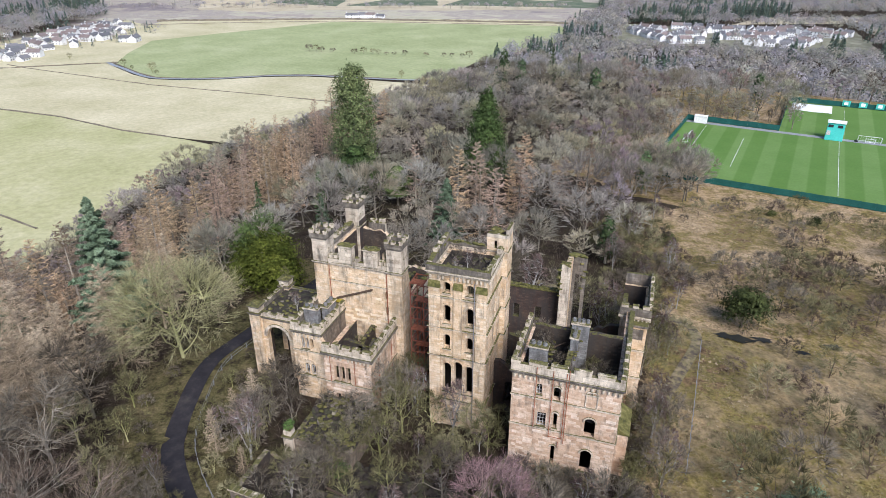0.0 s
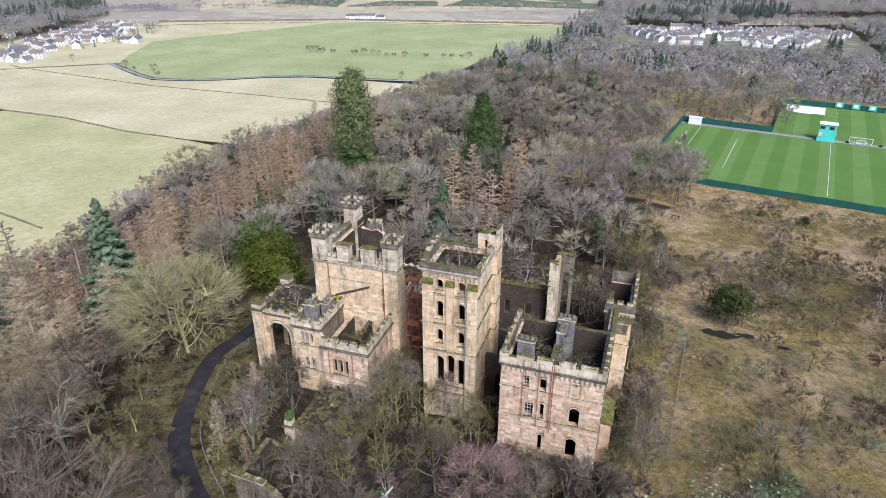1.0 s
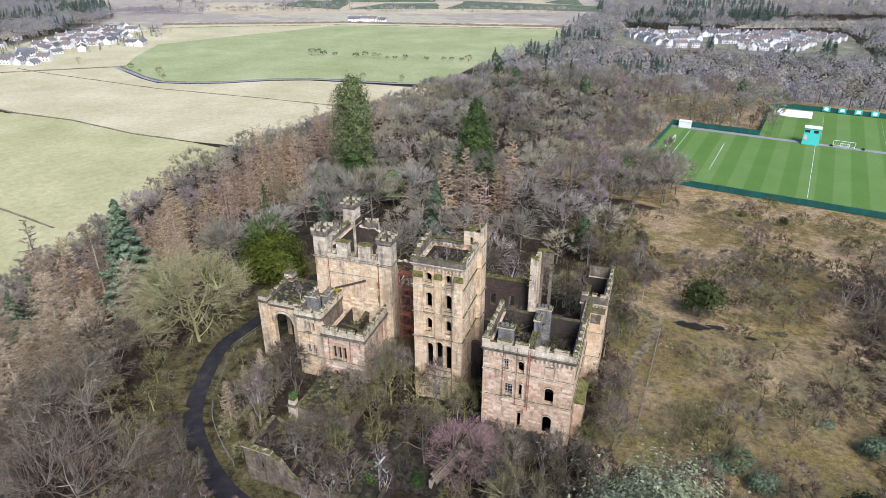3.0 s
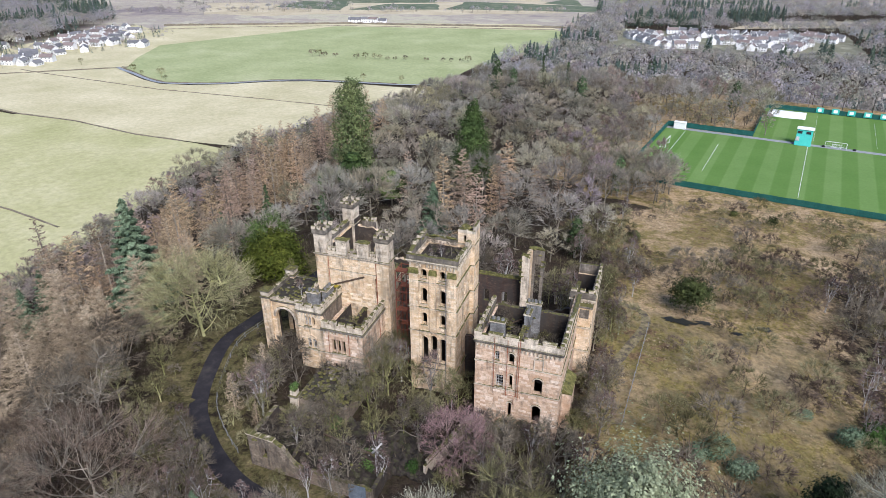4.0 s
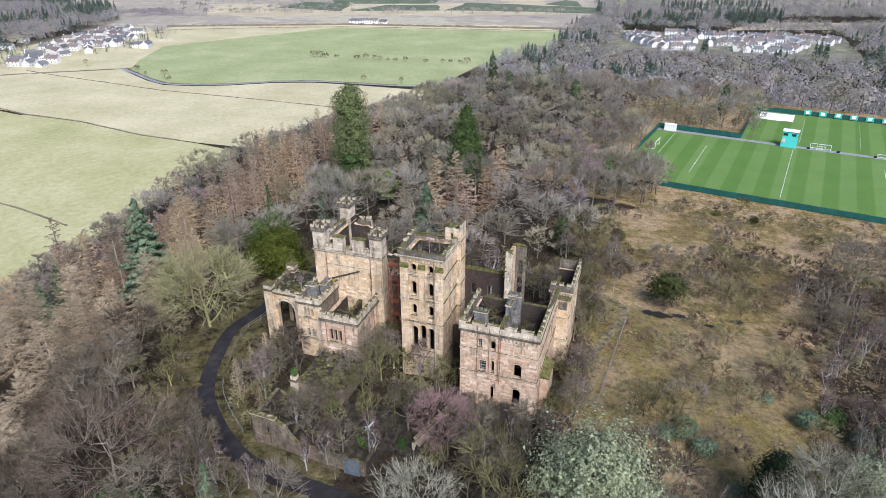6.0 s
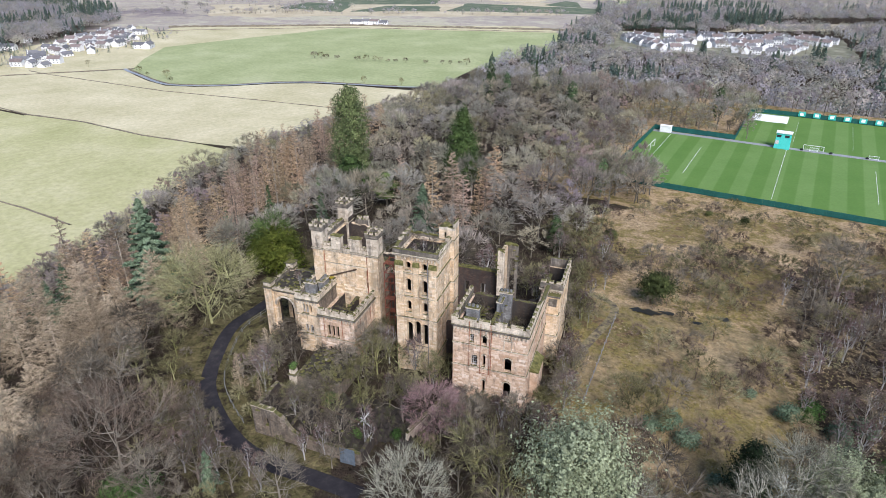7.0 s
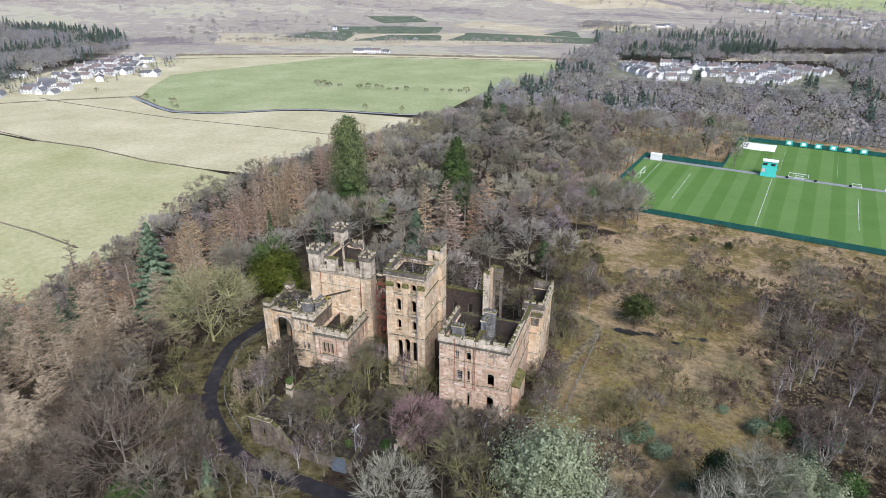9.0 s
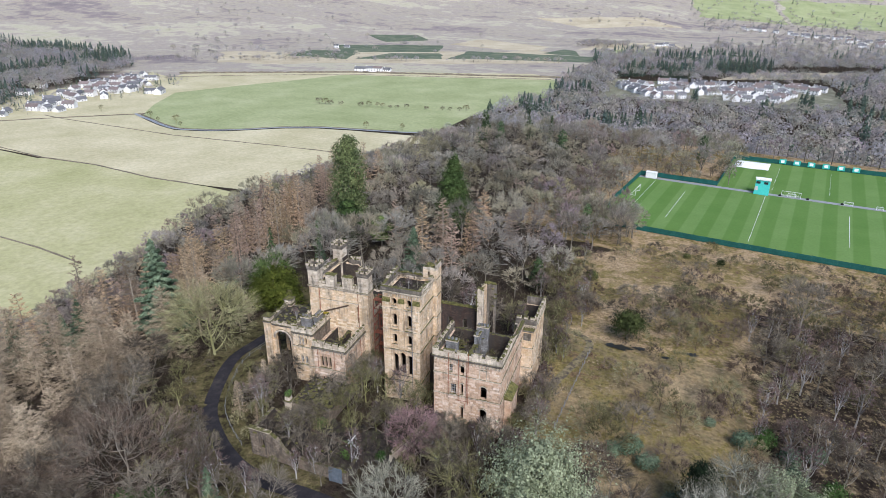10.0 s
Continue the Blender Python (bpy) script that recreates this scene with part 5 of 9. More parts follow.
wall("parapet", porch, (GX0 - 0.1, GY1), (GX0 - 0.1, GY0 + 0.4), GZ + 0.4, GZ + 0.9, 0.45, [], (TRIM, DARK))
merlons(porch, (GX0 + 1.6, GY0 + 0.12), (GX1, GY0 + 0.12), GZ + 0.9, [(0.2, 1.2), (2.4, 3.5), (4.6, 5.7)], 0.45, 0.6, TRIM, 0.5)
merlons(porch, (GX0 + 0.12, GY1 - 0.5), (GX0 + 0.12, GY0 + 1.8), GZ + 0.9, spread(7, 4, 0.9), 0.45, 0.6, TRIM, 0.5)
for y0 in (GY0 - 0.5, GY1 - 1.3):
    boxpart("pier", (GX0 - 0.6, GX0 + 1.2, y0, y0 + 1.8, -1.5, GZ + 0.6), SAND, porch, bevel=0.05)
    ring("cornice", porch, GX0 - 0.6, GX0 + 1.2, y0, y0 + 1.8, GZ + 0.604, GZ + 1.0, 0.18, DARK, 0.88)
    boxpart("pier", (GX0 - 0.55, GX0 + 1.15, y0 + 0.05, y0 + 1.75, GZ + 1.004, GZ + 1.9), TRIM, porch, bevel=0.04)
    boxpart("pier_cap", (GX0 - 0.75, GX0 + 1.35, y0 - 0.15, y0 + 1.95, GZ + 1.904, GZ + 2.15), DARK, porch, bevel=0.05)
    moss(porch, GX0 - 0.3, GX0 + 0.9, y0 + 0.2, y0 + 1.5, GZ + 2.16, 9, 0.35)
boxpart("pier", (GX1 - 1.2, GX1 - 0.02, GY0 - 0.4, GY0 - 0.002, -1.5, GZ - 0.1), SAND, porch, bevel=0.05)

# -- turret block at the back of the east wing
rear = thing("castle_turret", (0, 0, 0), "yellowish sandstone turret block with corbelled crenellated parapet", "ruined castle")
RX0, RX1, RY0, RY1, RZ = 11.5, 15.4, 19.2, 29.6, 14.2
wall("wall", rear, (RX0, RY0), (RX1, RY0), -4, RZ, 0.7, [], (SAND, INNER))
wall("wall", rear, (RX1, RY0 + 0.7), (RX1, RY1 - 0.7), -4, RZ, 0.7, [(3, 4, 9, 12, 1), (6, 7, 9, 12, 1), (3, 4, 3, 6, 1)], (SAND, INNER))
wall("wall", rear, (RX1, RY1), (RX0, RY1), -4, RZ, 0.7, [], (SAND, INNER))
wall("wall", rear, (RX0, RY1 - 0.7), (RX0, RY0 + 0.7), -4, RZ - 0.5, 0.7, [(4, 5.2, 6, 10, 1)], (DARK, INNER), top=lambda u: RZ - 1.5 - 3.5 * sstep(2, 6, u) + 3 * sstep(7.5, 9, u))
corbels(rear, (RX0, RY0), (RX1, RY0), RZ + 0.1, 0.55, TRIM, (0.26, 0.4, 0.55))
corbels(rear, (RX1, RY0), (RX1, RY1), RZ + 0.1, 0.55, TRIM, (0.26, 0.4, 0.55))
boxpart("cornice", (RX0 - 0.3, RX1 + 0.3, RY0 - 0.3, RY0 + 0.4, RZ + 0.1, RZ + 0.5), TRIM, rear)
boxpart("cornice", (RX1 - 0.4, RX1 + 0.3, RY0 + 0.404, RY1 + 0.3, RZ + 0.1, RZ + 0.5), TRIM, rear)
wall("parapet", rear, (RX0 - 0.2, RY0 - 0.2), (RX1 + 0.2, RY0 - 0.2), RZ + 0.5, RZ + 1.75, 0.45, [], (DARK, DARK))
wall("parapet", rear, (RX1 + 0.2, RY0 + 0.26), (RX1 + 0.2, RY1), RZ + 0.5, RZ + 1.9, 0.45, [], (TRIM, DARK))
wall("parapet", rear, (RX1, RY1 + 0.2), (RX0, RY1 + 0.2), RZ, RZ + 1.9, 0.45, [], (DARK, DARK))
merlons(rear, (RX0, RY0), (RX1, RY0), RZ + 1.75, [(0, 0.9), (1.5, 2.3), (2.9, 3.8)], 0.45, 0.6)
merlons(rear, (RX1, RY0 + 0.4), (RX1, RY1), RZ + 1.9, spread(9.9, 6, 0.6), 0.45, 0.7)
moss(rear, RX0, RX1, RY0 - 0.1, RY0 + 0.3, RZ + 1.8, 9, 0.25)
boxpart("pier", (12.95, 15.3, 17.9, RY0 - 0.002, -2, 13.6), SAND, rear, "square buff pier", 0.06)
for z in (4.9, 9.6):
    boxpart("string_course", (12.8, 15.45, 17.75, RY0 - 0.004, z, z + 0.3), TRIM, rear)
boxpart("pier_cap", (12.8, 15.45, 17.75, RY0 - 0.004, 13.604, 14.0), DARK, rear)
boxpart("plinth", (12.6, 15.7, 17.5, RY0, -2, 0.9), PINK, rear)
boxpart("blind_panel", (13.3, 14.9, 17.84, 17.898, 11.6, 13.3), DARK, rear, bevel=0.02)

# -- ruined range between tower and turret block
rng = thing("castle_range", (0, 0, 0), "ruined dark stone range with broken mossy wall heads", "ruined castle")
wall("wall", rng, (2.6, 23.4), (-7.0, 23.4), -1.5, 14.8, 0.8, [(3.0, 4.0, 9, 11.4, 0), (6.4, 7.4, 9, 11.4, 0)], (DARK, REDB), top=lambda u: 14.7 + 0.25 * noise.noise((u, 3, 3)), label="dark reddish rubble wall with blocked windows")
boxpart("coping", (-7.0, 2.4, 22.5, 22.62, 14.4, 14.75), MOSS, rng, "long mossy fallen lintel", 0.05)
moss(rng, -6.8, 2.4, 22.7, 23.3, 14.8, 40, 0.4)
wall("wall", rng, (-4.75, 10.6), (0, 10.6), -1.5, 9.0, 0.8, [(1.6, 3.2, 1.5, 5.5, 1)], (REDB, INNER), top=lambda u: 8.6 - 1.8 * sstep(0.5, 4, u) + 0.5 * noise.noise((u, 4, 4)))
wall("wall", rng, (-4.0, 16.5), (2.5, 16.5), -1.5, 9.8, 0.7, [], (INNER, INNER), top=lambda u: 9.6 - 1.2 * sstep(0.5, 3, u) + 0.5 * noise.noise((u, 6, 4)))
# the tall broken flue wall
wall("chimney_wall", rng, (2.4, 20.6), (3.7, 20.6), -1, 20.7, 0.7, [], (TRIM, DARK), top=lambda u: 20.6 - 0.5 * u, label="tall broken flue wall draped with moss")
wall("chimney_wall", rng, (3.7, 21.3), (3.7, 24.4), -1, 20.6, 0.7, [], (SAND, DARK), top=lambda u: 20.5 + 0.4 * noise.noise((u, 1, 1)))
wall("chimney_wall", rng, (5.7, 24.4), (3.0, 24.4), -1, 20.4, 0.7, [(0.5, 1.6, 6, 17.5, 0)], (DARK, DARK), top=lambda u: 20.3 + 0.3 * noise.noise((u * 2, 1, 1)))
wall("chimney_wall", rng, (2.4, 22.6), (2.4, 20.61), -1, 17, 0.6, [], (DARK, DARK), top=lambda u: 15.0 + 2.6 * u)
moss(rng, 2.2, 2.7, 20.4, 22.4, 16.3, 14, 0.6)
for zz, k in ((19.4, 8), (18.2, 8), (17.2, 9), (15.2, 6)):
    moss(rng, 2.0, 2.5, 20.4, 22.2, zz, k, 0.45)
    moss(rng, 4.6, 5.8, 23.5, 23.9, zz, k // 2, 0.4)
moss(rng, 3.0, 5.6, 23.6, 24.6, 20.5, 20, 0.5)
moss(rng, 2.4, 3.6, 20.4, 21.4, 20.5, 7, 0.35)
wall("wall", rng, (4.4, 18.4), (13.0, 18.4), -1.5, 9, 0.7, [(2, 3.2, 4, 6.4, 1)], (REDB, REDB), top=lambda u: 10.2 - 2.6 * sstep(1, 3, u) + 1.4 * sstep(5, 8, u) + 0.6 * noise.noise((u * 1.2, 2, 9)))
wall("wall", rng, (12.0, 28.4), (6.0, 28.4), -3, 7, 0.7, [], (REDB, REDB), top=lambda u: 7.2 - 1.5 * sstep(1, 5, u) + 0.6 * noise.noise((u * 1.2, 2, 8)))
rubble("floor_debris", rng, -4.5, 12.0, 11, 28, 2.6, 2.2, seed=51, n=40)

# -- red steel frame between keep and tower
frame_t = thing("steel_frame", (-16.6, 12.6, 0), "red oxide steel frame tower of an old lift shaft", "steel frame")
me_post = block_mesh("post", (0.12, 0.12, 19.4), REDSTEEL, 0)
for dx in (-1.0, 1.0):
    for dy in (-1.4, 1.4):
        place("post", me_post, frame_t, dx, dy, -0.4)
mx, my = block_mesh("beam", (1.88, 0.1, 0.14), REDSTEEL, 0), block_mesh("beam", (0.1, 2.68, 0.14), REDSTEEL, 0)
for k in range(10):
    z = 1.2 + k * 1.95
    for dy in (-1.4, 1.4):
        place("beam", mx, frame_t, 0, dy, z)
    for dx in (-1.0, 1.0):
        place("beam", my, frame_t, dx, 0, z)
    if k % 2:
        me = block_mesh("landing", (1.84, 1.1, 0.08), IRON, 0)
        place("landing", me, frame_t, 0, -0.7 if k % 4 == 1 else 0.7, z + 0.09)
    br = place("brace", block_mesh("brace", (0.09, 0.09, 2.6), REDSTEEL, 0), frame_t, -0.85, -1.4, z - 1.9)
    br.rotation_euler = (0, radians(42), 0)
pan = thing("link_wall", (0, 0, 0), "dark stone link wall between keep and tower with empty windows", "wall")
wall("wall", pan, (-19.2, 16.5), (-12.6, 16.5), -1.5, 13.5, 0.8, [(2.6, 3.6, 9.0, 11.4, 1), (2.6, 3.6, 4.0, 6.6, 1)], (DARK, INNER), top=lambda u: 13.2 - 0.8 * sstep(1, 5, u) + 0.4 * noise.noise((u, 9, 9)))
window(pan, (-19.2, 16.5), (-12.6, 16.5), 2.6, 3.6, 9.0, 11.2, (1, 3), 0.1)
for xx in (-18.6, -17.9, -14.4):
    pipe(pan, xx, 16.3, 0, 12.6, 0.09, REDSTEEL)

# fallen masonry, timbers and weeds inside the shells
fallen(east, 0.9, 5.7, 0.9, 10.4, 13.3, 70, 0.5)
fallen(east, 6.7, 12.2, 0.9, 10.4, 9.8, 90, 0.55)
fallen(east, 1.0, 12.0, 12.0, 17.5, 6.2, 90, 0.6)
beam(east, (6.9, 2.0, 11.2), (11.8, 4.6, 10.2))
beam(east, (7.4, 7.6, 10.3), (12.2, 6.2, 11.9))
beam(east, (1.2, 6.0, 14.0), (5.2, 9.2, 14.9), 0.13)
moss(east, 6.8, 12.2, 1.0, 10.2, 10.0, 22, 0.45)
moss(east, 0.9, 12.2, 12.0, 17.6, 6.6, 30, 0.6)
moss(east, 6.3, 7.3, 1.0, 10.4, 15.6, 14, 0.28)
fallen(west, AX0 + 1.0, AX1 - 1.0, AY0 + 1.0, 7.0, 6.8, 80, 0.5)
fallen(west, AX0 + 1.0, -24.2, 7.9, AY1 - 0.3, 5.9, 50, 0.5)
fallen(west, -23.6, AX1 - 1.0, 7.9, AY1 - 0.3, 7.7, 50, 0.5)
moss(west, AX0 + 1.0, AX1 - 1.0, AY0 + 1.0, 7.2, 7.0, 22, 0.4)
moss(west, -23.7, AX1 - 1.0, 7.8, AY1 - 0.3, 7.9, 16, 0.45)
moss(west, -24.1, -23.4, 7.6, 12.0, 9.9, 10, 0.28)
moss(west, AX0 + 1, AX1 - 1, 7.4, 7.9, 8.9, 10, 0.26)
beam(west, (AX0 + 1.0, 6.6, 7.6), (-22.6, 4.2, 7.4))
fallen(west, LX0 + 0.8, LX1 - 0.8, LY0 + 0.8, LY1 - 0.6, LZ - 0.1, 40, 0.4, heap=0.3)
fallen(keep, BX0 + 1.2, BX1 - 1.2, BY0 + 1.2, BY1 - 1.2, 11.8, 160, 0.6, heap=0.8)
moss(keep, BX0 + 1.2, BX1 - 1.2, BY0 + 1.2, BY1 - 1.2, 12.2, 60, 0.6)
fallen(tower, TX0 + 1.0, TX1 - 1.0, TY0 + 1.0, TY1 - 1.0, 23.9, 40, 0.4, heap=0.4)
fallen(porch, GX0 + 0.8, GX1 - 0.6, GY0 + 0.8, GY1 - 0.8, GZ + 0.34, 30, 0.35, heap=0.15)


# ---- trees ----
class Sticks:
    """Collects tapered branches and thin twigs as plain arrays."""

    def __init__(self):
        self.v, self.f = [], []

    def tube(self, pts, radii, sides=4):
        base = None
        for i, (p, r) in enumerate(zip(pts, radii)):
            d = (pts[min(i + 1, len(pts) - 1)] - pts[max(i - 1, 0)]).normalized()
            a = d.orthogonal().normalized()
            b = d.cross(a)
            row = len(self.v)
            for k in range(sides):
                t = 2 * math.pi * k / sides
                self.v.append(p + (a * math.cos(t) + b * math.sin(t)) * r)
            if base is not None:
                for k in range(sides):
                    k2 = (k + 1) % sides
                    self.f.append((base + k, base + k2, row + k2, row + k))
            base = row

    def twig(self, p, d, w):
        """One thin tapering twig: a slim triangle."""
        s = d.cross(Vector((RT.uniform(-1, 1), RT.uniform(-1, 1), RT.uniform(-1, 1))))
        s = s.normalized() * (w / 2) if s.length > 1e-6 else Vector((w / 2, 0, 0))
        i = len(self.v)
        self.v += [p - s, p + s, p + d]
        self.f.append((i, i + 1, i + 2))

    def leaf(self, p, n, s):
        """One small spray of leaves or needles: a triangle that lies across n."""
        a = n.orthogonal().normalized()
        b = n.cross(a).normalized()
        t = RT.uniform(0, 6.28)
        i = len(self.v)
        for k in range(3):
            q = t + k * 2.094
            self.v.append(p + (a * math.cos(q) + b * math.sin(q)) * s * RT.uniform(0.6, 1.2) + n * s * RT.uniform(-0.3, 0.3))
        self.f.append((i, i + 1, i + 2))

    def mesh(self, name, mat):
        return mesh_from(name, [tuple(v) for v in self.v], self.f, mat)

    def arrays(self):
        return np.array([tuple(v) for v in self.v], dtype=np.float32), self.f


RT = random.Random(11)


def rvec(s=1.0):
    return Vector((RT.gauss(0, s), RT.gauss(0, s), RT.gauss(0, s)))


def bare_tree(h, spread, detail=2, upright=0.6, tw=0.036, fork=0.3, shell=0):
    """A leafless broadleaf: (wood, twigs). detail 3 near, 2 middle, 1 far. Limbs rise from the trunk, branches leave the limbs, and each ends in a spray of twigs."""
    wood_, tw_ = Sticks(), Sticks()
    nl = (6, 8, 10, 13)[detail]
    nc = (9, 72, 116, 190)[detail]
    nt = (6, 13, 15, 22)[detail]
    if shell:
        nt = max(4, round(shell / nc))
    r = h * 0.016
    lean = Vector((RT.uniform(-0.05, 0.05), RT.uniform(-0.05, 0.05), 1))
    top = h * RT.uniform(0.6, 0.7)
    trunk = [Vector((0, 0, -0.8))] + [lean * (top * k / 4) + Vector((RT.uniform(-1, 1), RT.uniform(-1, 1), 0)) * 0.022 * h * k / 4 for k in range(0, 5)]
    wood_.tube(trunk, [r * 1.5, r * 1.2, r, r * 0.8, r * 0.5, r * 0.22], (3, 4, 5, 6)[detail])
    knots = [trunk[3], trunk[4]]
    for i in range(nl):
        t = fork + (0.95 - fork) * (i + RT.random() * 0.7) / nl
        k = min(3.999, t * 4)
        p = trunk[1 + int(k)].lerp(trunk[min(5, 2 + int(k))], k - int(k))
        az = i * 2.4 + RT.uniform(-0.5, 0.5)
        out = Vector((math.cos(az), math.sin(az), 0))
        reach = spread * (0.85 - 0.5 * abs(t - 0.45) / 0.55) * RT.uniform(0.75, 1.05)
        rise = (h - p.z) * RT.uniform(0.45, 0.8) * (0.4 + upright * 0.6) + 0.4
        q = [p]
        nseg = (2, 2, 3, 5)[detail]
        for s in range(1, nseg + 1):
            u = s / nseg
            q.append(p + out * reach * (u ** 0.85) + Vector((0, 0, rise * (u ** 1.25))) + rvec(0.022 * h * u))
        wood_.tube(q, [r * 0.56 * (1 - 0.72 * s / nseg) * (1.15 - t * 0.6) for s in range(nseg + 1)], 3 if detail < 3 else 4)
        knots += q[1:] + [q[-2].lerp(q[-1], 0.5)]
    off = RT.uniform(0, 90)
    rz, cz = h * 0.43, h * 0.56
    for _ in range(nc):
        d = rvec().normalized()
        if d.z < -0.3:
            d.z = -d.z
        lump = 1 + 0.3 * noise.noise(d * 1.9 + Vector((off, 0, 0))) + 0.22 * noise.noise(d * 4.6 + Vector((0, off, 0)))
        g = lump * (0.62 + 0.42 * RT.random() ** 0.55)
        if detail == 1:
            g = (0.5 + 0.5 * lump) * (0.82 + 0.2 * RT.random())
        tip = Vector((d.x * spread * 1.1 * g, d.y * spread * 1.1 * g, cz + d.z * rz * min(g, 1.15)))
        a = min((k for k in knots if k.z < tip.z + 0.5), key=lambda k: (k - tip).length_squared, default=knots[0])
        way = tip - a
        m = a + way * 0.5 + Vector((0, 0, -0.06 * way.length * (1 - upright))) + rvec(0.05 * way.length)
        hub = a + way * 0.86
        if detail >= 3:
            wood_.tube([a, m, hub], [r * 0.2, r * 0.13, r * 0.06], 3)
        elif detail == 2:
            wood_.tube([a, hub], [r * 0.17, r * 0.06], 3)
        else:
            tw_.twig(a, m - a, tw * (7.0, 4.2)[detail])
            tw_.twig(m, hub - m, tw * (6.0, 3.2)[detail])
        fan = (way.normalized() * (0.5 if detail == 1 else 1.0) + d * (0.9 if detail == 1 else 0.5) + Vector((0, 0, 0.3 * upright + 0.2))).normalized()
        size = spread * RT.uniform(0.3, 0.44)
        starts = [(a, hub, fan)]
        if detail == 3:                              # the branch forks again before it ends in twigs
            starts = []
            for _ in range(4):
                f2 = (fan + rvec(0.5)).normalized()
                b0 = m.lerp(hub, RT.random())
                b1 = b0 + f2 * size * RT.uniform(0.5, 0.9)
                wood_.tube([b0, b1], [r * 0.075, r * 0.035], 3)
                starts.append((b0, b1, f2))
            size *= 0.72
        for k in range(nt):
            p0, p1, f2 = starts[k % len(starts)]
            u = RT.random()
            c = p0.lerp(p1, 0.35 + 0.65 * u)
            dd = (f2 + rvec(0.36)).normalized() * size * RT.uniform(0.6, 1.1) * (1.3 - 0.6 * u)
            tw_.twig(c, dd, tw * RT.uniform(0.7, 1.25) * (9.0, 3.2, 1.6, 1.1)[detail])
    return wood_, tw_


def larch(h, detail=2, spread=0.2):
    """A bare larch: straight mast, long boughs that sag and turn up at the tip, with short twigs to both sides and fringes that hang."""
    wood_, tw_ = Sticks(), Sticks()
    r = h * 0.009
    wood_.tube([Vector((0, 0, -0.8)), Vector((0, 0, h * 0.4)), Vector((RT.uniform(-0.2, 0.2), RT.uniform(-0.2, 0.2), h))], [r * 1.5, r, r * 0.1], (3, 4, 5, 6)[detail])
    nb = (16, 60, 84, 120)[detail]
    nt = (6, 22, 34, 56)[detail]
    for i in range(nb):
        t = 0.1 + 0.89 * (i + RT.random() * 0.8) / nb
        az = i * 2.4 + RT.uniform(-0.6, 0.6)
        out = Vector((math.cos(az), math.sin(az), 0))
        side = Vector((-out.y, out.x, 0))
        L = h * spread * (1.03 - t) ** 0.7 * RT.uniform(0.6, 1.15) + 0.25
        a = Vector((0, 0, h * t))
        m = a + out * L * 0.55 + Vector((0, 0, (-0.14 + 0.3 * t) * L)) + rvec(0.04 * L)
        b = a + out * L + Vector((0, 0, (-0.02 + 0.42 * t) * L)) + rvec(0.06 * L)
        if detail >= 2:
            wood_.tube([a, m, b], [r * 0.26, r * 0.18, r * 0.05], 3)
        else:
            tw_.twig(a, m - a, 0.16)
            tw_.twig(m, b - m, 0.12)
        for k in range(nt):
            u = ((k + RT.random()) / nt) ** 0.8
            c = a.lerp(m, u * 2) if u < 0.5 else m.lerp(b, u * 2 - 1)
            w = (0.45 + 0.75 * math.sin(math.pi * min(1, u * 0.9 + 0.1))) * L * 0.3 + 0.2
            dd = (out * 0.55 + side * RT.choice((-1, 1)) * RT.uniform(0.1, 0.9) + Vector((0, 0, RT.uniform(-0.75, 0.5)))).normalized() * w * RT.uniform(0.6, 1.2)
            tw_.twig(c, dd, 0.05 * (8.0, 2.9, 1.35, 1.0)[detail])
    return wood_, tw_


def fir(h, w, n, drop=0.25, leaf=0.38, bare=0.06):
    """A conical conifer: whorls of boughs feathered with needle sprays."""
    wood_, lv = Sticks(), Sticks()
    r = h * 0.016
    wood_.tube([Vector((0, 0, -0.8)), Vector((0, 0, h * 0.5)), Vector((0, 0, h * 0.98))], [r * 1.4, r, r * 0.15], 5)
    nb = int(h * 5.2)
    for i in range(nb):
        t = bare + (1 - bare) * (i + RT.random()) / nb
        az = i * 2.4 + RT.uniform(-0.3, 0.3)
        out = Vector((math.cos(az), math.sin(az), 0))
        L = w * (1 - t) ** 0.8 * RT.uniform(0.72, 1.1) + 0.12
        a = Vector((0, 0, h * t))
        b = a + out * L + Vector((0, 0, -drop * L + 0.1 * L * t))
        wood_.tube([a, b], [r * 0.16, r * 0.04], 3)
        side = out.cross(Vector((0, 0, 1)))
        k = max(3, int(n / nb * (0.4 + 1.2 * (1 - t))))
        for _ in range(k):
            u = RT.random() ** 0.6
            c = a.lerp(b, u) + side * RT.uniform(-1, 1) * L * 0.28 * (1.15 - u) + Vector((0, 0, RT.uniform(-0.22, 0.06)))
            lv.leaf(c, (Vector((0, 0, 0.8)) + out * 0.5 + rvec(0.4)).normalized(), leaf * RT.uniform(0.6, 1.2))
    return wood_, lv


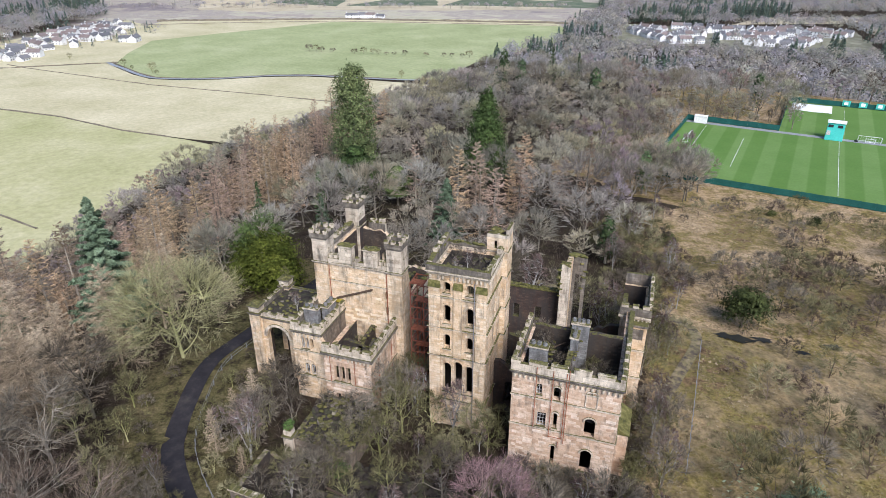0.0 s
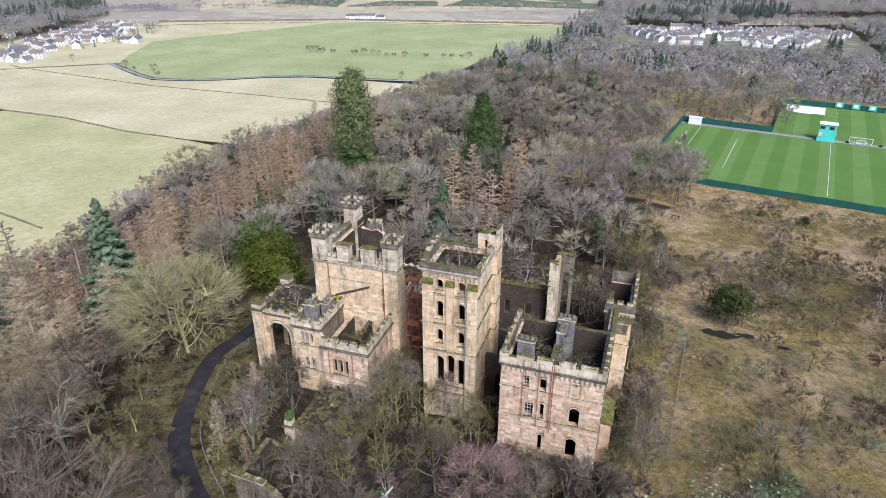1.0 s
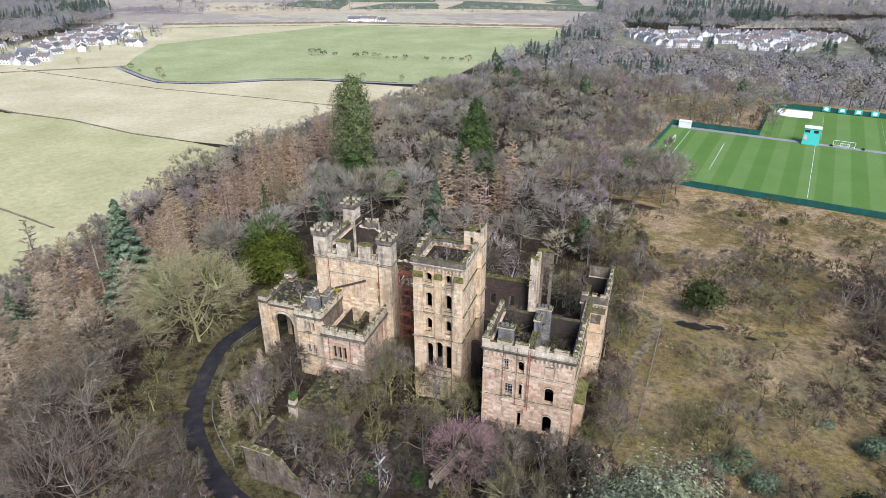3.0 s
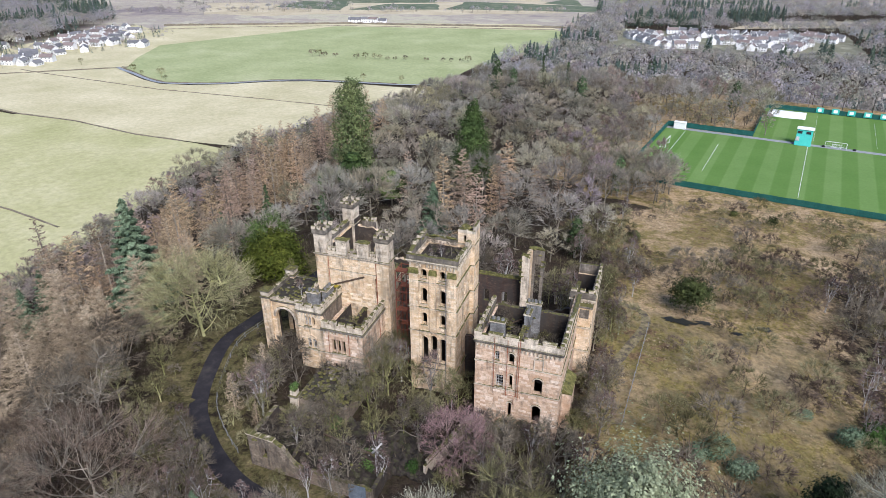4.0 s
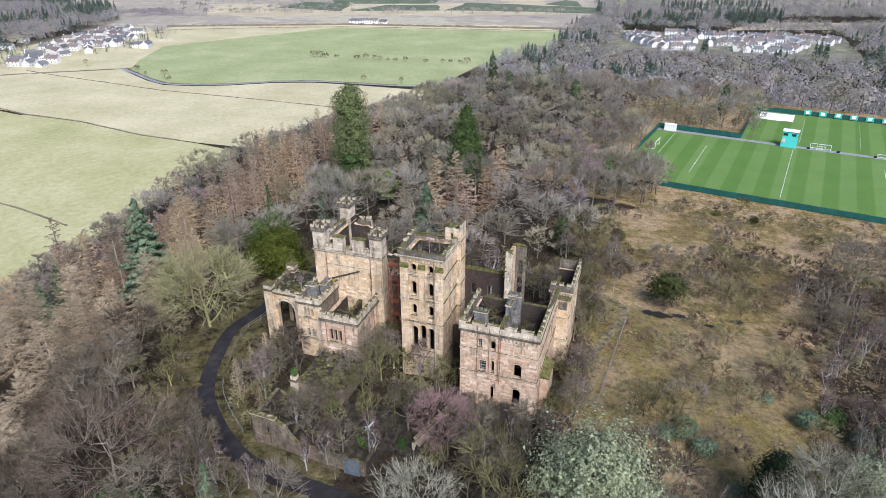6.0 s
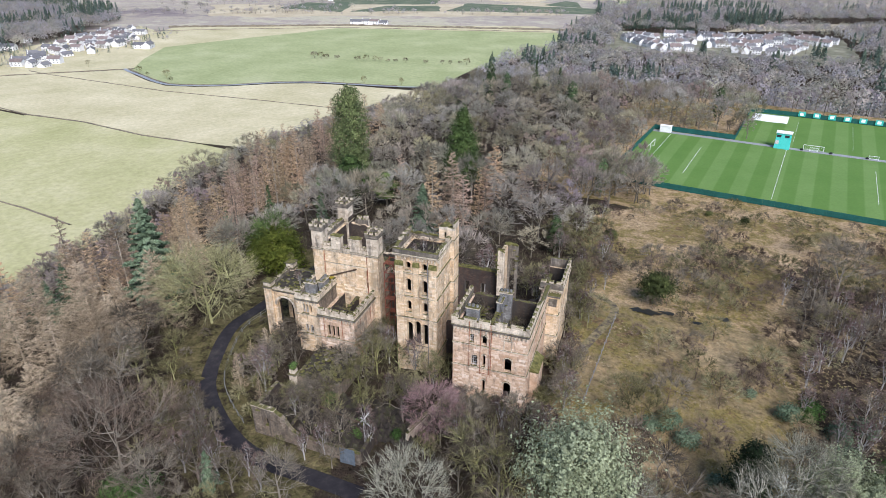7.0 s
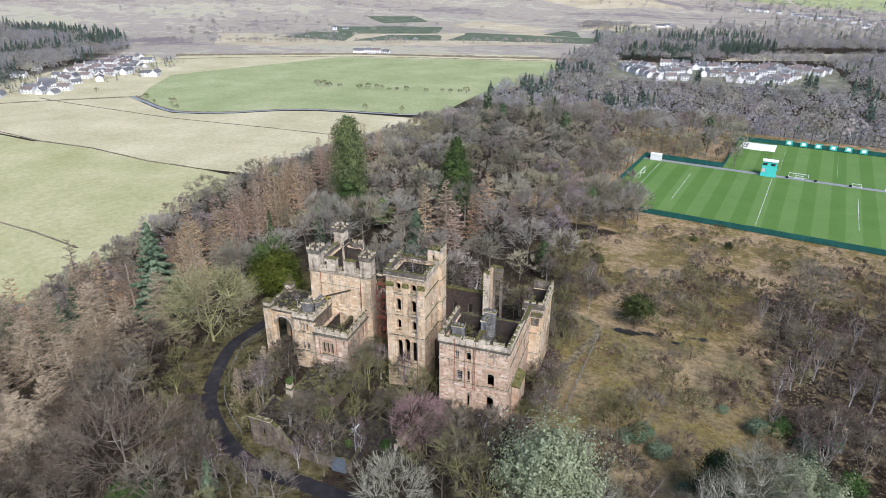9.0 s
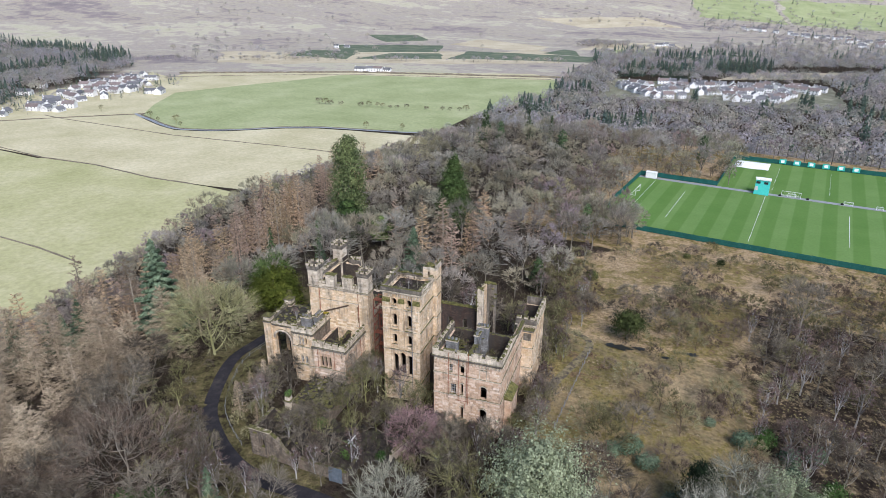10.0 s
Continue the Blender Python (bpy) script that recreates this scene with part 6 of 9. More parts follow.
def leafy(h, blobs, n, leaf, trunk_r=0.02, rough=0.2):
    """An evergreen crown of many small leaf sprays on lumpy masses: blobs are (x, y, z, rx, rz, weight)."""
    wood_, lv = Sticks(), Sticks()
    r = h * trunk_r
    wood_.tube([Vector((0, 0, -0.8)), Vector((0, 0, h * 0.45)), Vector((0, 0, h * 0.85))], [r * 1.3, r, r * 0.2], 6)
    tot = sum(b[5] for b in blobs)
    for x, y, z, rx, rz, wgt in blobs:
        wood_.tube([Vector((0, 0, max(0.3, z * 0.5))), Vector((x * 0.6, y * 0.6, z * 0.85)), Vector((x, y, z))], [r * 0.5, r * 0.3, r * 0.08], 4)
        off = RT.uniform(0, 50)
        for _ in range(int(n * wgt / tot)):
            d = rvec().normalized()
            if d.z < -0.5 and RT.random() < 0.6:
                d.z = -d.z
            lump = 1 + rough * noise.noise(d * 2.6 + Vector((off, 0, 0))) + rough * 0.8 * noise.noise(d * 6.5 + Vector((0, off, 0)))
            s = RT.uniform(0.72, 1.03) * lump
            p = Vector((x + d.x * rx * s, y + d.y * rx * s, z + d.z * rz * s))
            if p.z > 0.1:
                lv.leaf(p, (d + rvec(0.3) + Vector((0, 0, 0.2))).normalized(), leaf * RT.uniform(0.55, 1.25))
    return wood_, lv


def make_tree(name, sticks, bark, leaf, label, category, group="", crown="crown"):
    e = thing(name, (0, 0, 0), label, category, group)
    for nm, s, mt in (("trunk", sticks[0], bark), (crown, sticks[1], leaf)):
        o = new(nm, s.mesh(nm, mt))
        o.parent = e
    return e


class Kind:
    """Some shapes of one sort of tree, copied about with a turn and a size of their own."""

    def __init__(self, protos):
        self.p, self.used = protos, [False] * len(protos)

    def put(self, x, y, s=1.0, z=None, i=None, rz=None):
        i = RT.randrange(len(self.p)) if i is None else i
        zz = height(x, y) if z is None else z
        m = Matrix.Translation((x, y, zz - 0.1)) @ Matrix.Rotation(RT.uniform(0, 6.28) if rz is None else rz, 4, "Z") @ Matrix.Diagonal((s, s, s * RT.uniform(0.94, 1.06), 1))
        if not self.used[i]:
            self.used[i] = True
            self.p[i].matrix_basis = m
            return self.p[i]
        keep_scale = self.p[i].scale.copy()
        self.p[i].scale = (1, 1, 1)
        o = copy_thing(self.p[i], m)
        self.p[i].scale = keep_scale
        return o


G_WOOD = "bare trees round the house"
BARE = Kind([make_tree("tree", bare_tree(h, s * 1.08, 2, u), BARK, TWIG, "bare grey-brown broadleaf tree in winter", "tree", G_WOOD) for h, s, u in ((15, 4.8, 0.6), (14, 4.2, 0.8), (16, 5.4, 0.5), (13, 3.8, 0.9))])
OLIVE = Kind([make_tree("tree", bare_tree(h, s, 2, u, 0.034, 0.2), BARKG, TWIGO, "bare tree with olive mossy twigs", "tree", G_WOOD) for h, s, u in ((12, 3.9, 0.5), (10, 3.3, 0.7))])
BIRCH = Kind([make_tree("birch_tree", bare_tree(h, s, 2, u, 0.032, 0.2), BARKW, TWIGP, "bare birch with pale bark and purple twigs", "birch tree", G_WOOD) for h, s, u in ((14, 2.6, 0.9), (12, 2.9, 0.8))])
BIGLARCH = Kind([make_tree("larch_tree", larch(h, 3, s), BARKT, TWIGL, "broad leafless larch with drooping tan boughs", "larch tree", G_WOOD) for h, s in ((18, 0.35), (16, 0.37), (17, 0.33))])
LARCH = Kind([make_tree("larch_tree", larch(h, 2, s), BARKT, TWIGL, "leafless larch with pinkish brown twigs", "larch tree", G_WOOD) for h, s in ((20, 0.22), (18, 0.26), (21, 0.2))])
GREY = Kind([make_tree("tree", bare_tree(h, s, 3, 0.45, 0.05, 0.2, 2100), BARKL, TWIGG, "bare broad tree crusted with pale grey lichen", "tree", G_WOOD) for h, s in ((14, 5.0), (15, 5.6))])
SHRUB = Kind([make_tree("shrub", bare_tree(h, s, 1, 0.8, 0.015, 0.02, 1150), TWIGB, m, "bare brown moorland shrub", "shrub", "shrubs on the moor") for h, s, m in ((4.5, 2.8, TWIG), (5.5, 3.0, TWIGO), (3.6, 2.6, TWIGB))])
FIR = Kind([make_tree("fir_tree", fir(h, w, n, d, 0.42), BARK, LFIR, "blue-green fir with layered boughs", "fir tree") for h, w, n, d in ((25, 8.4, 26000, 0.02), (22, 6.6, 15000, 0.05))])
YOUNGFIR = Kind([make_tree("fir_tree", fir(13, 3.8, 3600, 0.3), BARK, LFIR, "young blue-green fir among bare trees", "fir tree")])
CYPRESS = Kind([make_tree("cypress_tree", leafy(35, [(0, 0, 9, 6.2, 8, 3), (0.5, 0, 16, 6.2, 8, 3), (-0.6, 0.3, 23, 5.6, 7.5, 2.6), (0.9, 0.4, 28, 4.4, 5, 1.4), (-0.4, 0, 31, 3.2, 4, 1.0)], 19000, 0.34, 0.02, 0.5), BARK, LCYP, "very tall olive-green cypress in a broad column", "cypress tree")])
CEDAR = Kind([make_tree("conifer_tree", leafy(28, [(0, 0, 9, 6.4, 7, 3), (0.8, 0, 14, 5.6, 7, 3), (-0.5, 0.3, 19, 4.4, 6.5, 2.0), (1.4, 0.5, 20, 2.6, 4, 0.8), (0.1, 0, 24.5, 2.0, 4, 1)], 14000, 0.34, 0.02, 0.45), BARK, LCED, "tall bright green conifer", "conifer tree")])
FLATCEDAR = Kind([make_tree("cedar_tree", leafy(17, [(0, 0, 6, 5, 1.3, 2), (-2.8, 1, 9, 4.6, 1.2, 2), (2.4, -1, 11, 4.4, 1.2, 2), (-0.6, 0.4, 13.6, 4.0, 1.2, 1.6), (0.5, 0, 16, 2.4, 1.0, 1)], 5200, 0.42, 0.02, 0.4), BARK, LCED, "spreading cedar with level green tiers", "cedar tree")])
YEW = Kind([make_tree("yew_tree", leafy(13, [(0, 0, 5, 6.2, 5.0, 3), (-3.6, 1, 4.6, 4.6, 4.6, 2), (4.0, -0.8, 4.4, 4.6, 4.2, 2), (0.8, 1, 9, 4.2, 3.6, 1.8), (3, 2.4, 7.2, 3.4, 3.6, 1)], 22000, 0.27, 0.03, 0.75), BARK, LYEW, "dense rounded yellow-green yew", "yew tree")])
HOLM = Kind([make_tree("evergreen_oak", leafy(h, b, 26000, 0.19, 0.02, 0.95), BARK, LHOLM, "broad evergreen oak with grey-green leaves", "evergreen tree") for h, b in (
    (20, [(0, 0, 11, 5.6, 8, 3), (-3.6, 1, 9, 4.2, 6, 2), (3.6, -1, 9.5, 4.4, 6.5, 2), (0.4, 0.6, 16, 3.8, 4.4, 1.6)]), (15, [(0, 0, 8, 4.6, 6, 3), (2.8, 1, 7.5, 3.4, 5, 2), (-2.6, -0.6, 7, 3.4, 5, 2)]))])
DARKYEW = Kind([make_tree("yew_tree", leafy(18, [(0, 0, 9, 4.2, 8, 3), (3.8, 0.5, 8, 3.6, 7, 2), (-3.4, 0, 7.5, 3.4, 6.6, 2), (0.6, 0, 15.5, 2.4, 3, 1)], 12000, 0.26, 0.02, 0.45), BARK, LDARK, "very dark dense yew", "yew tree")])
PINE = Kind([make_tree("pine_tree", leafy(8.6, [(0, 0, 4.2, 3.6, 3.0, 2), (1.8, 0.6, 5.4, 2.6, 2.2, 1.4), (-1.7, 0.4, 3.6, 2.6, 2.4, 1.2), (0.2, -0.4, 7.0, 2.2, 1.6, 1)], 7000, 0.24, 0.03, 1.0), BARK, LPINE, "dark bushy pine alone on the moor", "pine tree")])
HOLLY = Kind([make_tree("holly_bush", leafy(3.4, [(0, 0, 1.5, 1.7, 1.5, 2), (0.9, 0.3, 1.3, 1.1, 1.2, 1), (-0.8, 0.2, 1.4, 1.1, 1.3, 1)], 1900, 0.15, 0.02, 0.4), BARK, m, l, "bush") for m, l in ((LIVY, "bright green laurel bush"), (LFIR, "dark green holly bush"), (LPINE, "dark olive evergreen bush"))])

# trees that can be told apart
LIME = make_tree("lime_tree", bare_tree(16.5, 9.2, 3, 0.35, 0.04, 0.08, 8600), BARKG, TWIGLM, "broad bare lime tree with mossy green limbs beside the drive", "lime tree")
LIME.location = (-58, 8, height(-58, 8))
FIR.put(-77.0, 13.5, 1.0, None, 0)
FIR.put(-28.0, 60.0, 0.82, None, 1)
FIR.put(-104, -6, 0.62, None, 1)
FIR.put(-104, 12, 0.66, None, 1)
FIR.put(-99, 3, 0.5, None, 1)
SPREADING = Kind([make_tree("tree", bare_tree(11, 8.0, 3, 0.2, 0.034, 0.1, 5600), BARK, TWIGB, "broad low bare tree with reddish brown twigs", "tree", G_WOOD)])
for x, y, s in ((-43.5, -33.5, 1.2), (-56, -30, 0.9), (-52, -47, 0.95)):
    SPREADING.put(x, y, s)
for x, y, s in ((-118, 4, 1.0), (-126, 18, 0.9), (-28.5, -31.5, 0.55), (-92, 60, 0.9), (-60, 62, 0.8)):
    YOUNGFIR.put(x, y, s)
CYPRESS.put(-69.7, 102, 1.04)
CEDAR.put(-32, 108.4, 1.03)
FLATCEDAR.put(-61.5, 84, 1.0)
FLATCEDAR.put(-52, 90, 0.7)
YEW.put(-57.5, 33, 0.96, None, 0, 0.2)
BACKYEW = Kind([make_tree("yew_tree", leafy(14, [(0, 0, 6, 5.0, 6.0, 3), (-3.0, 1, 6.5, 3.8, 5.6, 2), (2.6, 1.4, 7, 3.6, 5.4, 2)], 15000, 0.24, 0.03, 0.6), BARK, LCED, "tall dark green yew with upright shoots", "yew tree")])
BACKYEW.put(-64, 40, 1.0)
HOLM.put(25.6, -23.5, 1.1, None, 0)
HOLM.put(61, -7, 0.95, None, 1)
DARKYEW.put(48.5, -7.5, 0.78)
PINE.put(33.2, 51.5, 1.0)
for x, y, s, i in ((-20.5, -8.6, 0.8, 0), (-11.5, -14.2, 1.0, 0), (-5.6, -13.0, 0.6, 0), (-36, -36.5, 1.5, 0), (-40, -38, 1.3, 0), (-33, -39, 1.2, 0), (52, 22, 0.7, 1), (45, -6, 1.2, 1), (66, 10, 1.4, 1), (71, 20, 1.2, 1), (37, 6, 1.3, 1), (40.5, 3, 1.2, 1), (34, 4, 1.0, 1), (72, 8, 1.6, 0), (76, 2, 1.8, 0), (62, 20, 1.4, 0), (58, 18, 1.2, 1), (66, 16, 1.3, 1), (70, -6, 1.7, 0), (74, -12, 1.8, 0), (66, -14, 1.5, 1), (60, 128, 0.9, 2), (49, 131, 0.7, 2), (19.6, 91, 1.2, 2), (10, 92, 1.3, 2)):
    HOLLY.put(x, y, s, None, i)
GREY.put(4, -31.3, 0.95)
GREY.put(31.5, -25.5, 0.95)
GREY.put(35, -30, 1.1)
GREY.put(54, -11, 0.98)
GREY.put(49, -16, 0.9)
GREY.put(-4, -38, 0.7)
PURPLE = Kind([make_tree("birch_tree", bare_tree(14, 4.2, 3, 0.75, 0.03, 0.2, 4600), TWIGP, TWIGV, "bare birch with a full crown of purple twigs", "birch tree", G_WOOD)])
PURPLE.put(1.2, -13.5, 1.0)
BIRCH.put(5, -13, 0.8)
OLIVE.put(9.5, -18.5, 1.1)
OLIVE.put(15, -24, 1.15)
OLIVE.put(20, -15, 0.9)
for x, y, s in ((-16, -5, 0.95), (-15.5, 1.5, 0.75), (-8, -4, 0.62), (-3, 1, 0.7), (-2.4, 5, 0.6), (-24.5, -13, 0.6), (-16, 7, 0.8)):
    OLIVE.put(x, y, s * 0.95)
for x, y, s in ((-22, -15, 0.55), (-16, -17.5, 0.5), (-31, -2, 0.5), (-34, -6, 0.62), (-36, -9, 0.5), (-32.5, 0.5, 0.6), (-38, 4, 0.45), (-35, 3, 0.5)):
    BARE.put(x, y, s)
for x, y, s in ((-36.5, -4, 0.55), (-33, -9.5, 0.7), (-15, -20.2, 0.55), (-8.6, -17, 0.5), (18, 12, 0.6), (19.5, 4, 0.7)):
    BIRCH.put(x, y, s)
BARE.put(75.5, 73, 1.2, None, 2)


# ---- woods ----
def on_pitch(x, y, m=0.0):
    u, v = pitch_uv(x, y)
    return -12 - m < u < 180 + m and (-72 if u > 34 else -4) - m < v < 76 + m


def wood_at(x, y):
    """How thickly trees stand at a place, nought to one."""
    if x < field_edge(y) + 0.5 and y < 860:
        return 0.0
    if on_pitch(x, y, 1.5):
        return 0.0
    if -46 < x < 17.5 and -9 < y < 36:
        return 0.0
    if -31 < x < 4 and -23 < y < 4:
        return 0.0
    if line_dist(x, y, ROAD) < 5.5 or line_dist(x, y, TRACK) < 4.5:
        return 0.0
    if x > moor_edge(y) and -6 < y < 172:
        return 0.0
    if x > 17 and -22 < y <= -6:
        return 0.35
    return 1.0


def in_view(x, y, margin=0.0):
    """Within the wedge that the camera's flight ever sees, seen from behind its far end."""
    dx, dy = x - 45, y + 125
    a = math.degrees(math.atan2(-dx, dy))
    return -24 - margin < a < 60 + margin and dy > 20


def scatter(x0, x1, y0, y1, gap, rnd):
    cells = {}
    out = []
    for _ in range(int((x1 - x0) * (y1 - y0) / gap ** 2 * 3.2)):
        x, y = rnd.uniform(x0, x1), rnd.uniform(y0, y1)
        i, j = int(x // gap), int(y // gap)
        if any((x - a) ** 2 + (y - b) ** 2 < gap * gap for di in (-1, 0, 1) for dj in (-1, 0, 1) for a, b in cells.get((i + di, j + dj), ())):
            continue
        cells.setdefault((i, j), []).append((x, y))
        out.append((x, y))
    return out


RW = random.Random(23)
FIXED = [(-43.5, -33.5, 8.5), (1.2, -13.5, 3), (-58, 8, 9), (-77, 13.5, 9), (-59, 34, 9), (-69, 40, 7), (27, -23.5, 7), (61, -7, 6), (33, -29, 6), (48.5, -8, 5), (4, -31, 6), (54, -11, 6), (49, -16, 5)]


def sort_of(x, y):
    """Which sort of tree grows where: larches on the west flank, birch and purple scrub by the moor."""
    n1 = noise.noise((x * 0.022, y * 0.022, 4))
    r = RW.random()
    if line_dist(x, y, ROAD) < 13 and y < 8:
        return "olive" if r < 0.75 else "birch"
    west_flank = (x < -58 and y < 30) or (-150 < x < -74 - 0.08 * y and 20 < y < 185)
    if x < -114 and y < 40 or x < -150 and y < 190:
        return "birch" if r < 0.5 else "bare"
    if west_flank and r < (0.95 if y > 40 else 0.93):
        return "larch"
    if 60 < y < 130 and -48 < x < 0 and r < 0.3:
        return "larch"
    if x > -25 and y > 20 and r < 0.22 + 0.3 * n1:
        return "birch"
    if y > 60 and r > 0.985:
        return "fir"
    return "olive" if n1 > 0.12 and r < 0.6 else "bare"


big = []
for x, y in scatter(-125, 85, -68, 62, 5.3, RW):
    if RW.random() > wood_at(x, y) or not in_view(x, y, 4) or any(math.hypot(x - a, y - b) < c for a, b, c in FIXED):
        continue
    dist = math.hypot(x - 25, y + 80)
    if dist > (140 if x < -50 else 128):
        continue
    k = sort_of(x, y)
    low = 0.62 if line_dist(x, y, ROAD) < 11 else 1.0
    if y < -25 and x > -40:
        low *= 0.75
    if k == "larch" and y < 14:
        big.append((x, y))
        continue
    kind = {"larch": LARCH, "birch": BIRCH, "olive": OLIVE}.get(k, BARE)
    kind.put(x, y, RW.uniform(0.7, 1.05) * low * (0.85 if kind is LARCH else 1) * (0.62 if x < -112 else 1))


kept = []
for x, y in big:                                     # the broad larches stand well apart
    if all(math.hypot(x - a, y - b) > 6.4 for a, b in kept):
        kept.append((x, y))
        BIGLARCH.put(x, y, RW.uniform(0.8, 1.08))


def stock(detail, sorts):
    """Simple shapes for the far woods, as arrays: {sort: [(verts, faces, slots)]}."""
    out = {}
    for name, makers in sorts.items():
        out[name] = []
        for fn in makers:
            a, b = fn()
            va, fa = a.arrays()
            vb, fb = b.arrays()
            off = len(va)
            out[name].append((np.concatenate([va, vb]), fa + [tuple(i + off for i in f) for f in fb], [0] * len(fa) + [1] * len(fb)))
    return out


WOODMATS = {"bare": (BARK, tw("wood_twigs_grey", (0.211, 0.188, 0.148), (0.335, 0.301, 0.241), (0.480, 0.438, 0.358), 0, 0.35, 0.4)), "olive": (BARK, tw("wood_twigs_olive", (0.224, 0.207, 0.136), (0.352, 0.329, 0.221), (0.499, 0.470, 0.335), 0, 0.35, 0.4)),
            "birch": (BARK, tw("wood_twigs_purple", (0.219, 0.170, 0.156), (0.331, 0.263, 0.241), (0.463, 0.375, 0.341), 0, 0.35, 0.4)), "larch": (BARK, tw("wood_twigs_larch", (0.288, 0.204, 0.142), (0.432, 0.318, 0.224), (0.588, 0.444, 0.324), 0, 0.5, 0.4)),
            "fir": (BARK, tw("wood_needles", (0.036, 0.060, 0.026), (0.070, 0.106, 0.043), (0.120, 0.162, 0.067), 0, 0.4))}
# far woods: distance haze is put into paler, greyer twig and needle colours
HAZEMATS = {"bare": (BARK, tw("hazed_twigs_grey", (0.304, 0.280, 0.262), (0.393, 0.366, 0.341), (0.483, 0.451, 0.420), 0, 0.12, 0.5)), "olive": (BARK, tw("hazed_twigs_olive", (0.317, 0.304, 0.262), (0.414, 0.395, 0.342), (0.511, 0.490, 0.428), 0, 0.12, 0.5)),
           "birch": (BARK, tw("hazed_twigs_purple", (0.313, 0.270, 0.259), (0.406, 0.356, 0.341), (0.492, 0.441, 0.421), 0, 0.12, 0.5)), "larch": WOODMATS["larch"],
           "fir": (BARK, tw("hazed_needles", (0.069, 0.100, 0.080), (0.106, 0.144, 0.115), (0.156, 0.194, 0.152), 0, 0.25, 0.4))}


def woods(name, spots, shapes, label):
    """Joins many simple trees into one mesh for each sort."""
    by = {}
    for x, y, s, k in spots:
        by.setdefault(k, []).append((x, y, s))
    for k, lst in by.items():
        V, F, M, T, off = [], [], [], [], 0
        for x, y, s in lst:
            v, f, m = shapes[k][RW.randrange(len(shapes[k]))]
            a = RW.uniform(0, 6.28)
            c, sn = math.cos(a) * s, math.sin(a) * s
            w = np.empty_like(v)
            w[:, 0] = v[:, 0] * c - v[:, 1] * sn + x
            w[:, 1] = v[:, 0] * sn + v[:, 1] * c + y
            w[:, 2] = v[:, 2] * s * RW.uniform(0.88, 1.12) + height(x, y)
            V.append(w)
            g = RW.uniform(0.66, 1.4) if name == "woodland" else RW.uniform(0.8, 1.25)
            T.append(np.tile(np.array((g * RW.uniform(0.95, 1.06), g, g * RW.uniform(0.82, 1.1), 1), dtype=np.float32), (len(v), 1)))
            F += [tuple(i + off for i in q) for q in f]
            M += m
            off += len(v)
        me = bpy.data.meshes.new(name)
        me.from_pydata(np.concatenate(V).tolist(), [], F)
        for mt in (WOODMATS if name == "woodland" else HAZEMATS)[k]:
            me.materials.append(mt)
        me.polygons.foreach_set("material_index", M)
        me.color_attributes.new("tone", "FLOAT_COLOR", "POINT").data.foreach_set("color", np.concatenate(T).ravel())
        tagged(new(name, me), label.format({"bare": "grey-brown", "olive": "olive", "birch": "purple-tinged", "larch": "pinkish larch", "fir": "dark green conifer"}[k]), "woodland", kind="stuff")


def dome_tree(h, w, n):
    """A far-off bare crown: a short stem and a lumpy dome of twig sprays with a fringe of upswept shoots."""
    wood_, tw_ = Sticks(), Sticks()
    wood_.tube([Vector((0, 0, -0.5)), Vector((0, 0, h * 0.55))], [0.22, 0.1], 3)
    off = RT.uniform(0, 60)
    for k in range(n):
        d = rvec().normalized()
        if d.z < -0.1:
            d.z = -d.z
        g = (0.84 + 0.16 * RT.random()) * (1 + 0.3 * noise.noise(d * 2 + Vector((off, 0, 0))))
        tip = Vector((d.x * w * g, d.y * w * g, h * 0.5 + d.z * h * 0.44 * g))
        if k % 4:
            tw_.leaf(tip, (d + Vector((0, 0, 0.25)) + rvec(0.22)).normalized(), RT.uniform(0.7, 1.05))
        else:
            dd = (d * 0.5 + Vector((0, 0, 0.9)) + rvec(0.2)).normalized() * w * RT.uniform(0.2, 0.34)
            tw_.twig(tip, dd, RT.uniform(0.3, 0.55))
    return wood_, tw_


def cone_tree(h, w, n):
    """A far-off conifer: a cone of needle sprays."""
    wood_, lv = Sticks(), Sticks()
    wood_.tube([Vector((0, 0, -0.5)), Vector((0, 0, h * 0.9))], [0.2, 0.05], 3)
    for _ in range(n):
        t, a = RT.random() ** 1.3, RT.uniform(0, 6.28)
        r = w * (1.02 - t) * RT.uniform(0.6, 1.05)
        lv.leaf(Vector((math.cos(a) * r, math.sin(a) * r, h * (0.08 + 0.92 * t))), Vector((math.cos(a), math.sin(a), 0.6)).normalized(), RT.uniform(0.7, 1.25))
    return wood_, lv


FAR_SHAPES = {"bare": [lambda: dome_tree(14, 5.6, 100), lambda: dome_tree(13, 5.0, 92), lambda: dome_tree(15, 6.0, 108)], "olive": [lambda: dome_tree(12, 5.4, 100)],
              "birch": [lambda: dome_tree(14, 4.2, 80), lambda: dome_tree(13, 4.6, 80)], "larch": [lambda: larch(19, 0)], "fir": [lambda: cone_tree(16, 3.4, 80), lambda: cone_tree(18, 4.0, 90)]}


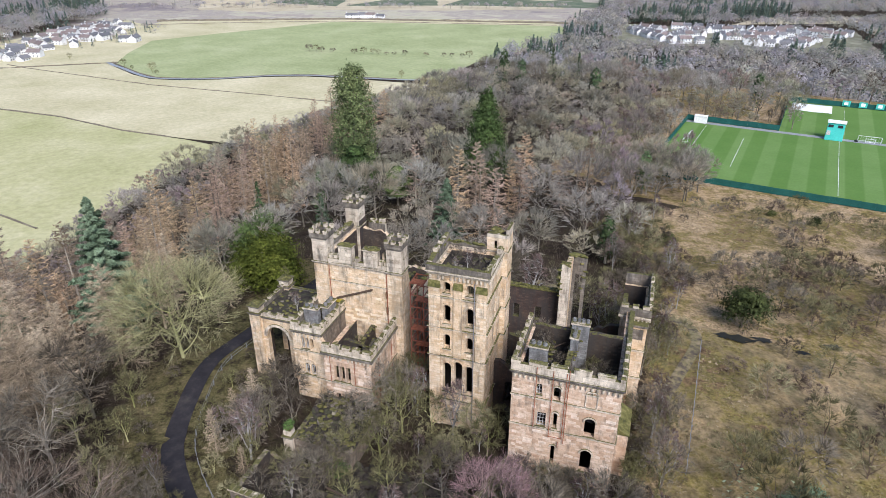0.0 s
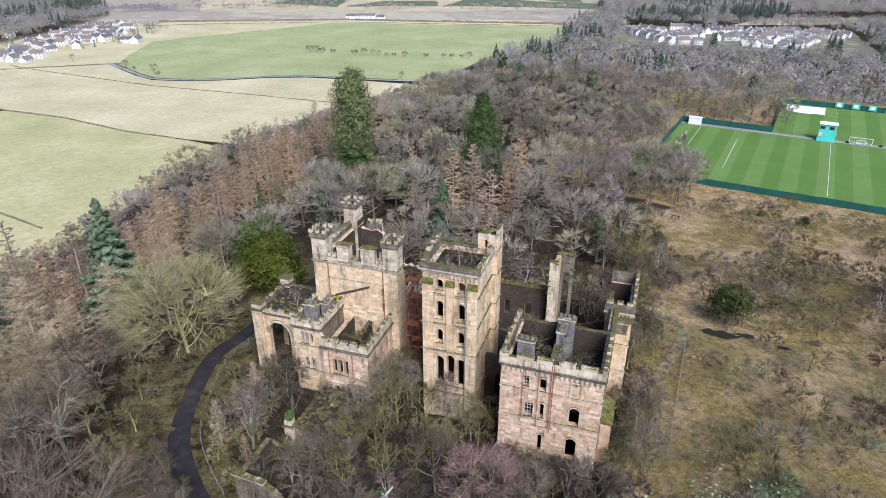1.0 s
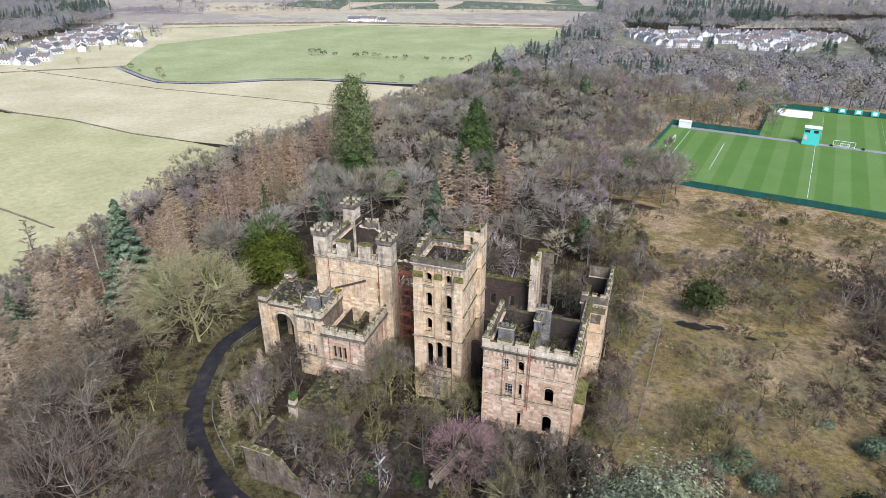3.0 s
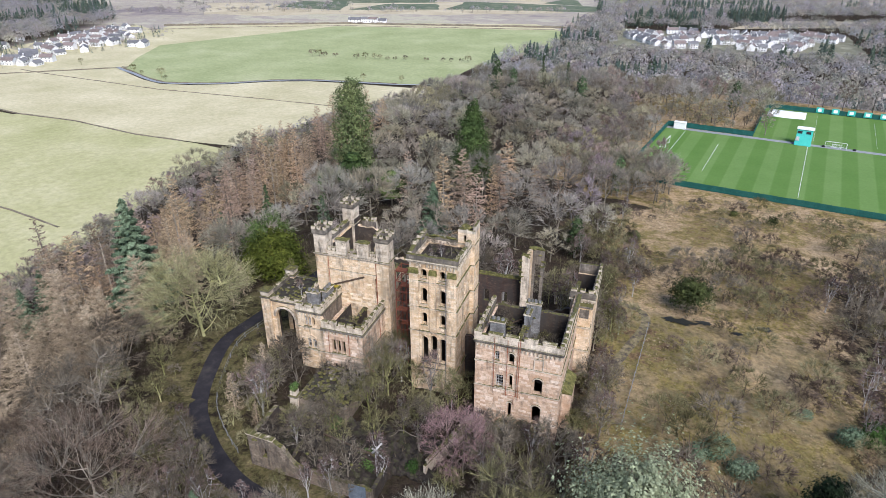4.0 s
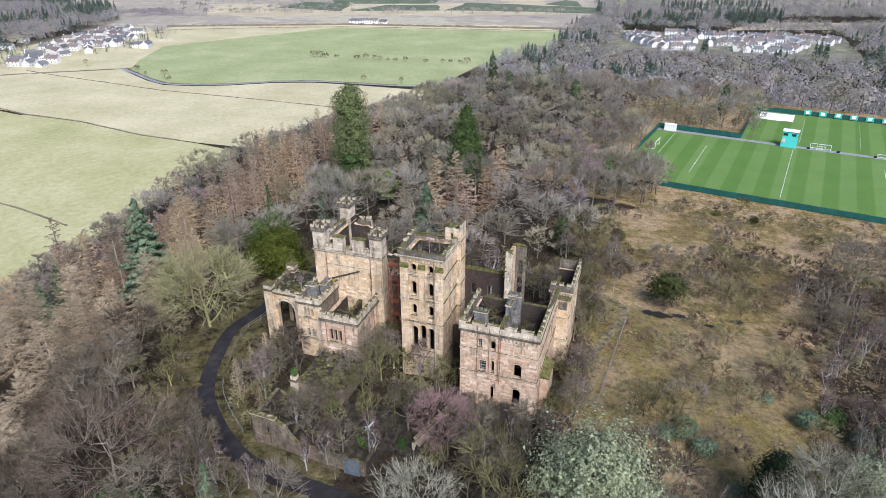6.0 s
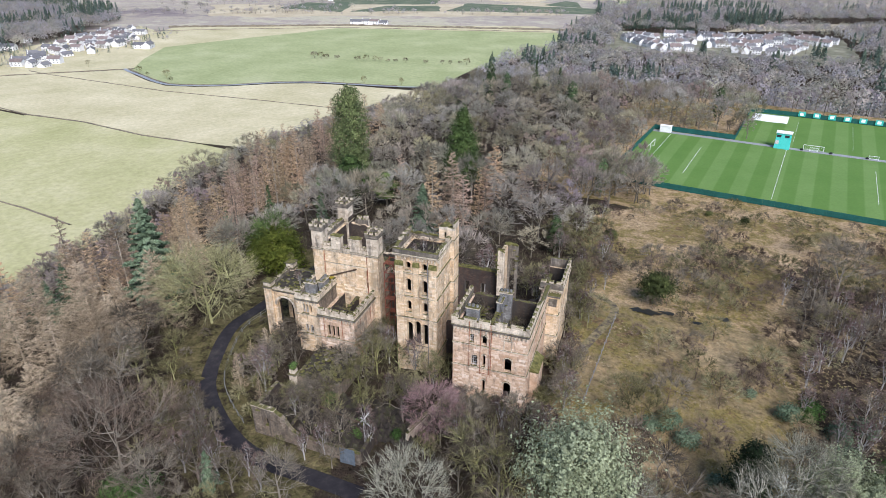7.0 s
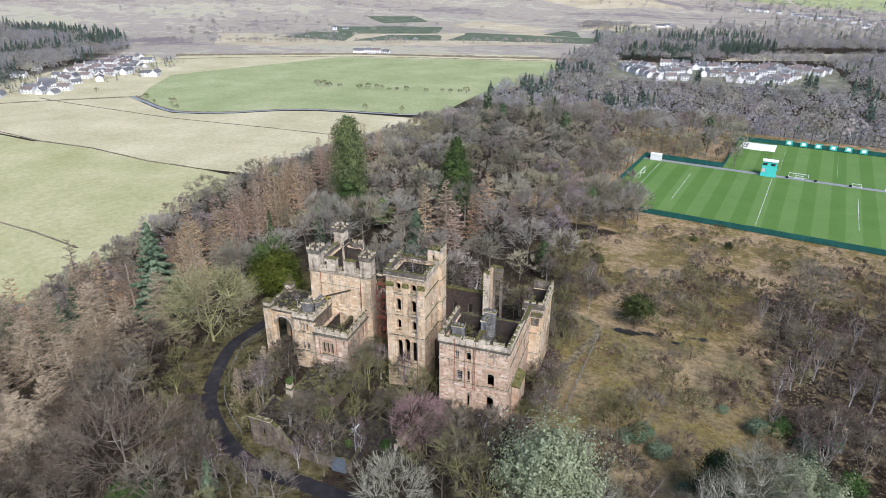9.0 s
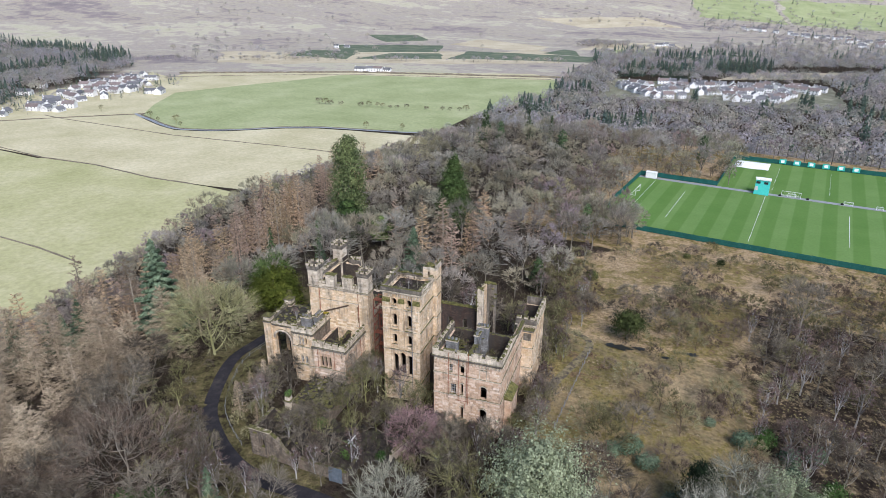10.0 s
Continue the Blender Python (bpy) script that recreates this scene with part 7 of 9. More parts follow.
def shapes_for(d):
    return stock(d, {"bare": [lambda: bare_tree(14, 5.6, d, 0.45), lambda: bare_tree(13, 5.0, d, 0.55), lambda: bare_tree(15, 6.2, d, 0.35)],
                     "olive": [lambda: bare_tree(13, 5.0, d, 0.4), lambda: bare_tree(12, 4.6, d, 0.5)],
                     "birch": [lambda: bare_tree(15, 3.6, d, 0.8), lambda: bare_tree(14, 4.0, d, 0.7)],
                     "larch": [lambda: larch(19, d, 0.25), lambda: larch(21, d, 0.22), lambda: larch(18, d, 0.28)],
                     "fir": [lambda: fir(15, 3.2, 500 if d == 1 else 160, 0.3, 0.5 if d == 1 else 0.9), lambda: leafy(17, [(0, 0, 7, 3, 6, 2), (0, 0, 12, 2.2, 5, 1)], 500 if d == 1 else 150, 0.6 if d == 1 else 1.0)]})


mid, far = [], []
for x, y in scatter(-235, 120, -30, 440, 7.2, RW):
    dist = math.hypot(x - 25, y + 80)
    if dist <= (140 if x < -50 and y < 62 else 128) or RW.random() > wood_at(x, y) or not in_view(x, y, 2):
        continue
    k = sort_of(x, y)
    (mid if dist < 390 else far).append((x, y, RW.uniform(0.68, 1.2) * (0.92 if x < -150 and y < 190 else 1), k))
for k in range(190):                                 # scrub along the foot of the wood
    y = RW.uniform(-40, 330)
    x = field_edge(y) + RW.uniform(-4, 9)
    if in_view(x, y, 2):
        mid.append((x, y, RW.uniform(0.25, 0.55), RW.choice(("bare", "bare", "olive", "birch"))))
for k in range(150):                                  # trees and scrub along the fences of the pitch
    u, v, sc_ = (RW.uniform(-34, -11), RW.uniform(-8, 84), RW.uniform(0.45, 0.8)) if k < 80 else ((RW.uniform(-16, 9), RW.uniform(78, 98), RW.uniform(0.8, 1.1)) if k < 104 else (RW.uniform(-44, 26), RW.uniform(-22, -8), RW.uniform(0.3, 0.5)))
    p = PO + PU * u + PV * v
    mid.append((p.x, p.y, sc_, RW.choice(("bare", "birch", "olive", "bare"))))
for x, y, k_ in ((-42, 283, 1.25), (-28, 281, 1.2), (-66, 256, 0.9), (-53, 257, 0.95), (-60, 250, 0.8), (-88, 300, 0.8), (-78, 312, 0.9), (-98, 290, 0.7)):
    mid.append((x, y, k_, "fir"))
woods("woodland", mid, shapes_for(1), "dense {} winter woodland behind the ruin")


# scrub on the moor
for x, y in scatter(16, 125, -28, 146, 3.9, RW):
    if x < moor_edge(y) - 1 or on_pitch(x, y, 9) or line_dist(x, y, TRACK) < 3.5 or any(math.hypot(x - a, y - b) < c for a, b, c in FIXED) or not in_view(x, y, 3):
        continue
    n1 = noise.noise((x * 0.035, y * 0.035, 7)) + 0.8 * sstep(53, 66, x - 0.1 * y) + 0.3 * sstep(55, 85, y) * sstep(34, 52, x)
    if n1 < 0.04 + RW.uniform(-0.12, 0.25):
        continue
    big = x - 0.12 * y > 55 and y < 80 and RW.random() < 0.6
    (RW.choice((BIRCH, BIRCH, BARE)) if big else SHRUB).put(x, y, RW.uniform(0.5, 0.85) if big else RW.uniform(0.5, 1.4) * (0.7 if y > 112 else 1))
for x, y, s in ((33, 3, 1.5), (37, 12, 1.5), (31, -4, 1.6), (44, 4, 1.4), (29, 8, 1.2), (55, 30, 1.3), (60, 45, 1.5), (66, 38, 1.4), (72, 55, 1.5), (41, 60, 1.5), (48, 66, 1.4)):
    SHRUB.put(x, y, s)


# thicket of scrub and thin stems between the ruin and the wood
for k in range(95):
    y = RW.uniform(34, 104)
    x = moor_edge(y) + RW.uniform(-9, 7)
    if line_dist(x, y, TRACK) < 2.5 or (x < 16 and y < 36):
        continue
    (SHRUB if k % 3 else RW.choice((BIRCH, OLIVE))).put(x, y, RW.uniform(0.7, 1.4) if k % 3 else RW.uniform(0.45, 0.75))


# tussocks of dead grass over the moor
bm_v, bm_f = [], []
for x, y in scatter(15, 105, -12, 146, 0.9, RW):
    if x < moor_edge(y) - 1 or on_pitch(x, y, 2) or line_dist(x, y, TRACK) < 2 or not in_view(x, y):
        continue
    z = height(x, y)
    s = 0.55 + 0.5 * max(-0.5, noise.noise((x * 0.15, y * 0.15, 2)))
    for k in range(7):
        a = RW.uniform(0, 6.28)
        d = Vector((math.cos(a), math.sin(a), 0))
        n = Vector((-d.y, d.x, 0)) * 0.13
        p = Vector((x, y, z - 0.05)) + d * RW.uniform(0, 0.25)
        q = p + d * RW.uniform(0.2, 0.6) * s + Vector((0, 0, RW.uniform(0.2, 0.5) * s))
        i = len(bm_v)
        bm_v += [tuple(p - n), tuple(p + n), tuple(q)]
        bm_f.append((i, i + 1, i + 2))
GRASS = mottled("dead_grass", [(0.3, (0.12, 0.085, 0.05)), (0.42, (0.25, 0.19, 0.115)), (0.5, (0.2, 0.178, 0.07)), (0.58, (0.31, 0.24, 0.15)), (0.72, (0.42, 0.335, 0.22))], 0.16, 0.95, 1.2, 0.0)
tagged(new("grass_tussocks", mesh_from("grass_tussocks", bm_v, bm_f, GRASS)), "tussocks of straw-coloured dead grass", "grass", kind="stuff")


# undergrowth: thin stems and briars under the trees
RU = random.Random(5)
uv_, uf_ = [], []
for x, y in scatter(-120, 60, -66, 100, 2.1, RU):
    if wood_at(x, y) <= 0 and not (-46 < x < -29 and -14 < y < 7) and not (-20 < x < 3 and -14 < y < 4) and not (15.5 < x < 22 and -6 < y < 45):
        continue
    if not in_view(x, y) or line_dist(x, y, ROAD) < 2.6 or line_dist(x, y, TRACK) < 1.6 or math.hypot(x - 25, y + 80) > 190:
        continue
    z = height(x, y)
    for k in range(9):
        d = Vector((RU.gauss(0, 0.5), RU.gauss(0, 0.5), RU.uniform(0.5, 1.2))).normalized() * RU.uniform(0.9, 2.4)
        sd = Vector((RU.uniform(-1, 1), RU.uniform(-1, 1), 0)).normalized() * 0.045
        p = Vector((x + RU.gauss(0, 0.5), y + RU.gauss(0, 0.5), z - 0.05))
        i = len(uv_)
        uv_ += [tuple(p - sd), tuple(p + sd), tuple(p + d)]
        uf_.append((i, i + 1, i + 2))
BRIAR = mottled("dead_stems", [(0.3, (0.08, 0.06, 0.04)), (0.45, (0.14, 0.11, 0.075)), (0.55, (0.135, 0.125, 0.06)), (0.7, (0.23, 0.19, 0.13))], 0.12, 0.95, 1.2, 0.0)
tagged(new("undergrowth", mesh_from("undergrowth", uv_, uf_, BRIAR)), "thin brown stems and briars under the trees", "undergrowth", kind="stuff")

# saplings crowding the walls
for x0, x1, y0, y1, n, lo, hi in ((-45, -34, -12, 6, 10, 0.25, 0.5), (15.8, 20.5, -4, 42, 26, 0.3, 0.6), (-19, 2, -13, 3.5, 8, 0.25, 0.45), (-30, -20, -13, -7.6, 7, 0.3, 0.45), (0.5, 13, -16, -4.5, 14, 0.3, 0.55), (0.5, 14, -7, -2.6, 16, 0.25, 0.45), (14.6, 18, -5, 8, 9, 0.25, 0.45), (4, 20, 31, 44, 12, 0.4, 0.7), (-19, -13, 3, 11, 5, 0.5, 0.75)):
    for _ in range(n):
        x, y = RU.uniform(x0, x1), RU.uniform(y0, y1)
        if line_dist(x, y, ROAD) < 3.5:
            continue
        RU.choice((BARE, OLIVE, OLIVE, BIRCH)).put(x, y, RU.uniform(lo, hi))

for x, y, s, K in ((-35.5, -24.5, 0.62, BIRCH), (-32.5, -27.0, 0.7, BARE), (-28.5, -29.5, 0.72, BIRCH), (-24.5, -31.5, 0.66, BARE), (-39.5, -20.8, 0.5, BARE), (-30.0, -32.0, 0.75, BARE), (-20.5, -30.0, 0.6, BIRCH), (-16.0, -31.5, 0.7, BARE), (-34.0, -30.5, 0.7, BIRCH),
                   (-26.5, -16.5, 0.45, BARE), (-24.0, -14.0, 0.5, BIRCH), (-19.0, -17.5, 0.5, BARE), (-13.5, -17.8, 0.52, BARE), (-11.0, -13.0, 0.5, BIRCH), (-17.5, -12.5, 0.5, OLIVE), (-13.0, -9.5, 0.55, OLIVE), (-21.0, -10.0, 0.5, OLIVE), (-6.0, -9.0, 0.6, BARE), (-9.5, -6.5, 0.55, OLIVE), (-17.5, -22.3, 0.45, BIRCH), (-12.5, -22.5, 0.4, BARE), (-22.5, -22.0, 0.35, OLIVE),
                   (-41.5, -17.5, 0.45, BIRCH), (-38.2, -22.5, 0.55, BARE), (-35.8, -21.2, 0.4, OLIVE), (-24.0, -28.0, 0.5, BIRCH), (-24.5, -4.5, 0.42, OLIVE), (-22.0, 0.8, 0.4, BARE), (-20.8, -5.6, 0.5, OLIVE), (-26.6, 0.6, 0.4, BARE), (-19.6, -2.6, 0.55, BARE), (-8.6, 3.4, 0.72, BIRCH), (-11.5, 2.8, 0.6, OLIVE), (-5.2, 2.5, 0.62, OLIVE), (-18.2, 6.5, 0.75, OLIVE), (-17.2, 3.0, 0.7, BARE), (2.5, -5.0, 0.6, BIRCH), (6.0, -7.5, 0.65, BARE), (10.5, -6.0, 0.6, BIRCH), (14.0, -7.0, 0.7, BARE), (18.5, -9.0, 0.8, BIRCH), (23.0, -11.0, 0.8, BARE)):
    K.put(x, y, s)

# bushes and small larches beside the drive
BUSH = Kind([make_tree("bush", bare_tree(h, s, 1, 0.8, 0.018, 0.02, 800), BARKG, m, l, "bush", "bushes along the drive") for h, s, m, l in ((3.4, 1.9, TWIGO, "bare olive bush on the mossy verge"), (2.8, 1.5, TWIG, "bare grey-brown bush on the verge"), (4.2, 2.0, TWIGO, "bare olive bush on the mossy verge"))])
for x, y in scatter(-70, -30, -36, 16, 3.0, RU):
    d = line_dist(x, y, ROAD)
    if d < 3.4 or d > 14 or math.hypot(x + 58, y - 8) < 5 or (x > -46 and y > 6) or RU.random() < 0.25:
        continue
    BUSH.put(x, y, RU.uniform(0.5, 1.15))
for x, y, s in ((-37.5, -10.5, 0.42), (-40.5, 2.5, 0.3), (-40, -3, 0.28), (-35.5, -6, 0.35), (-31.5, -13, 0.3)):
    LARCH.put(x, y, s)
for x, y in [(RU.uniform(-0.5, 13.5), RU.uniform(-2.6, -1.2)) for _ in range(11)] + [(RU.uniform(15, 16.6), RU.uniform(-1, 18)) for _ in range(12)] + [(RU.uniform(-19, -3), RU.uniform(-1, 2.2)) for _ in range(10)]:
    BUSH.put(x, y, RU.uniform(0.5, 0.95))


# ---- hedges, banks and far country ----
def hedge(name, pts, w, h, mat, label, step=4.0):
    """A low uneven hedge or wall along a line."""
    bm = bmesh.new()
    rows = []
    for (ax, ay), (bx, by) in zip(pts, pts[1:]):
        n = max(2, int(math.hypot(bx - ax, by - ay) / step))
        for k in range(n + (1 if (bx, by) == pts[-1] else 0)):
            x, y = ax + (bx - ax) * k / n, ay + (by - ay) * k / n
            L = math.hypot(bx - ax, by - ay)
            nx, ny = -(by - ay) / L, (bx - ax) / L
            hh, ww = h * (1 + 0.5 * noise.noise((x * 0.13, y * 0.13, 0))), w * (1 + 0.4 * noise.noise((x * 0.1, y * 0.1, 3)))
            z = height(x, y)
            rows.append([bm.verts.new((x + nx * o * ww, y + ny * o * ww, z + q)) for o, q in ((-0.5, -0.2), (-0.42, hh * 0.7), (0, hh), (0.42, hh * 0.7), (0.5, -0.2))])
    for a, b in zip(rows, rows[1:]):
        for i in range(4):
            bm.faces.new((a[i], b[i], b[i + 1], a[i + 1]))
    bmesh.ops.recalc_face_normals(bm, faces=bm.faces)
    return tagged(part(name, bm, mat), label, "hedge", kind="structure")


HEDGE = mottled("hedge_twigs", [(0.3, (0.1, 0.085, 0.065)), (0.5, (0.17, 0.145, 0.105)), (0.7, (0.25, 0.22, 0.15))], 0.3, 0.95, 1.5, 0.1)
hedge("hedge", [(-620, 300), (-415, 257), (-360, 254.3), (-296, 240.8), (-258, 238.3)], 1.1, 0.8, HEDGE, "dark field hedge between pastures")
hedge("hedge_2", [(-310, 126), (-288, 124), (-259, 120), (-222, 112)], 1.0, 0.8, HEDGE, "dark field hedge by the wood")
hedge("hedge_3", [(-640, 290), (-549, 368), (-470, 425)], 1.3, 1.0, HEDGE, "thin hedge along the lane")
hedge("hedge_6", [(-560, 384), (-530, 377), (-375, 354), (-271, 351.5), (-190, 347)], 0.9, 0.7, HEDGE, "thin dark hedge between pastures")
hedge("bank", [(-476, 424), (-444, 405.4), (-416, 389.8), (-389, 379), (-362, 383), (-334, 395), (-301, 417.6), (-271, 429), (-243, 432), (-194, 436)], 1.6, 0.9, HEDGE, "rough grassy river bank")
hedge("hedge_4", [(-650, 690), (-415, 790), (-124, 838), (-60, 860)], 3.0, 2.6, HEDGE, "tall far hedge at the end of the pasture")
hedge("hedge_5", [(-643, 650), (-560, 700), (-415, 768), (-124, 818)], 1.4, 0.9, HEDGE, "low hedge across the far pasture")


def drape(name, quad, mat, label, n=26, lift=0.5):
    """A patch of other ground cover laid over the slope between four corners."""
    bm = bmesh.new()
    a, b, c, d = [Vector(q) for q in quad]
    g = []
    for j in range(n + 1):
        row = []
        for i in range(n + 1):
            u, v = i / n, j / n
            p = (a * (1 - u) + b * u) * (1 - v) + (d * (1 - u) + c * u) * v
            k = 0.05 * (b - a).length
            p += Vector((noise.noise((p.x * 0.01, p.y * 0.01, 1)) + 0.4 * noise.noise((p.x * 0.04, p.y * 0.04, 3)), noise.noise((p.x * 0.01, p.y * 0.01, 2)) + 0.4 * noise.noise((p.x * 0.04, p.y * 0.04, 4)))) * k
            edge = i in (0, n) or j in (0, n)
            row.append(bm.verts.new((p.x, p.y, surface(p.x, p.y) + (0.02 if edge else lift))))
        g.append(row)
    for j in range(n):
        for i in range(n):
            bm.faces.new((g[j][i], g[j][i + 1], g[j + 1][i + 1], g[j + 1][i]))
    bmesh.ops.recalc_face_normals(bm, faces=bm.faces)
    return tagged(part(name, bm, mat, smooth=True), label, "field", kind="structure")


drape("field_rough", [(-690, 815), (-150, 1015), (-175, 1220), (-800, 975)], F_STRAW, "wide straw-coloured rough pasture", lift=0.3)
for k, (quad, mat, label, lift) in enumerate((
        ([(-508, 949), (-649, 965), (-650, 1075), (-540, 1070)], F_DARK, "dark green young plantation on the slope", 1.1), ([(-351, 1012), (-500, 953), (-477, 1060), (-384, 1095)], F_DARK, "dark green young plantation on the slope", 1.1),
        ([(-392, 1122), (-576, 1052), (-637, 1164), (-437, 1250)], F_DARK, "broad dark plantation of young conifers", 1.1), ([(-491, 1317), (-570, 1252), (-652, 1334), (-548, 1390)], F_DARK, "small green plantation high on the slope", 1.1),
        ([(-84, 1050), (-346, 1014), (-352, 1160), (-74, 1130)], F_DARK, "long strip of young conifers across the slope", 1.1), ([(-130, 1145), (-205, 1168), (-177, 1258), (-150, 1235)], F_DARK, "green knoll with young conifers", 1.1),
        ([(-230, 1185), (-430, 1275), (-380, 1400), (-215, 1300)], F_STRAW, "pale grazed slope between plantations", 0.6), ([(60, 1330), (-150, 1270), (-120, 1450), (30, 1480)], F_STRAW, "pale rough grazing on the slope", 0.6), ([(20, 1250), (-60, 1150), (-120, 1260), (-30, 1330)], F_GREEN, "small green field below the wood", 0.6),
        ([(330, 2060), (90, 2080), (60, 2480), (330, 2520)], F_GREEN, "green hill pasture", 1.2), ([(640, 2060), (345, 2070), (345, 2520), (700, 2620)], F_GREEN, "green hill pasture", 1.2), ([(1000, 2150), (660, 2080), (715, 2630), (1050, 2750)], F_GREEN, "green hill pasture", 1.2),
        ([(700, 2680), (60, 2520), (40, 3000), (760, 3100)], F_GREEN, "high green hill pasture", 1.2), 
        ([(40, 1850), (-200, 1700), (-350, 1780), (-60, 1950)], F_STRAW, "pale strip of hill grass", 1.2))):
    drape("field_slope_%d" % (k + 1), quad, mat, label, lift=lift)
drape("field_gardens", [(-48, 690), (226, 694), (232, 866), (-44, 862)], F_GARDEN, "grey-green gardens and lanes of the village", lift=0.2)
drape("field_clearing", [(95, 900), (230, 960), (330, 1060), (150, 1010)], F_STRAW, "straw-coloured clearing behind the village")

PATHM = mottled("grey_path", [(0.3, (0.22, 0.225, 0.23)), (0.7, (0.32, 0.325, 0.33))], 0.5, 0.9, 3.0, 0.0)

# ---- sports ground ----
def pxy(u, v):
    p = PO + PU * u + PV * v
    return p.x, p.y


def pitch_sheet(name, u0, u1, v0, v1, z, mat, label, category="pitch"):
    bm = bmesh.new()
    lay = bm.loops.layers.uv.new("uv")
    q = [(u0, v0), (u0, v1), (u1, v1), (u1, v0)]
    f = bm.faces.new([bm.verts.new((*pxy(u, v), z)) for u, v in q])
    for l, (u, v) in zip(f.loops, q):
        l[lay].uv = (u, v)
    bmesh.ops.recalc_face_normals(bm, faces=bm.faces)
    if f.normal.z < 0:
        f.normal_flip()
    return tagged(part(name, bm, mat), label, category, kind="structure")


Z1 = PITCH_Z + 0.12
pitch_sheet("pitch_near", -9, 185, -1.6, 75, Z1, TURF, "mown football pitch in light and dark green bands")
pitch_sheet("pitch_far", 28, 185, -66, -5.0, Z1, TURF, "second mown training pitch")
pitch_sheet("path_between", -11, 185, -4.9, -1.7, Z1 + 0.03, PATHM, "grey path between the pitches", "path")


def line(u0, v0, u1, v1, w=0.16):
    a, b = Vector(pxy(u0, v0)), Vector(pxy(u1, v1))
    d = (b - a).normalized()
    n = Vector((-d.y, d.x)) * w / 2
    bm = bmesh.new()
    bm.faces.new([bm.verts.new((p.x, p.y, Z1 + 0.02)) for p in (a - n, b - n, b + n, a + n)])
    bmesh.ops.recalc_face_normals(bm, faces=bm.faces)
    if list(bm.faces)[0].normal.z < 0:
        list(bm.faces)[0].normal_flip()
    tagged(part("trim_line", bm, WPAINT), "painted white pitch line", "line", kind="structure")


PL, PW = 100.5, 67.0
for a in ((0, 0, 0, PW), (PL, 0, PL, PW), (PL / 2, 0, PL / 2, PW), (16.5, 13.4, 16.5, 53.7), (PL - 16.5, 13.4, PL - 16.5, 53.7)):
    line(*a, w=0.11)
for k in range(4):
    line(52 + k * 24, -58, 52 + k * 24, -12, 0.05)


def net_fence(name, pts, h, label):
    """Windbreak fence: a mesh sheet for each bay between round posts, with a rail."""
    e = thing(name, (0, 0, 0), label, "fence", kind="structure")
    for (ax, ay), (bx, by) in zip(pts, pts[1:]):
        L = math.hypot(bx - ax, by - ay)
        n = max(1, round(L / 4.0))
        rz = math.atan2(by - ay, bx - ax)
        post = block_mesh("post", (0.14, 0.14, h + 0.5), NET, 0)
        sheet = block_mesh("sheet", (round(L / n - 0.16, 2), 0.05, h - 0.15), NET, 0)
        for k in range(n):
            x, y = ax + (bx - ax) * k / n, ay + (by - ay) * k / n
            z = PITCH_Z
            place("post", post, e, x, y, z - 0.3, rz)
            place("sheet", sheet, e, x + (bx - ax) / n / 2, y + (by - ay) / n / 2, z + 0.15 + 0.1 * noise.noise((x * 0.2, y * 0.2, 0)), rz)
    return e


net_fence("windbreak_fence", [pxy(-9, 60), pxy(-9, -5)], 2.5, "dark green windbreak fence behind the goal")
net_fence("windbreak_fence", [pxy(-9, -5.6), pxy(28, -5.6), pxy(28, -66)], 2.5, "dark green windbreak fence between pitches")
net_fence("windbreak_fence", [pxy(28, -66), pxy(120, -66), pxy(185, -66)], 2.5, "dark green windbreak fence at the far side")
net_fence("windbreak_fence", [pxy(-9, 75.3), pxy(60, 75.3), pxy(140, 75.3), pxy(185, 75.3)], 2.3, "dark green windbreak fence on the near side")


def goal(u, v, w, h, d, face, label):
    """A football goal: two posts, crossbar, ground frame and net stays."""
    e = thing("football_goal", (*pxy(u, v), Z1 + 0.01), label, "goal", "goals on the pitches")
    e.rotation_euler = (0, 0, face)
    t = 0.14
    for x in (-w / 2, w / 2):
        boxpart("post", (x - t / 2, x + t / 2, -t / 2, t / 2, 0, h), WPAINT, e, bevel=0.02)
        boxpart("side_bar", (x - t / 2, x + t / 2, t / 2, d, 0, t), WPAINT, e, bevel=0.02)
        bm = bmesh.new()
        hexa(bm, [(x - 0.05, d - 0.1, 0), (x + 0.05, d - 0.1, 0), (x + 0.05, d, 0), (x - 0.05, d, 0)], [(x - 0.05, t, h - 0.1), (x + 0.05, t, h - 0.1), (x + 0.05, t + 0.1, h - 0.1), (x - 0.05, t + 0.1, h - 0.1)])
        part("stay", finish(bm), WPAINT, e)
    boxpart("crossbar", (-w / 2 + t / 2, w / 2 - t / 2, -t / 2, t / 2, h - t, h), WPAINT, e, bevel=0.02)
    boxpart("back_bar", (-w / 2 + t / 2, w / 2 - t / 2, d - t, d, 0, t), WPAINT, e, bevel=0.02)
    bm = bmesh.new()
    for k in range(1, 9):
        x = -w / 2 + w * k / 9
        hexa(bm, [(x - 0.02, d - 0.1, 0.1), (x + 0.02, d - 0.1, 0.1), (x + 0.02, d - 0.06, 0.1), (x - 0.02, d - 0.06, 0.1)], [(x - 0.02, t, h - 0.1), (x + 0.02, t, h - 0.1), (x + 0.02, t + 0.04, h - 0.1), (x - 0.02, t + 0.04, h - 0.1)])
    tagged(part("net", finish(bm), WPAINT, e), kind="stuff")


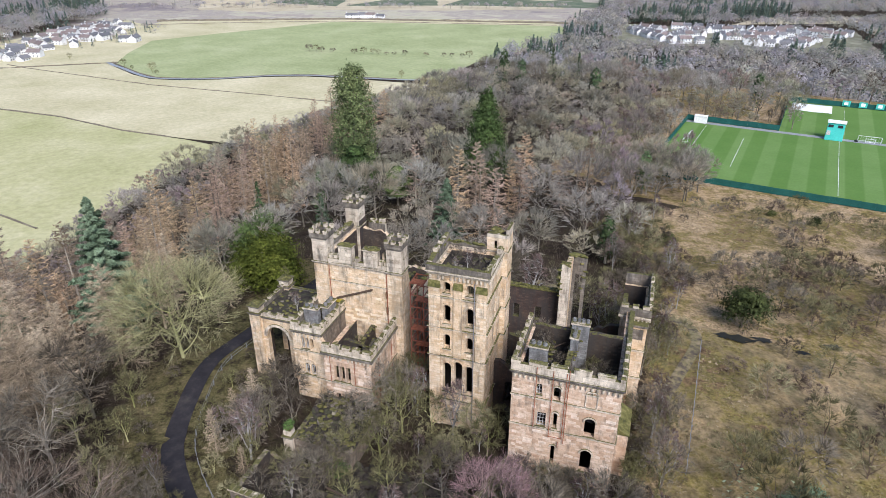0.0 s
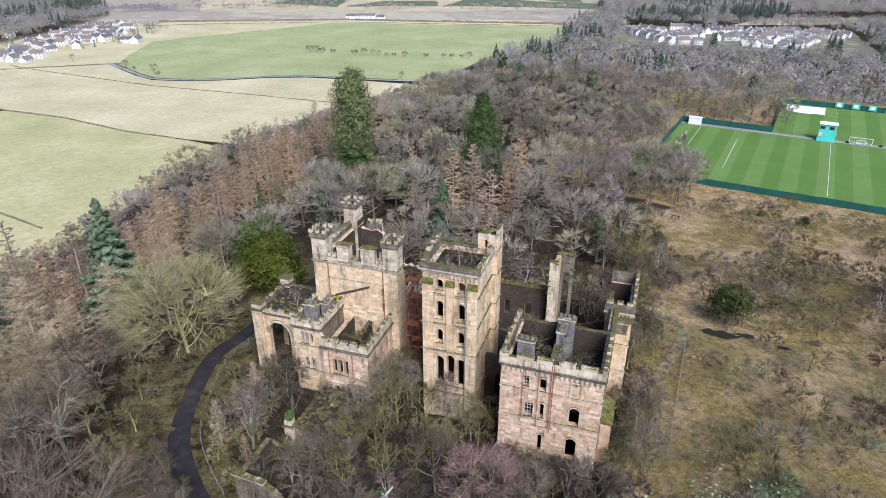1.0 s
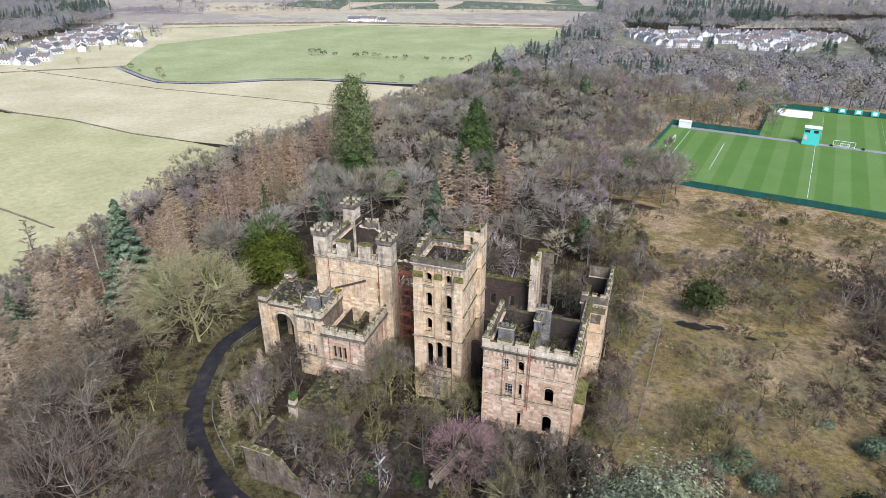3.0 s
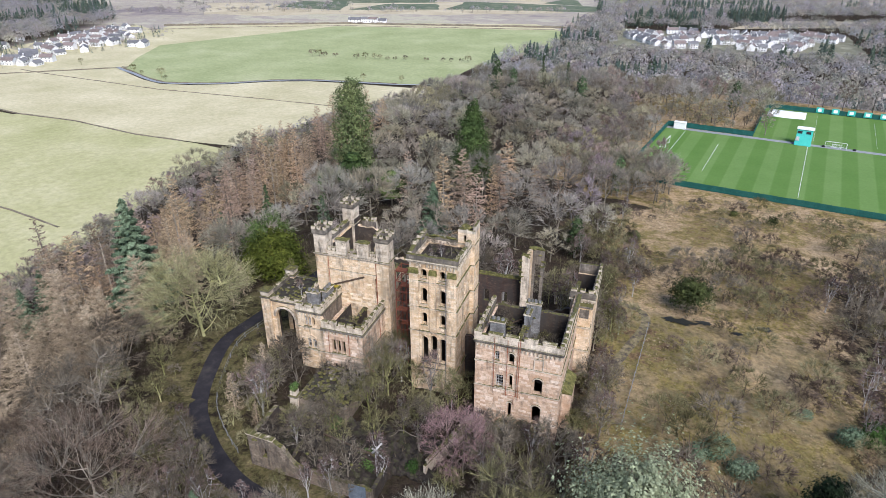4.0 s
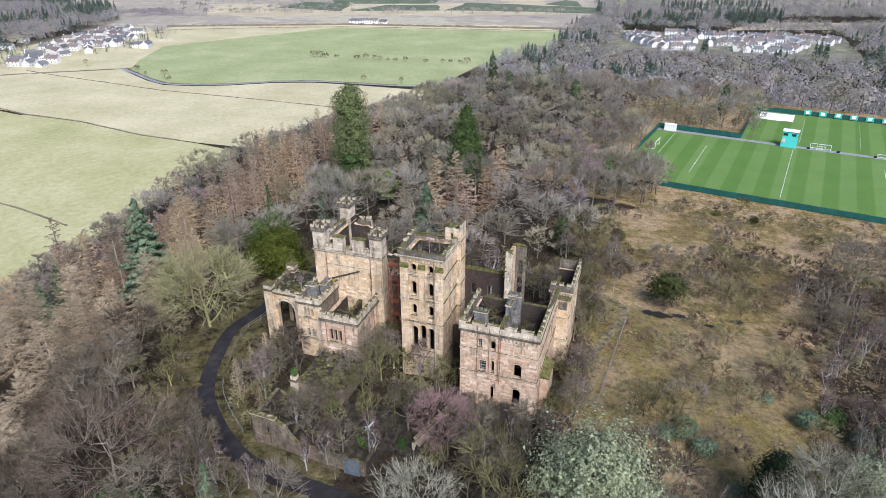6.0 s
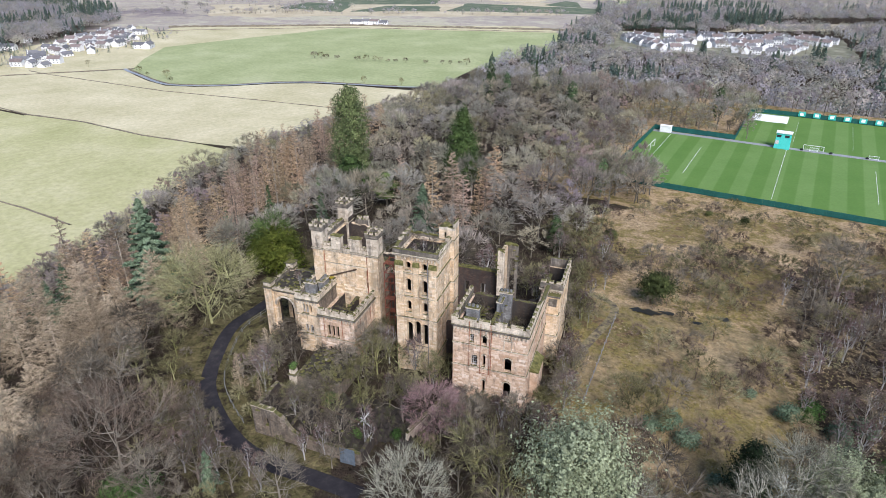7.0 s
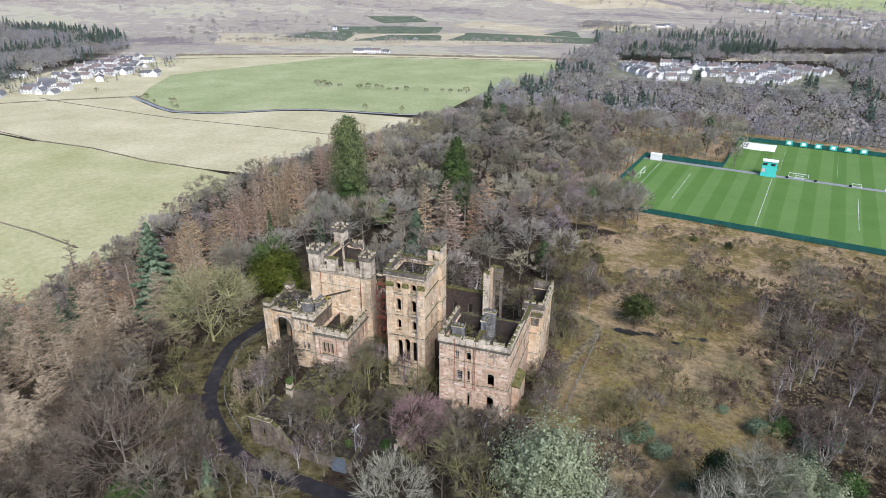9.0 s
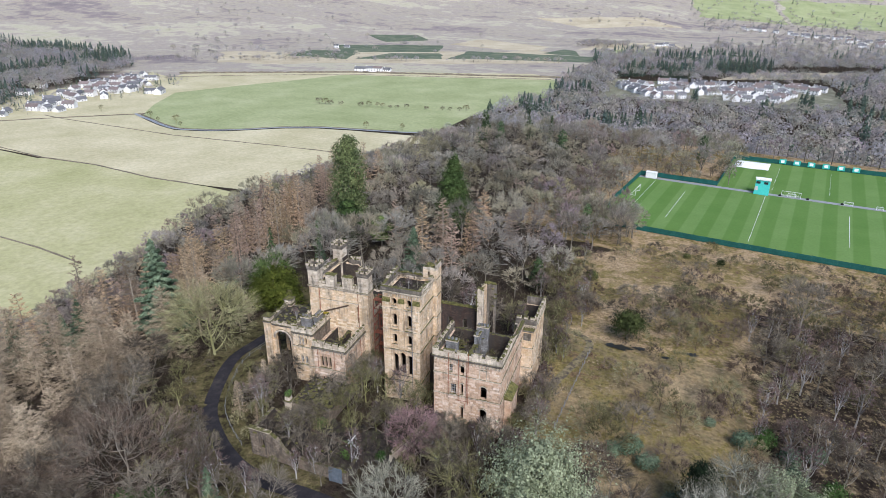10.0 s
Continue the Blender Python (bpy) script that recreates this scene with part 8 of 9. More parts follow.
ang = math.atan2(PU.y, PU.x)
goal(60.5, -3.6, 8.0, 2.6, 2.2, ang, "white portable football goal standing on the path")
goal(60.8, -3.4, 3.2, 1.7, 1.2, ang, "small white training goal inside a larger one")
goal(83.5, -3.0, 3.6, 1.7, 1.2, ang, "small white training goal on the path")
goal(95.5, -3.0, 2.6, 1.5, 1.2, ang, "small white training goal on the path")
goal(-2.4, 26.5, 8.0, 3.2, 2.4, ang + math.pi / 2, "white football goal turned side-on behind the goal line")
for u in (56.0, 67.5, 81.2):
    bm = bmesh.new()
    bmesh.ops.create_uvsphere(bm, u_segments=10, v_segments=6, radius=0.7)
    for v in bm.verts:
        v.co.z = max(0, v.co.z * 0.8 + 0.3)
    ob = part("ball_bag", finish(bm), BLACK)
    ob.location = (*pxy(u, -3.2), Z1 + 0.03)
    tagged(ob, "black bag of footballs lying on the path", "bag", "ball bags")
box_ = thing("equipment_box", (*pxy(-3.2, -3.4), Z1), "white equipment container beside the pitch corner", "container")
box_.rotation_euler = (0, 0, ang)
boxpart("body", (-2.6, 2.6, -1.3, 1.3, 0, 2.9), WHITE, box_)
boxpart("lid", (-2.75, 2.75, -1.45, 1.45, 2.904, 3.1), WPAINT, box_)
hut = thing("viewing_tower", (*pxy(48, -2.6), Z1 + 0.03), "teal covered viewing tower with white roof and black openings", "tower")
hut.rotation_euler = (0, 0, ang)
bm = bmesh.new()
hexa(bm, [(-3.2, -2.2, 0), (3.2, -2.2, 0), (3.2, 1.8, 0), (-3.2, 1.8, 0)], [(-3.0, -0.4, 6.6), (3.0, -0.4, 6.6), (3.0, 1.8, 6.6), (-3.0, 1.8, 6.6)])
part("cover", finish(bm, 0.05), TEAL, hut)
boxpart("roof", (-3.3, 3.3, -0.9, 2.1, 6.604, 7.3), WPAINT, hut)
for x in (-1.9, 1.4):
    bm = bmesh.new()
    hexa(bm, [(x - 0.9, -0.98, 4.9), (x + 0.9, -0.98, 4.9), (x + 0.9, -0.8, 4.9), (x - 0.9, -0.8, 4.9)], [(x - 0.9, -0.66, 5.9), (x + 0.9, -0.66, 5.9), (x + 0.9, -0.5, 5.9), (x - 0.9, -0.5, 5.9)])
    part("opening", finish(bm), BLACK, hut)
bm = bmesh.new()
hexa(bm, [(-3.1, -1.9, 2.0), (-1.5, -1.9, 2.0), (-1.5, -1.6, 2.0), (-3.1, -1.6, 2.0)], [(-2.8, -1.4, 3.6), (-1.7, -1.4, 3.6), (-1.7, -1.1, 3.6), (-2.8, -1.1, 3.6)])
part("panel", finish(bm), FRAME, hut, "pale round emblem panel")
bm = bmesh.new()
n = 10
g = [[bm.verts.new((*pxy(30 + 17 * i / n, -63 + 15 * j / n), Z1 + 0.25 + 0.25 * math.sin(i * 0.9) * math.sin(j * 0.7))) for i in range(n + 1)] for j in range(n + 1)]
for j in range(n):
    for i in range(n):
        bm.faces.new((g[j][i], g[j + 1][i], g[j + 1][i + 1], g[j][i + 1]))
r = bmesh.ops.extrude_face_region(bm, geom=list(bm.faces))
for v in r["geom"]:
    if isinstance(v, bmesh.types.BMVert):
        v.co.z -= 0.3
tagged(part("ground_sheet", finish(bm), WPAINT, smooth=True), "large white tarpaulin spread on the turf", "tarpaulin")
for k in range(6):
    b = thing("banner", (*pxy(52.5 + k * 6.9, -65.6), PITCH_Z + 0.6), "teal banner with pale emblem on the fence", "banner", "banners on the fence")
    b.rotation_euler = (0, 0, ang)
    boxpart("sheet", (-1.7, 1.7, -0.06, 0.0, 0, 2.6), TEAL, b, bevel=0)
    boxpart("emblem", (-0.9, 0.9, -0.09, -0.064, 0.6, 2.1), WPAINT, b, bevel=0.3 if k == 0 else 0.0)


# ---- houses of the two villages ----
def house_proto(w, d, h, roofmat, gable, label):
    e = thing("house", (0, 0, 0), label, "house", "village houses")
    bm = bmesh.new()
    box(bm, -w / 2, w / 2, -d / 2, d / 2, -1.0, h)
    hexa(bm, [(-w / 2, -d / 2, h), (-w / 2, d / 2, h), (-w / 2 + 0.01, 0, h + gable)], [(w / 2, -d / 2, h), (w / 2, d / 2, h), (w / 2 - 0.01, 0, h + gable)])
    bmesh.ops.remove_doubles(bm, verts=bm.verts, dist=1e-4)
    part("wall", finish(bm), WHITE, e)
    bm = bmesh.new()
    o, t = 0.35, 0.16
    for s in (-1, 1):
        y1, z1 = s * (d / 2 + o), h - o * gable / (d / 2)
        hexa(bm, [(-w / 2 - o, y1, z1 + 0.01), (w / 2 + o, y1, z1 + 0.01), (w / 2 + o, 0, h + gable + 0.01), (-w / 2 - o, 0, h + gable + 0.01)],
             [(-w / 2 - o, y1, z1 + t), (w / 2 + o, y1, z1 + t), (w / 2 + o, 0, h + gable + t), (-w / 2 - o, 0, h + gable + t)])
    bmesh.ops.remove_doubles(bm, verts=bm.verts, dist=1e-3)
    part("roof", finish(bm), roofmat, e)
    ch = boxpart("chimney", (-w / 2 + 0.4, -w / 2 + 1.2, -0.5, 0.5, h + gable - 0.6, h + gable + 1.1), WHITE, e, bevel=0)
    for s in (-1, 1):
        for x in (-w * 0.3, w * 0.02, w * 0.3):
            for z in ((0.9, 3.4) if h > 4 else (0.9,)):
                boxpart("window", (x - 0.55, x + 0.55, s * d / 2 - 0.05, s * d / 2 + 0.05, z, z + 1.2), GLASS, e, bevel=0)
    return e


HOUSES = Kind([house_proto(9.5, 7.5, 5.2, SLATE, 2.6, "white rendered house with grey slate roof"), house_proto(13, 8, 5.2, TILE, 2.8, "white rendered semi-detached house with brown tiled roof"),
               house_proto(17, 8, 4.8, SLATE, 2.6, "white terrace of cottages with slate roof"), house_proto(11, 7.5, 2.9, SLATE, 2.9, "low white cottage with grey roof")])
HSPOTS = []


def street(p, q, gap, kinds, turn=0.0, jit=3.0):
    p, q = Vector(p), Vector(q)
    L = (q - p).length
    n = max(1, int(L / gap))
    a = math.atan2((q - p).y, (q - p).x) + turn
    for i in range(n + 1):
        c = p.lerp(q, i / max(n, 1)) + Vector((RW.uniform(-jit, jit), RW.uniform(-jit, jit)))
        HSPOTS.append((c.x, c.y))
        HOUSES.put(c.x, c.y, 1.0, None, RW.choice(kinds), a + RW.choice((0, 0, math.pi / 2)) + RW.uniform(-0.12, 0.12))


for a, b in (((-28, 781), (7, 722)), ((-22, 792), (14, 738)), ((-12, 804), (8, 796)), ((13, 733), (52, 771)), ((16, 748), (44, 778)), ((24, 832), (76, 836)), ((20, 708), (48, 717)), ((50, 806), (82, 816)), ((90, 830), (143, 832)), ((70, 752), (137, 782)), ((76, 770), (128, 796)), ((98, 722), (133, 716)),
             ((100, 808), (150, 806)), ((149, 850), (182, 822)), ((137, 721), (163, 789)), ((150, 725), (172, 770)), ((179, 820), (204, 803)), ((186, 842), (216, 826)), ((100, 744), (130, 748)), ((30, 764), (36, 800))):
    street(a, b, 10.5, (0, 0, 1, 0, 1), 0.0, 1.8)
for a, b in (((-592, 398), (-562, 404)), ((-604, 412), (-570, 424)), ((-630, 453), (-602, 432)), ((-622, 470), (-594, 462)), ((-646, 486), (-612, 492)), ((-655, 512), (-600, 520)), ((-668, 540), (-628, 548)), ((-660, 560), (-616, 566)), ((-682, 566), (-684, 604)), ((-668, 586), (-626, 590)), ((-682, 608), (-672, 640)),
             ((-664, 616), (-640, 622)), ((-655, 600), (-612, 582)), ((-640, 530), (-590, 536)), ((-598, 366), (-604, 380)), ((-586, 486), (-600, 500))):
    street(a, b, 14.5, (0, 1, 1, 2, 3), 0.0, 2.0)
street((-556, 531), (-548, 534), 30, (2,), 0, 0)
for x, y, k, a in ((-412, 806, 2, 0.2), (-400, 812, 0, 0.5), (-388, 816, 1, 0.2), (-376, 824, 3, 0.1), (0, 1400, 2, 0.1), (14, 1410, 0, 0.3), (26, 1404, 3, 0.2), (-620, 1120, 0, 0.3), (-600, 1128, 3, 0.1), (-690, 470, 2, 0.4), (-720, 520, 0, 0.4), (-1140, 900, 1, 0.4), (-1030, 884, 2, 0.4), (-1040, 700, 0, 0.3)):
    HSPOTS.append((x, y))
    HOUSES.put(x, y, 1.0, None, k, a)
for i in range(52):                                   # the distant villages at the foot of the hills
    t = RW.random()
    x, y = (190 + 260 * t + RW.uniform(-8, 8), 1900 - 190 * t + RW.uniform(-14, 14)) if i < 20 else (400 + RW.uniform(0, 170), 1520 + RW.uniform(0, 170))
    HSPOTS.append((x, y))
    HOUSES.put(x, y, 1.1, None, RW.randrange(4), RW.uniform(-0.3, 0.6))

# ---- far woods and hedgerow trees ----
def clear_of_houses(x, y, r=9):
    return all(abs(x - a) > r or abs(y - b) > r for a, b in HSPOTS)


for x, y in scatter(-130, 640, 290, 1180, 8.8, RW):
    if (y < 440 and x < 120) or x < field_edge(y) + 4 or on_pitch(x, y, 8) or not in_view(x, y) or not clear_of_houses(x, y):
        continue
    if -35 < x < 222 and 688 < y < 862 and RW.random() < 0.93:
        continue
    if 95 < x < 320 and 900 < y - 0.35 * (x - 95) < 985:
        continue
    dark = noise.noise((x * 0.012, y * 0.012, 9)) + 0.3 * sstep(860, 900, y) * sstep(250, 160, x)
    far.append((x, y, RW.uniform(0.95, 1.3) * (0.6 if -40 < x < 225 and 620 < y < 690 else 1), "fir" if dark > 0.4 else ("birch" if RW.random() < 0.14 else ("olive" if RW.random() < 0.2 else "bare"))))
for x, y in scatter(-1300, -580, 300, 900, 7.6, RW):
    if x > -648 - 0.36 * (y - 400) and y > 390 or x > -625 or not clear_of_houses(x, y) or not in_view(x, y, 3) or y > min(674 + 0.91 * (-706 - x), 814 + 0.36 * (-860 - x), 900):
        continue
    far.append((x, y, RW.uniform(0.95, 1.3), "fir" if noise.noise((x * 0.01, y * 0.01, 3)) + 0.5 * sstep(-130, -20, y - min(674 + 0.91 * (-706 - x), 814 + 0.36 * (-860 - x), 900)) + RW.uniform(-0.2, 0.2) > 0.34 else "bare"))
for k in range(330):
    x, y = RW.uniform(-700, -560), RW.uniform(380, 650)
    if clear_of_houses(x, y, 8) and x < -560 - 0.36 * (y - 400) + 60 * (y > 470):
        far.append((x, y, RW.uniform(0.25, 0.6), RW.choice(("bare", "bare", "fir"))))
for k in range(150):
    t = RW.random()
    x, y = -830 + 690 * t + RW.uniform(-10, 10), 812 + 215 * t ** 0.9 + RW.uniform(-14, 14)
    far.append((x, y, RW.uniform(0.3, 0.85), "bare"))
for x0, y0, x1, y1, n in ((-165, 1325, -60, 1400, 110), (100, 1300, 560, 1480, 320), (-60, 1215, 420, 1310, 300), (240, 1500, 620, 1720, 170), (-900, 900, -500, 1000, 40), (-1200, 1000, -300, 1500, 70), (-300, 1700, 300, 2000, 50), (100, 1780, 520, 2060, 200), (60, 2060, 950, 2700, 300)):
    for k in range(n):
        x, y = RW.uniform(x0, x1), RW.uniform(y0, y1)
        if clear_of_houses(x, y, 10):
            far.append((x, y, RW.uniform(0.6, 1.1), "bare" if RW.random() < 0.93 or x < 0 else "fir"))
# stands and single dark conifers among the far woods
for x0, y0, x1, y1, n, w in ((-28, 470, 20, 492, 34, 12), (-92, 655, -50, 668, 26, 10), (-36, 885, 0, 900, 22, 10), (28, 880, 62, 892, 20, 8), (90, 968, 175, 1002, 46, 10), (60, 655, 68, 664, 5, 4), (122, 612, 138, 625, 7, 4), (160, 655, 180, 672, 9, 5), (208, 656, 228, 670, 10, 5), (184, 498, 190, 504, 4, 4), (-130, 488, -122, 500, 5, 4), (-110, 540, -88, 572, 12, 6)):
    for k in range(n):
        t = RW.random()
        far.append((x0 + (x1 - x0) * t + RW.gauss(0, w * 0.4), y0 + (y1 - y0) * t + RW.gauss(0, w * 0.4), RW.uniform(0.9, 1.4), "fir"))
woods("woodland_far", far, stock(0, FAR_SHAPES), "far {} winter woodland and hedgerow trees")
for x, y, s in ((-402, 391, 0.95), (-444, 404, 0.75), (-523, 420, 0.6), (-225, 435, 0.7), (-192, 442, 0.7), (-395, 388, 0.5), (-430, 398, 0.5)):
    OLIVE.put(x, y, s)
for x, y, s in ((-331, 536, 1.5), (-324, 538, 1.3), (-318, 538, 1.4), (-306, 540, 1.2), (-281, 538, 1.4), (-272, 540, 1.2), (-262, 541, 1.0), (-256, 541, 0.9), (-248, 542, 0.9), (-240, 543, 1.0), (-229, 544, 1.1), (-207, 544, 1.1), (-190, 548, 0.9), (-182, 549, 0.9), (-165, 552, 1.3), (-172, 551, 0.9)):
    SHRUB.put(x, y, s)

# ---- low ruins before the house ----
court = thing("ruined_outbuilding", (0, 0, 0), "roofless low stone outbuilding, walls broken and overgrown", "ruin")
wall("wall", court, (-28.6, -19.3), (-8.6, -20.6), -2, 5.6, 0.7, [(2.2, 3.1, 2.2, 4.0, 1), (9.0, 10.2, 0.5, 2.4, 0)], (COURT, INNER), top=lambda u: 5.7 - 3.4 * sstep(4.5, 8.5, u) + 0.7 * noise.noise((u * 0.9, 0, 0)), label="coursed grey stone wall with a broken head")
wall("wall", court, (-28.6, -12.0), (-28.6, -18.6), -2, 5.6, 0.7, [], (COURT, INNER), top=lambda u: 5.3 + 0.25 * noise.noise((u * 0.9, 2, 0)))
wall("wall", court, (-20.6, -11.4), (-28.6, -11.4), -2, 5, 0.6, [], (COURT, INNER), top=lambda u: 4.2 + 0.9 * noise.noise((u * 0.6, 5, 0)))
wall("wall", court, (-21.5, -19.0), (-21.5, -12.0), -2, 4, 0.6, [], (INNER, INNER), top=lambda u: 3.0 + 0.9 * noise.noise((u * 0.8, 6, 0)))
wall("wall", court, (-20.5, -14.8), (-8.0, -15.6), -2, 4, 0.6, [(5, 6.2, 0, 2.2, 0)], (INNER, INNER), top=lambda u: 3.4 + 0.8 * noise.noise((u * 0.7, 7, 0)))
wall("wall", court, (-8.3, -20.0), (-8.3, -15.0), -2, 3, 0.6, [], (INNER, INNER), top=lambda u: 2.4 + 0.8 * noise.noise((u * 0.8, 8, 0)))
for k in range(6):
    x = -28.4 + k * 0.78
    me = block_mesh("coping_stone", (0.72, 0.95, 0.22), TRIM, 0.04)
    place("coping_stone", me, court, x, -19.0 - 0.065 * (x + 28.6), 5.75, RND.uniform(-0.05, 0.05) - 0.065, RND.uniform(-0.04, 0.04))
rubble("floor_debris", court, -28, -21.8, -18.8, -11.8, 0.9, 1.0, seed=61)
rubble("floor_debris", court, -21, -8.6, -19.8, -15.4, 0.6, 1.2, seed=62)
rubble("floor_debris", court, -20.6, -2, -15, -6, 0.4, 1.2, seed=63, n=40)
moss(court, -28, -9, -19.8, -19.4, 5.2, 10, 0.3)
door = thing("metal_door", (-10.6, -20.78, 0.2), "blue-grey sheet metal door propped on the ruined wall", "door")
SHEET = mottled("blue_grey_sheet", [(0.3, (0.09, 0.11, 0.13)), (0.7, (0.17, 0.2, 0.23))], 1.2, 0.6)
for k in range(4):
    boxpart("plank", (-1.3 + k * 0.66, -0.68 + k * 0.66, -0.1, 0.0, -0.4, 2.9), SHEET, door, bevel=0.02)
for z in (0.6, 2.2):
    boxpart("ledge", (-1.35, 1.4, -0.16, -0.104, z, z + 0.14), SHEET, door, bevel=0.02)
cross = thing("crossed_boards", (-9.75, -16.2, 2.6), "white painted boards crossed above the rubble", "boards")
for a, L, o in ((35, 1.5, 0.0), (158, 2.6, 0.0), (215, 3.0, 0.0), (270, 0.6, 0.0)):
    bm = bmesh.new()
    hexa(bm, [(-0.14, -0.05, 0.15), (0.14, -0.05, 0.15), (0.14, 0.05, 0.15), (-0.14, 0.05, 0.15)], [(-0.09, -0.05, L), (0.09, -0.05, L), (0.09, 0.05, L), (-0.09, 0.05, L)])
    b = part("board", finish(bm), FRAME, cross)
    b.location, b.rotation_euler = (0, 0, 2.9), (radians(-18), radians(a), 0)
boxpart("stake", (-0.08, 0.08, -0.08, 0.08, -2.8, 2.9), FRAME, cross)
beam = boxpart("timber_beam", (-4.5, 4.5, -0.12, 0.12, 0, 0.24), TIMBER, None)
beam.location, beam.rotation_euler = (-14.6, -15.2, 4.2), (0, radians(-4), radians(-14))
tagged(beam, "long grey timber beam fallen across ruined walls", "beam")

terrace = thing("terrace", (0, 0, 0), "low stone terrace with black mossy flat roof", "terrace")
wall("wall", terrace, (-28.0, -7.0), (-19.0, -7.4), -2, 3.0, 0.6, [], (COURT, INNER), top=lambda u: 3.0)
wall("wall", terrace, (-19.0, -6.8), (-19.0, 2.7), -2, 3.0, 0.6, [], (COURT, INNER))
wall("wall", terrace, (-28.0, 2.7), (-28.0, -6.4), -2, 3.0, 0.6, [], (COURT, INNER))
rubble("roof_slab", terrace, -28.05, -18.95, -7.1, 2.7, 2.95, 0.6, RUBBLE, 34, 71)
moss(terrace, -27.6, -19.4, -6.6, 2.2, 3.2, 60, 0.5)
fallen(terrace, -27.4, -19.6, -6.6, 2.2, 3.0, 60, 0.6, heap=0.4)
boxpart("pier", (-28.9, -27.6, -7.6, -6.3, -2, 3.3), TRIM, terrace, "pale stone pier", 0.05)
boxpart("pier_cap", (-29.1, -27.4, -7.8, -6.1, 3.304, 3.6), DARK, terrace, bevel=0.05)
boxpart("pier", (-28.8, -27.7, -7.5, -6.4, 3.604, 4.5), TRIM, terrace, "pale stone pier", 0.05)
ivy = make_tree("ivy_clump", leafy(1.5, [(0, 0, 0.5, 0.75, 0.7, 1), (0.3, 0.2, 0.9, 0.5, 0.5, 0.6)], 420, 0.13, 0.02, 0.4), BARK, LIVY, "bright green ivy growing on a stone pier", "ivy")
ivy.location = (-28.25, -6.95, 4.45)
for k, (x0, y0, x1, y1) in enumerate(((0.2, -0.6, -3.6, -13.6),)):
    w = thing("garden_wall", (0, 0, 0), "low garden wall with pale coping stones", "wall", "garden walls")
    wall("wall", w, (x0, y0), (x1, y1), -2, 2.0, 0.45, [], (TRIM, TRIM), top=lambda u: 2.2 - 0.6 * k + 0.15 * noise.noise((u, 4, k)))
    L = math.hypot(x1 - x0, y1 - y0)
    for i in range(int(L / 0.8)):
        t = (i + 0.5) * 0.8 / L
        place("coping_stone", block_mesh("coping_stone", (0.74, 0.6, 0.16), TRIM, 0.03), w, x0 + (x1 - x0) * t, y0 + (y1 - y0) * t - 0.02, 2.3 - 0.6 * k, math.atan2(y1 - y0, x1 - x0), RND.uniform(-0.05, 0.05))

# saplings and plants on the wall heads
for x, y, z, s, K in ((-8.4, 8.6, 24.0, 0.24, BIRCH), (-7.2, 10.4, 24.0, 0.2, BARE), (-10.4, 10.0, 24.0, 0.18, BARE), (8.0, 3.0, 9.8, 0.45, BARE), (3.0, 6.8, 13.2, 0.25, OLIVE), (4.5, 2.2, 13.2, 0.14, OLIVE),
                      (-36.5, 11, 10.5, 0.25, BIRCH), (-38, 13, 10.5, 0.2, BIRCH), (8.5, 14.5, 5.0, 0.55, BARE), (10.2, 15.5, 5.0, 0.5, OLIVE), (10.5, 6.5, 9.8, 0.42, BARE), (9.0, 9.0, 9.8, 0.4, OLIVE), (11.4, 3.2, 9.8, 0.34, OLIVE), (2.4, 8.6, 13.2, 0.24, BARE), (5.2, 5.4, 13.2, 0.2, BARE), (-26, 18, 11.6, 0.4, BARE), (-23.5, 21, 11.6, 0.42, BIRCH), (-29, 22, 11.6, 0.4, BARE), (-22.5, 5.5, 7.0, 0.2, BARE), (-25.5, 9.8, 6.0, 0.28, OLIVE), (-9.6, 7.2, 24.0, 0.17, BIRCH), (0.5, 19.5, 3.0, 0.6, BARE), (-2.5, 20.0, 3.0, 0.55, OLIVE), (5.0, 14.0, 5.5, 0.5, BIRCH), (-1.5, 13.5, 2.6, 0.5, OLIVE), (-42.0, 17, 12.3, 0.22, OLIVE), (-32, 20, 15.2, 0.2, OLIVE)):
    K.put(x, y, s, z)


# ---- fences along the drive ----
def rail_fence(name, path, off, label, step=2.4, h=1.1):
    e = thing(name, (0, 0, 0), label, "fence")
    pts = []
    acc = 0.0
    for i in range(1, len(path)):
        acc += (path[i] - path[i - 1]).length
        if acc >= step:
            acc = 0
            d = (path[i] - path[i - 1]).normalized()
            p = path[i] + Vector((-d.y, d.x, 0)) * off
            pts.append((p.x, p.y, height(p.x, p.y)))
    post = block_mesh("post", (0.09, 0.09, h + 0.4), STEEL, 0)
    for p in pts:
        place("post", post, e, p[0], p[1], p[2] - 0.4)
    for zz in (0.45, 1.0):
        for a, b in zip(pts, pts[1:]):
            A, B = Vector(a) + Vector((0, 0, zz)), Vector(b) + Vector((0, 0, zz))
            L = (B - A).length
            bm = bmesh.new()
            box(bm, 0, L, -0.02, 0.02, -0.025, 0.025)
            r = part("rail", finish(bm), STEEL, e)
            r.matrix_basis = Matrix.Translation(A) @ (B - A).to_track_quat("X", "Z").to_matrix().to_4x4()


rail_fence("rail_fence", [p for p in road_path if p.y < 34 and p.y > -22], 3.0, "grey metal rail fence along the drive")
rail_fence("rail_fence", [Vector((22.4, 4, 0)).lerp(Vector((25.5, 40, 0)), i / 40) for i in range(41)], 0.0, "grey metal fence beside the old track", 2.4, 1.8)

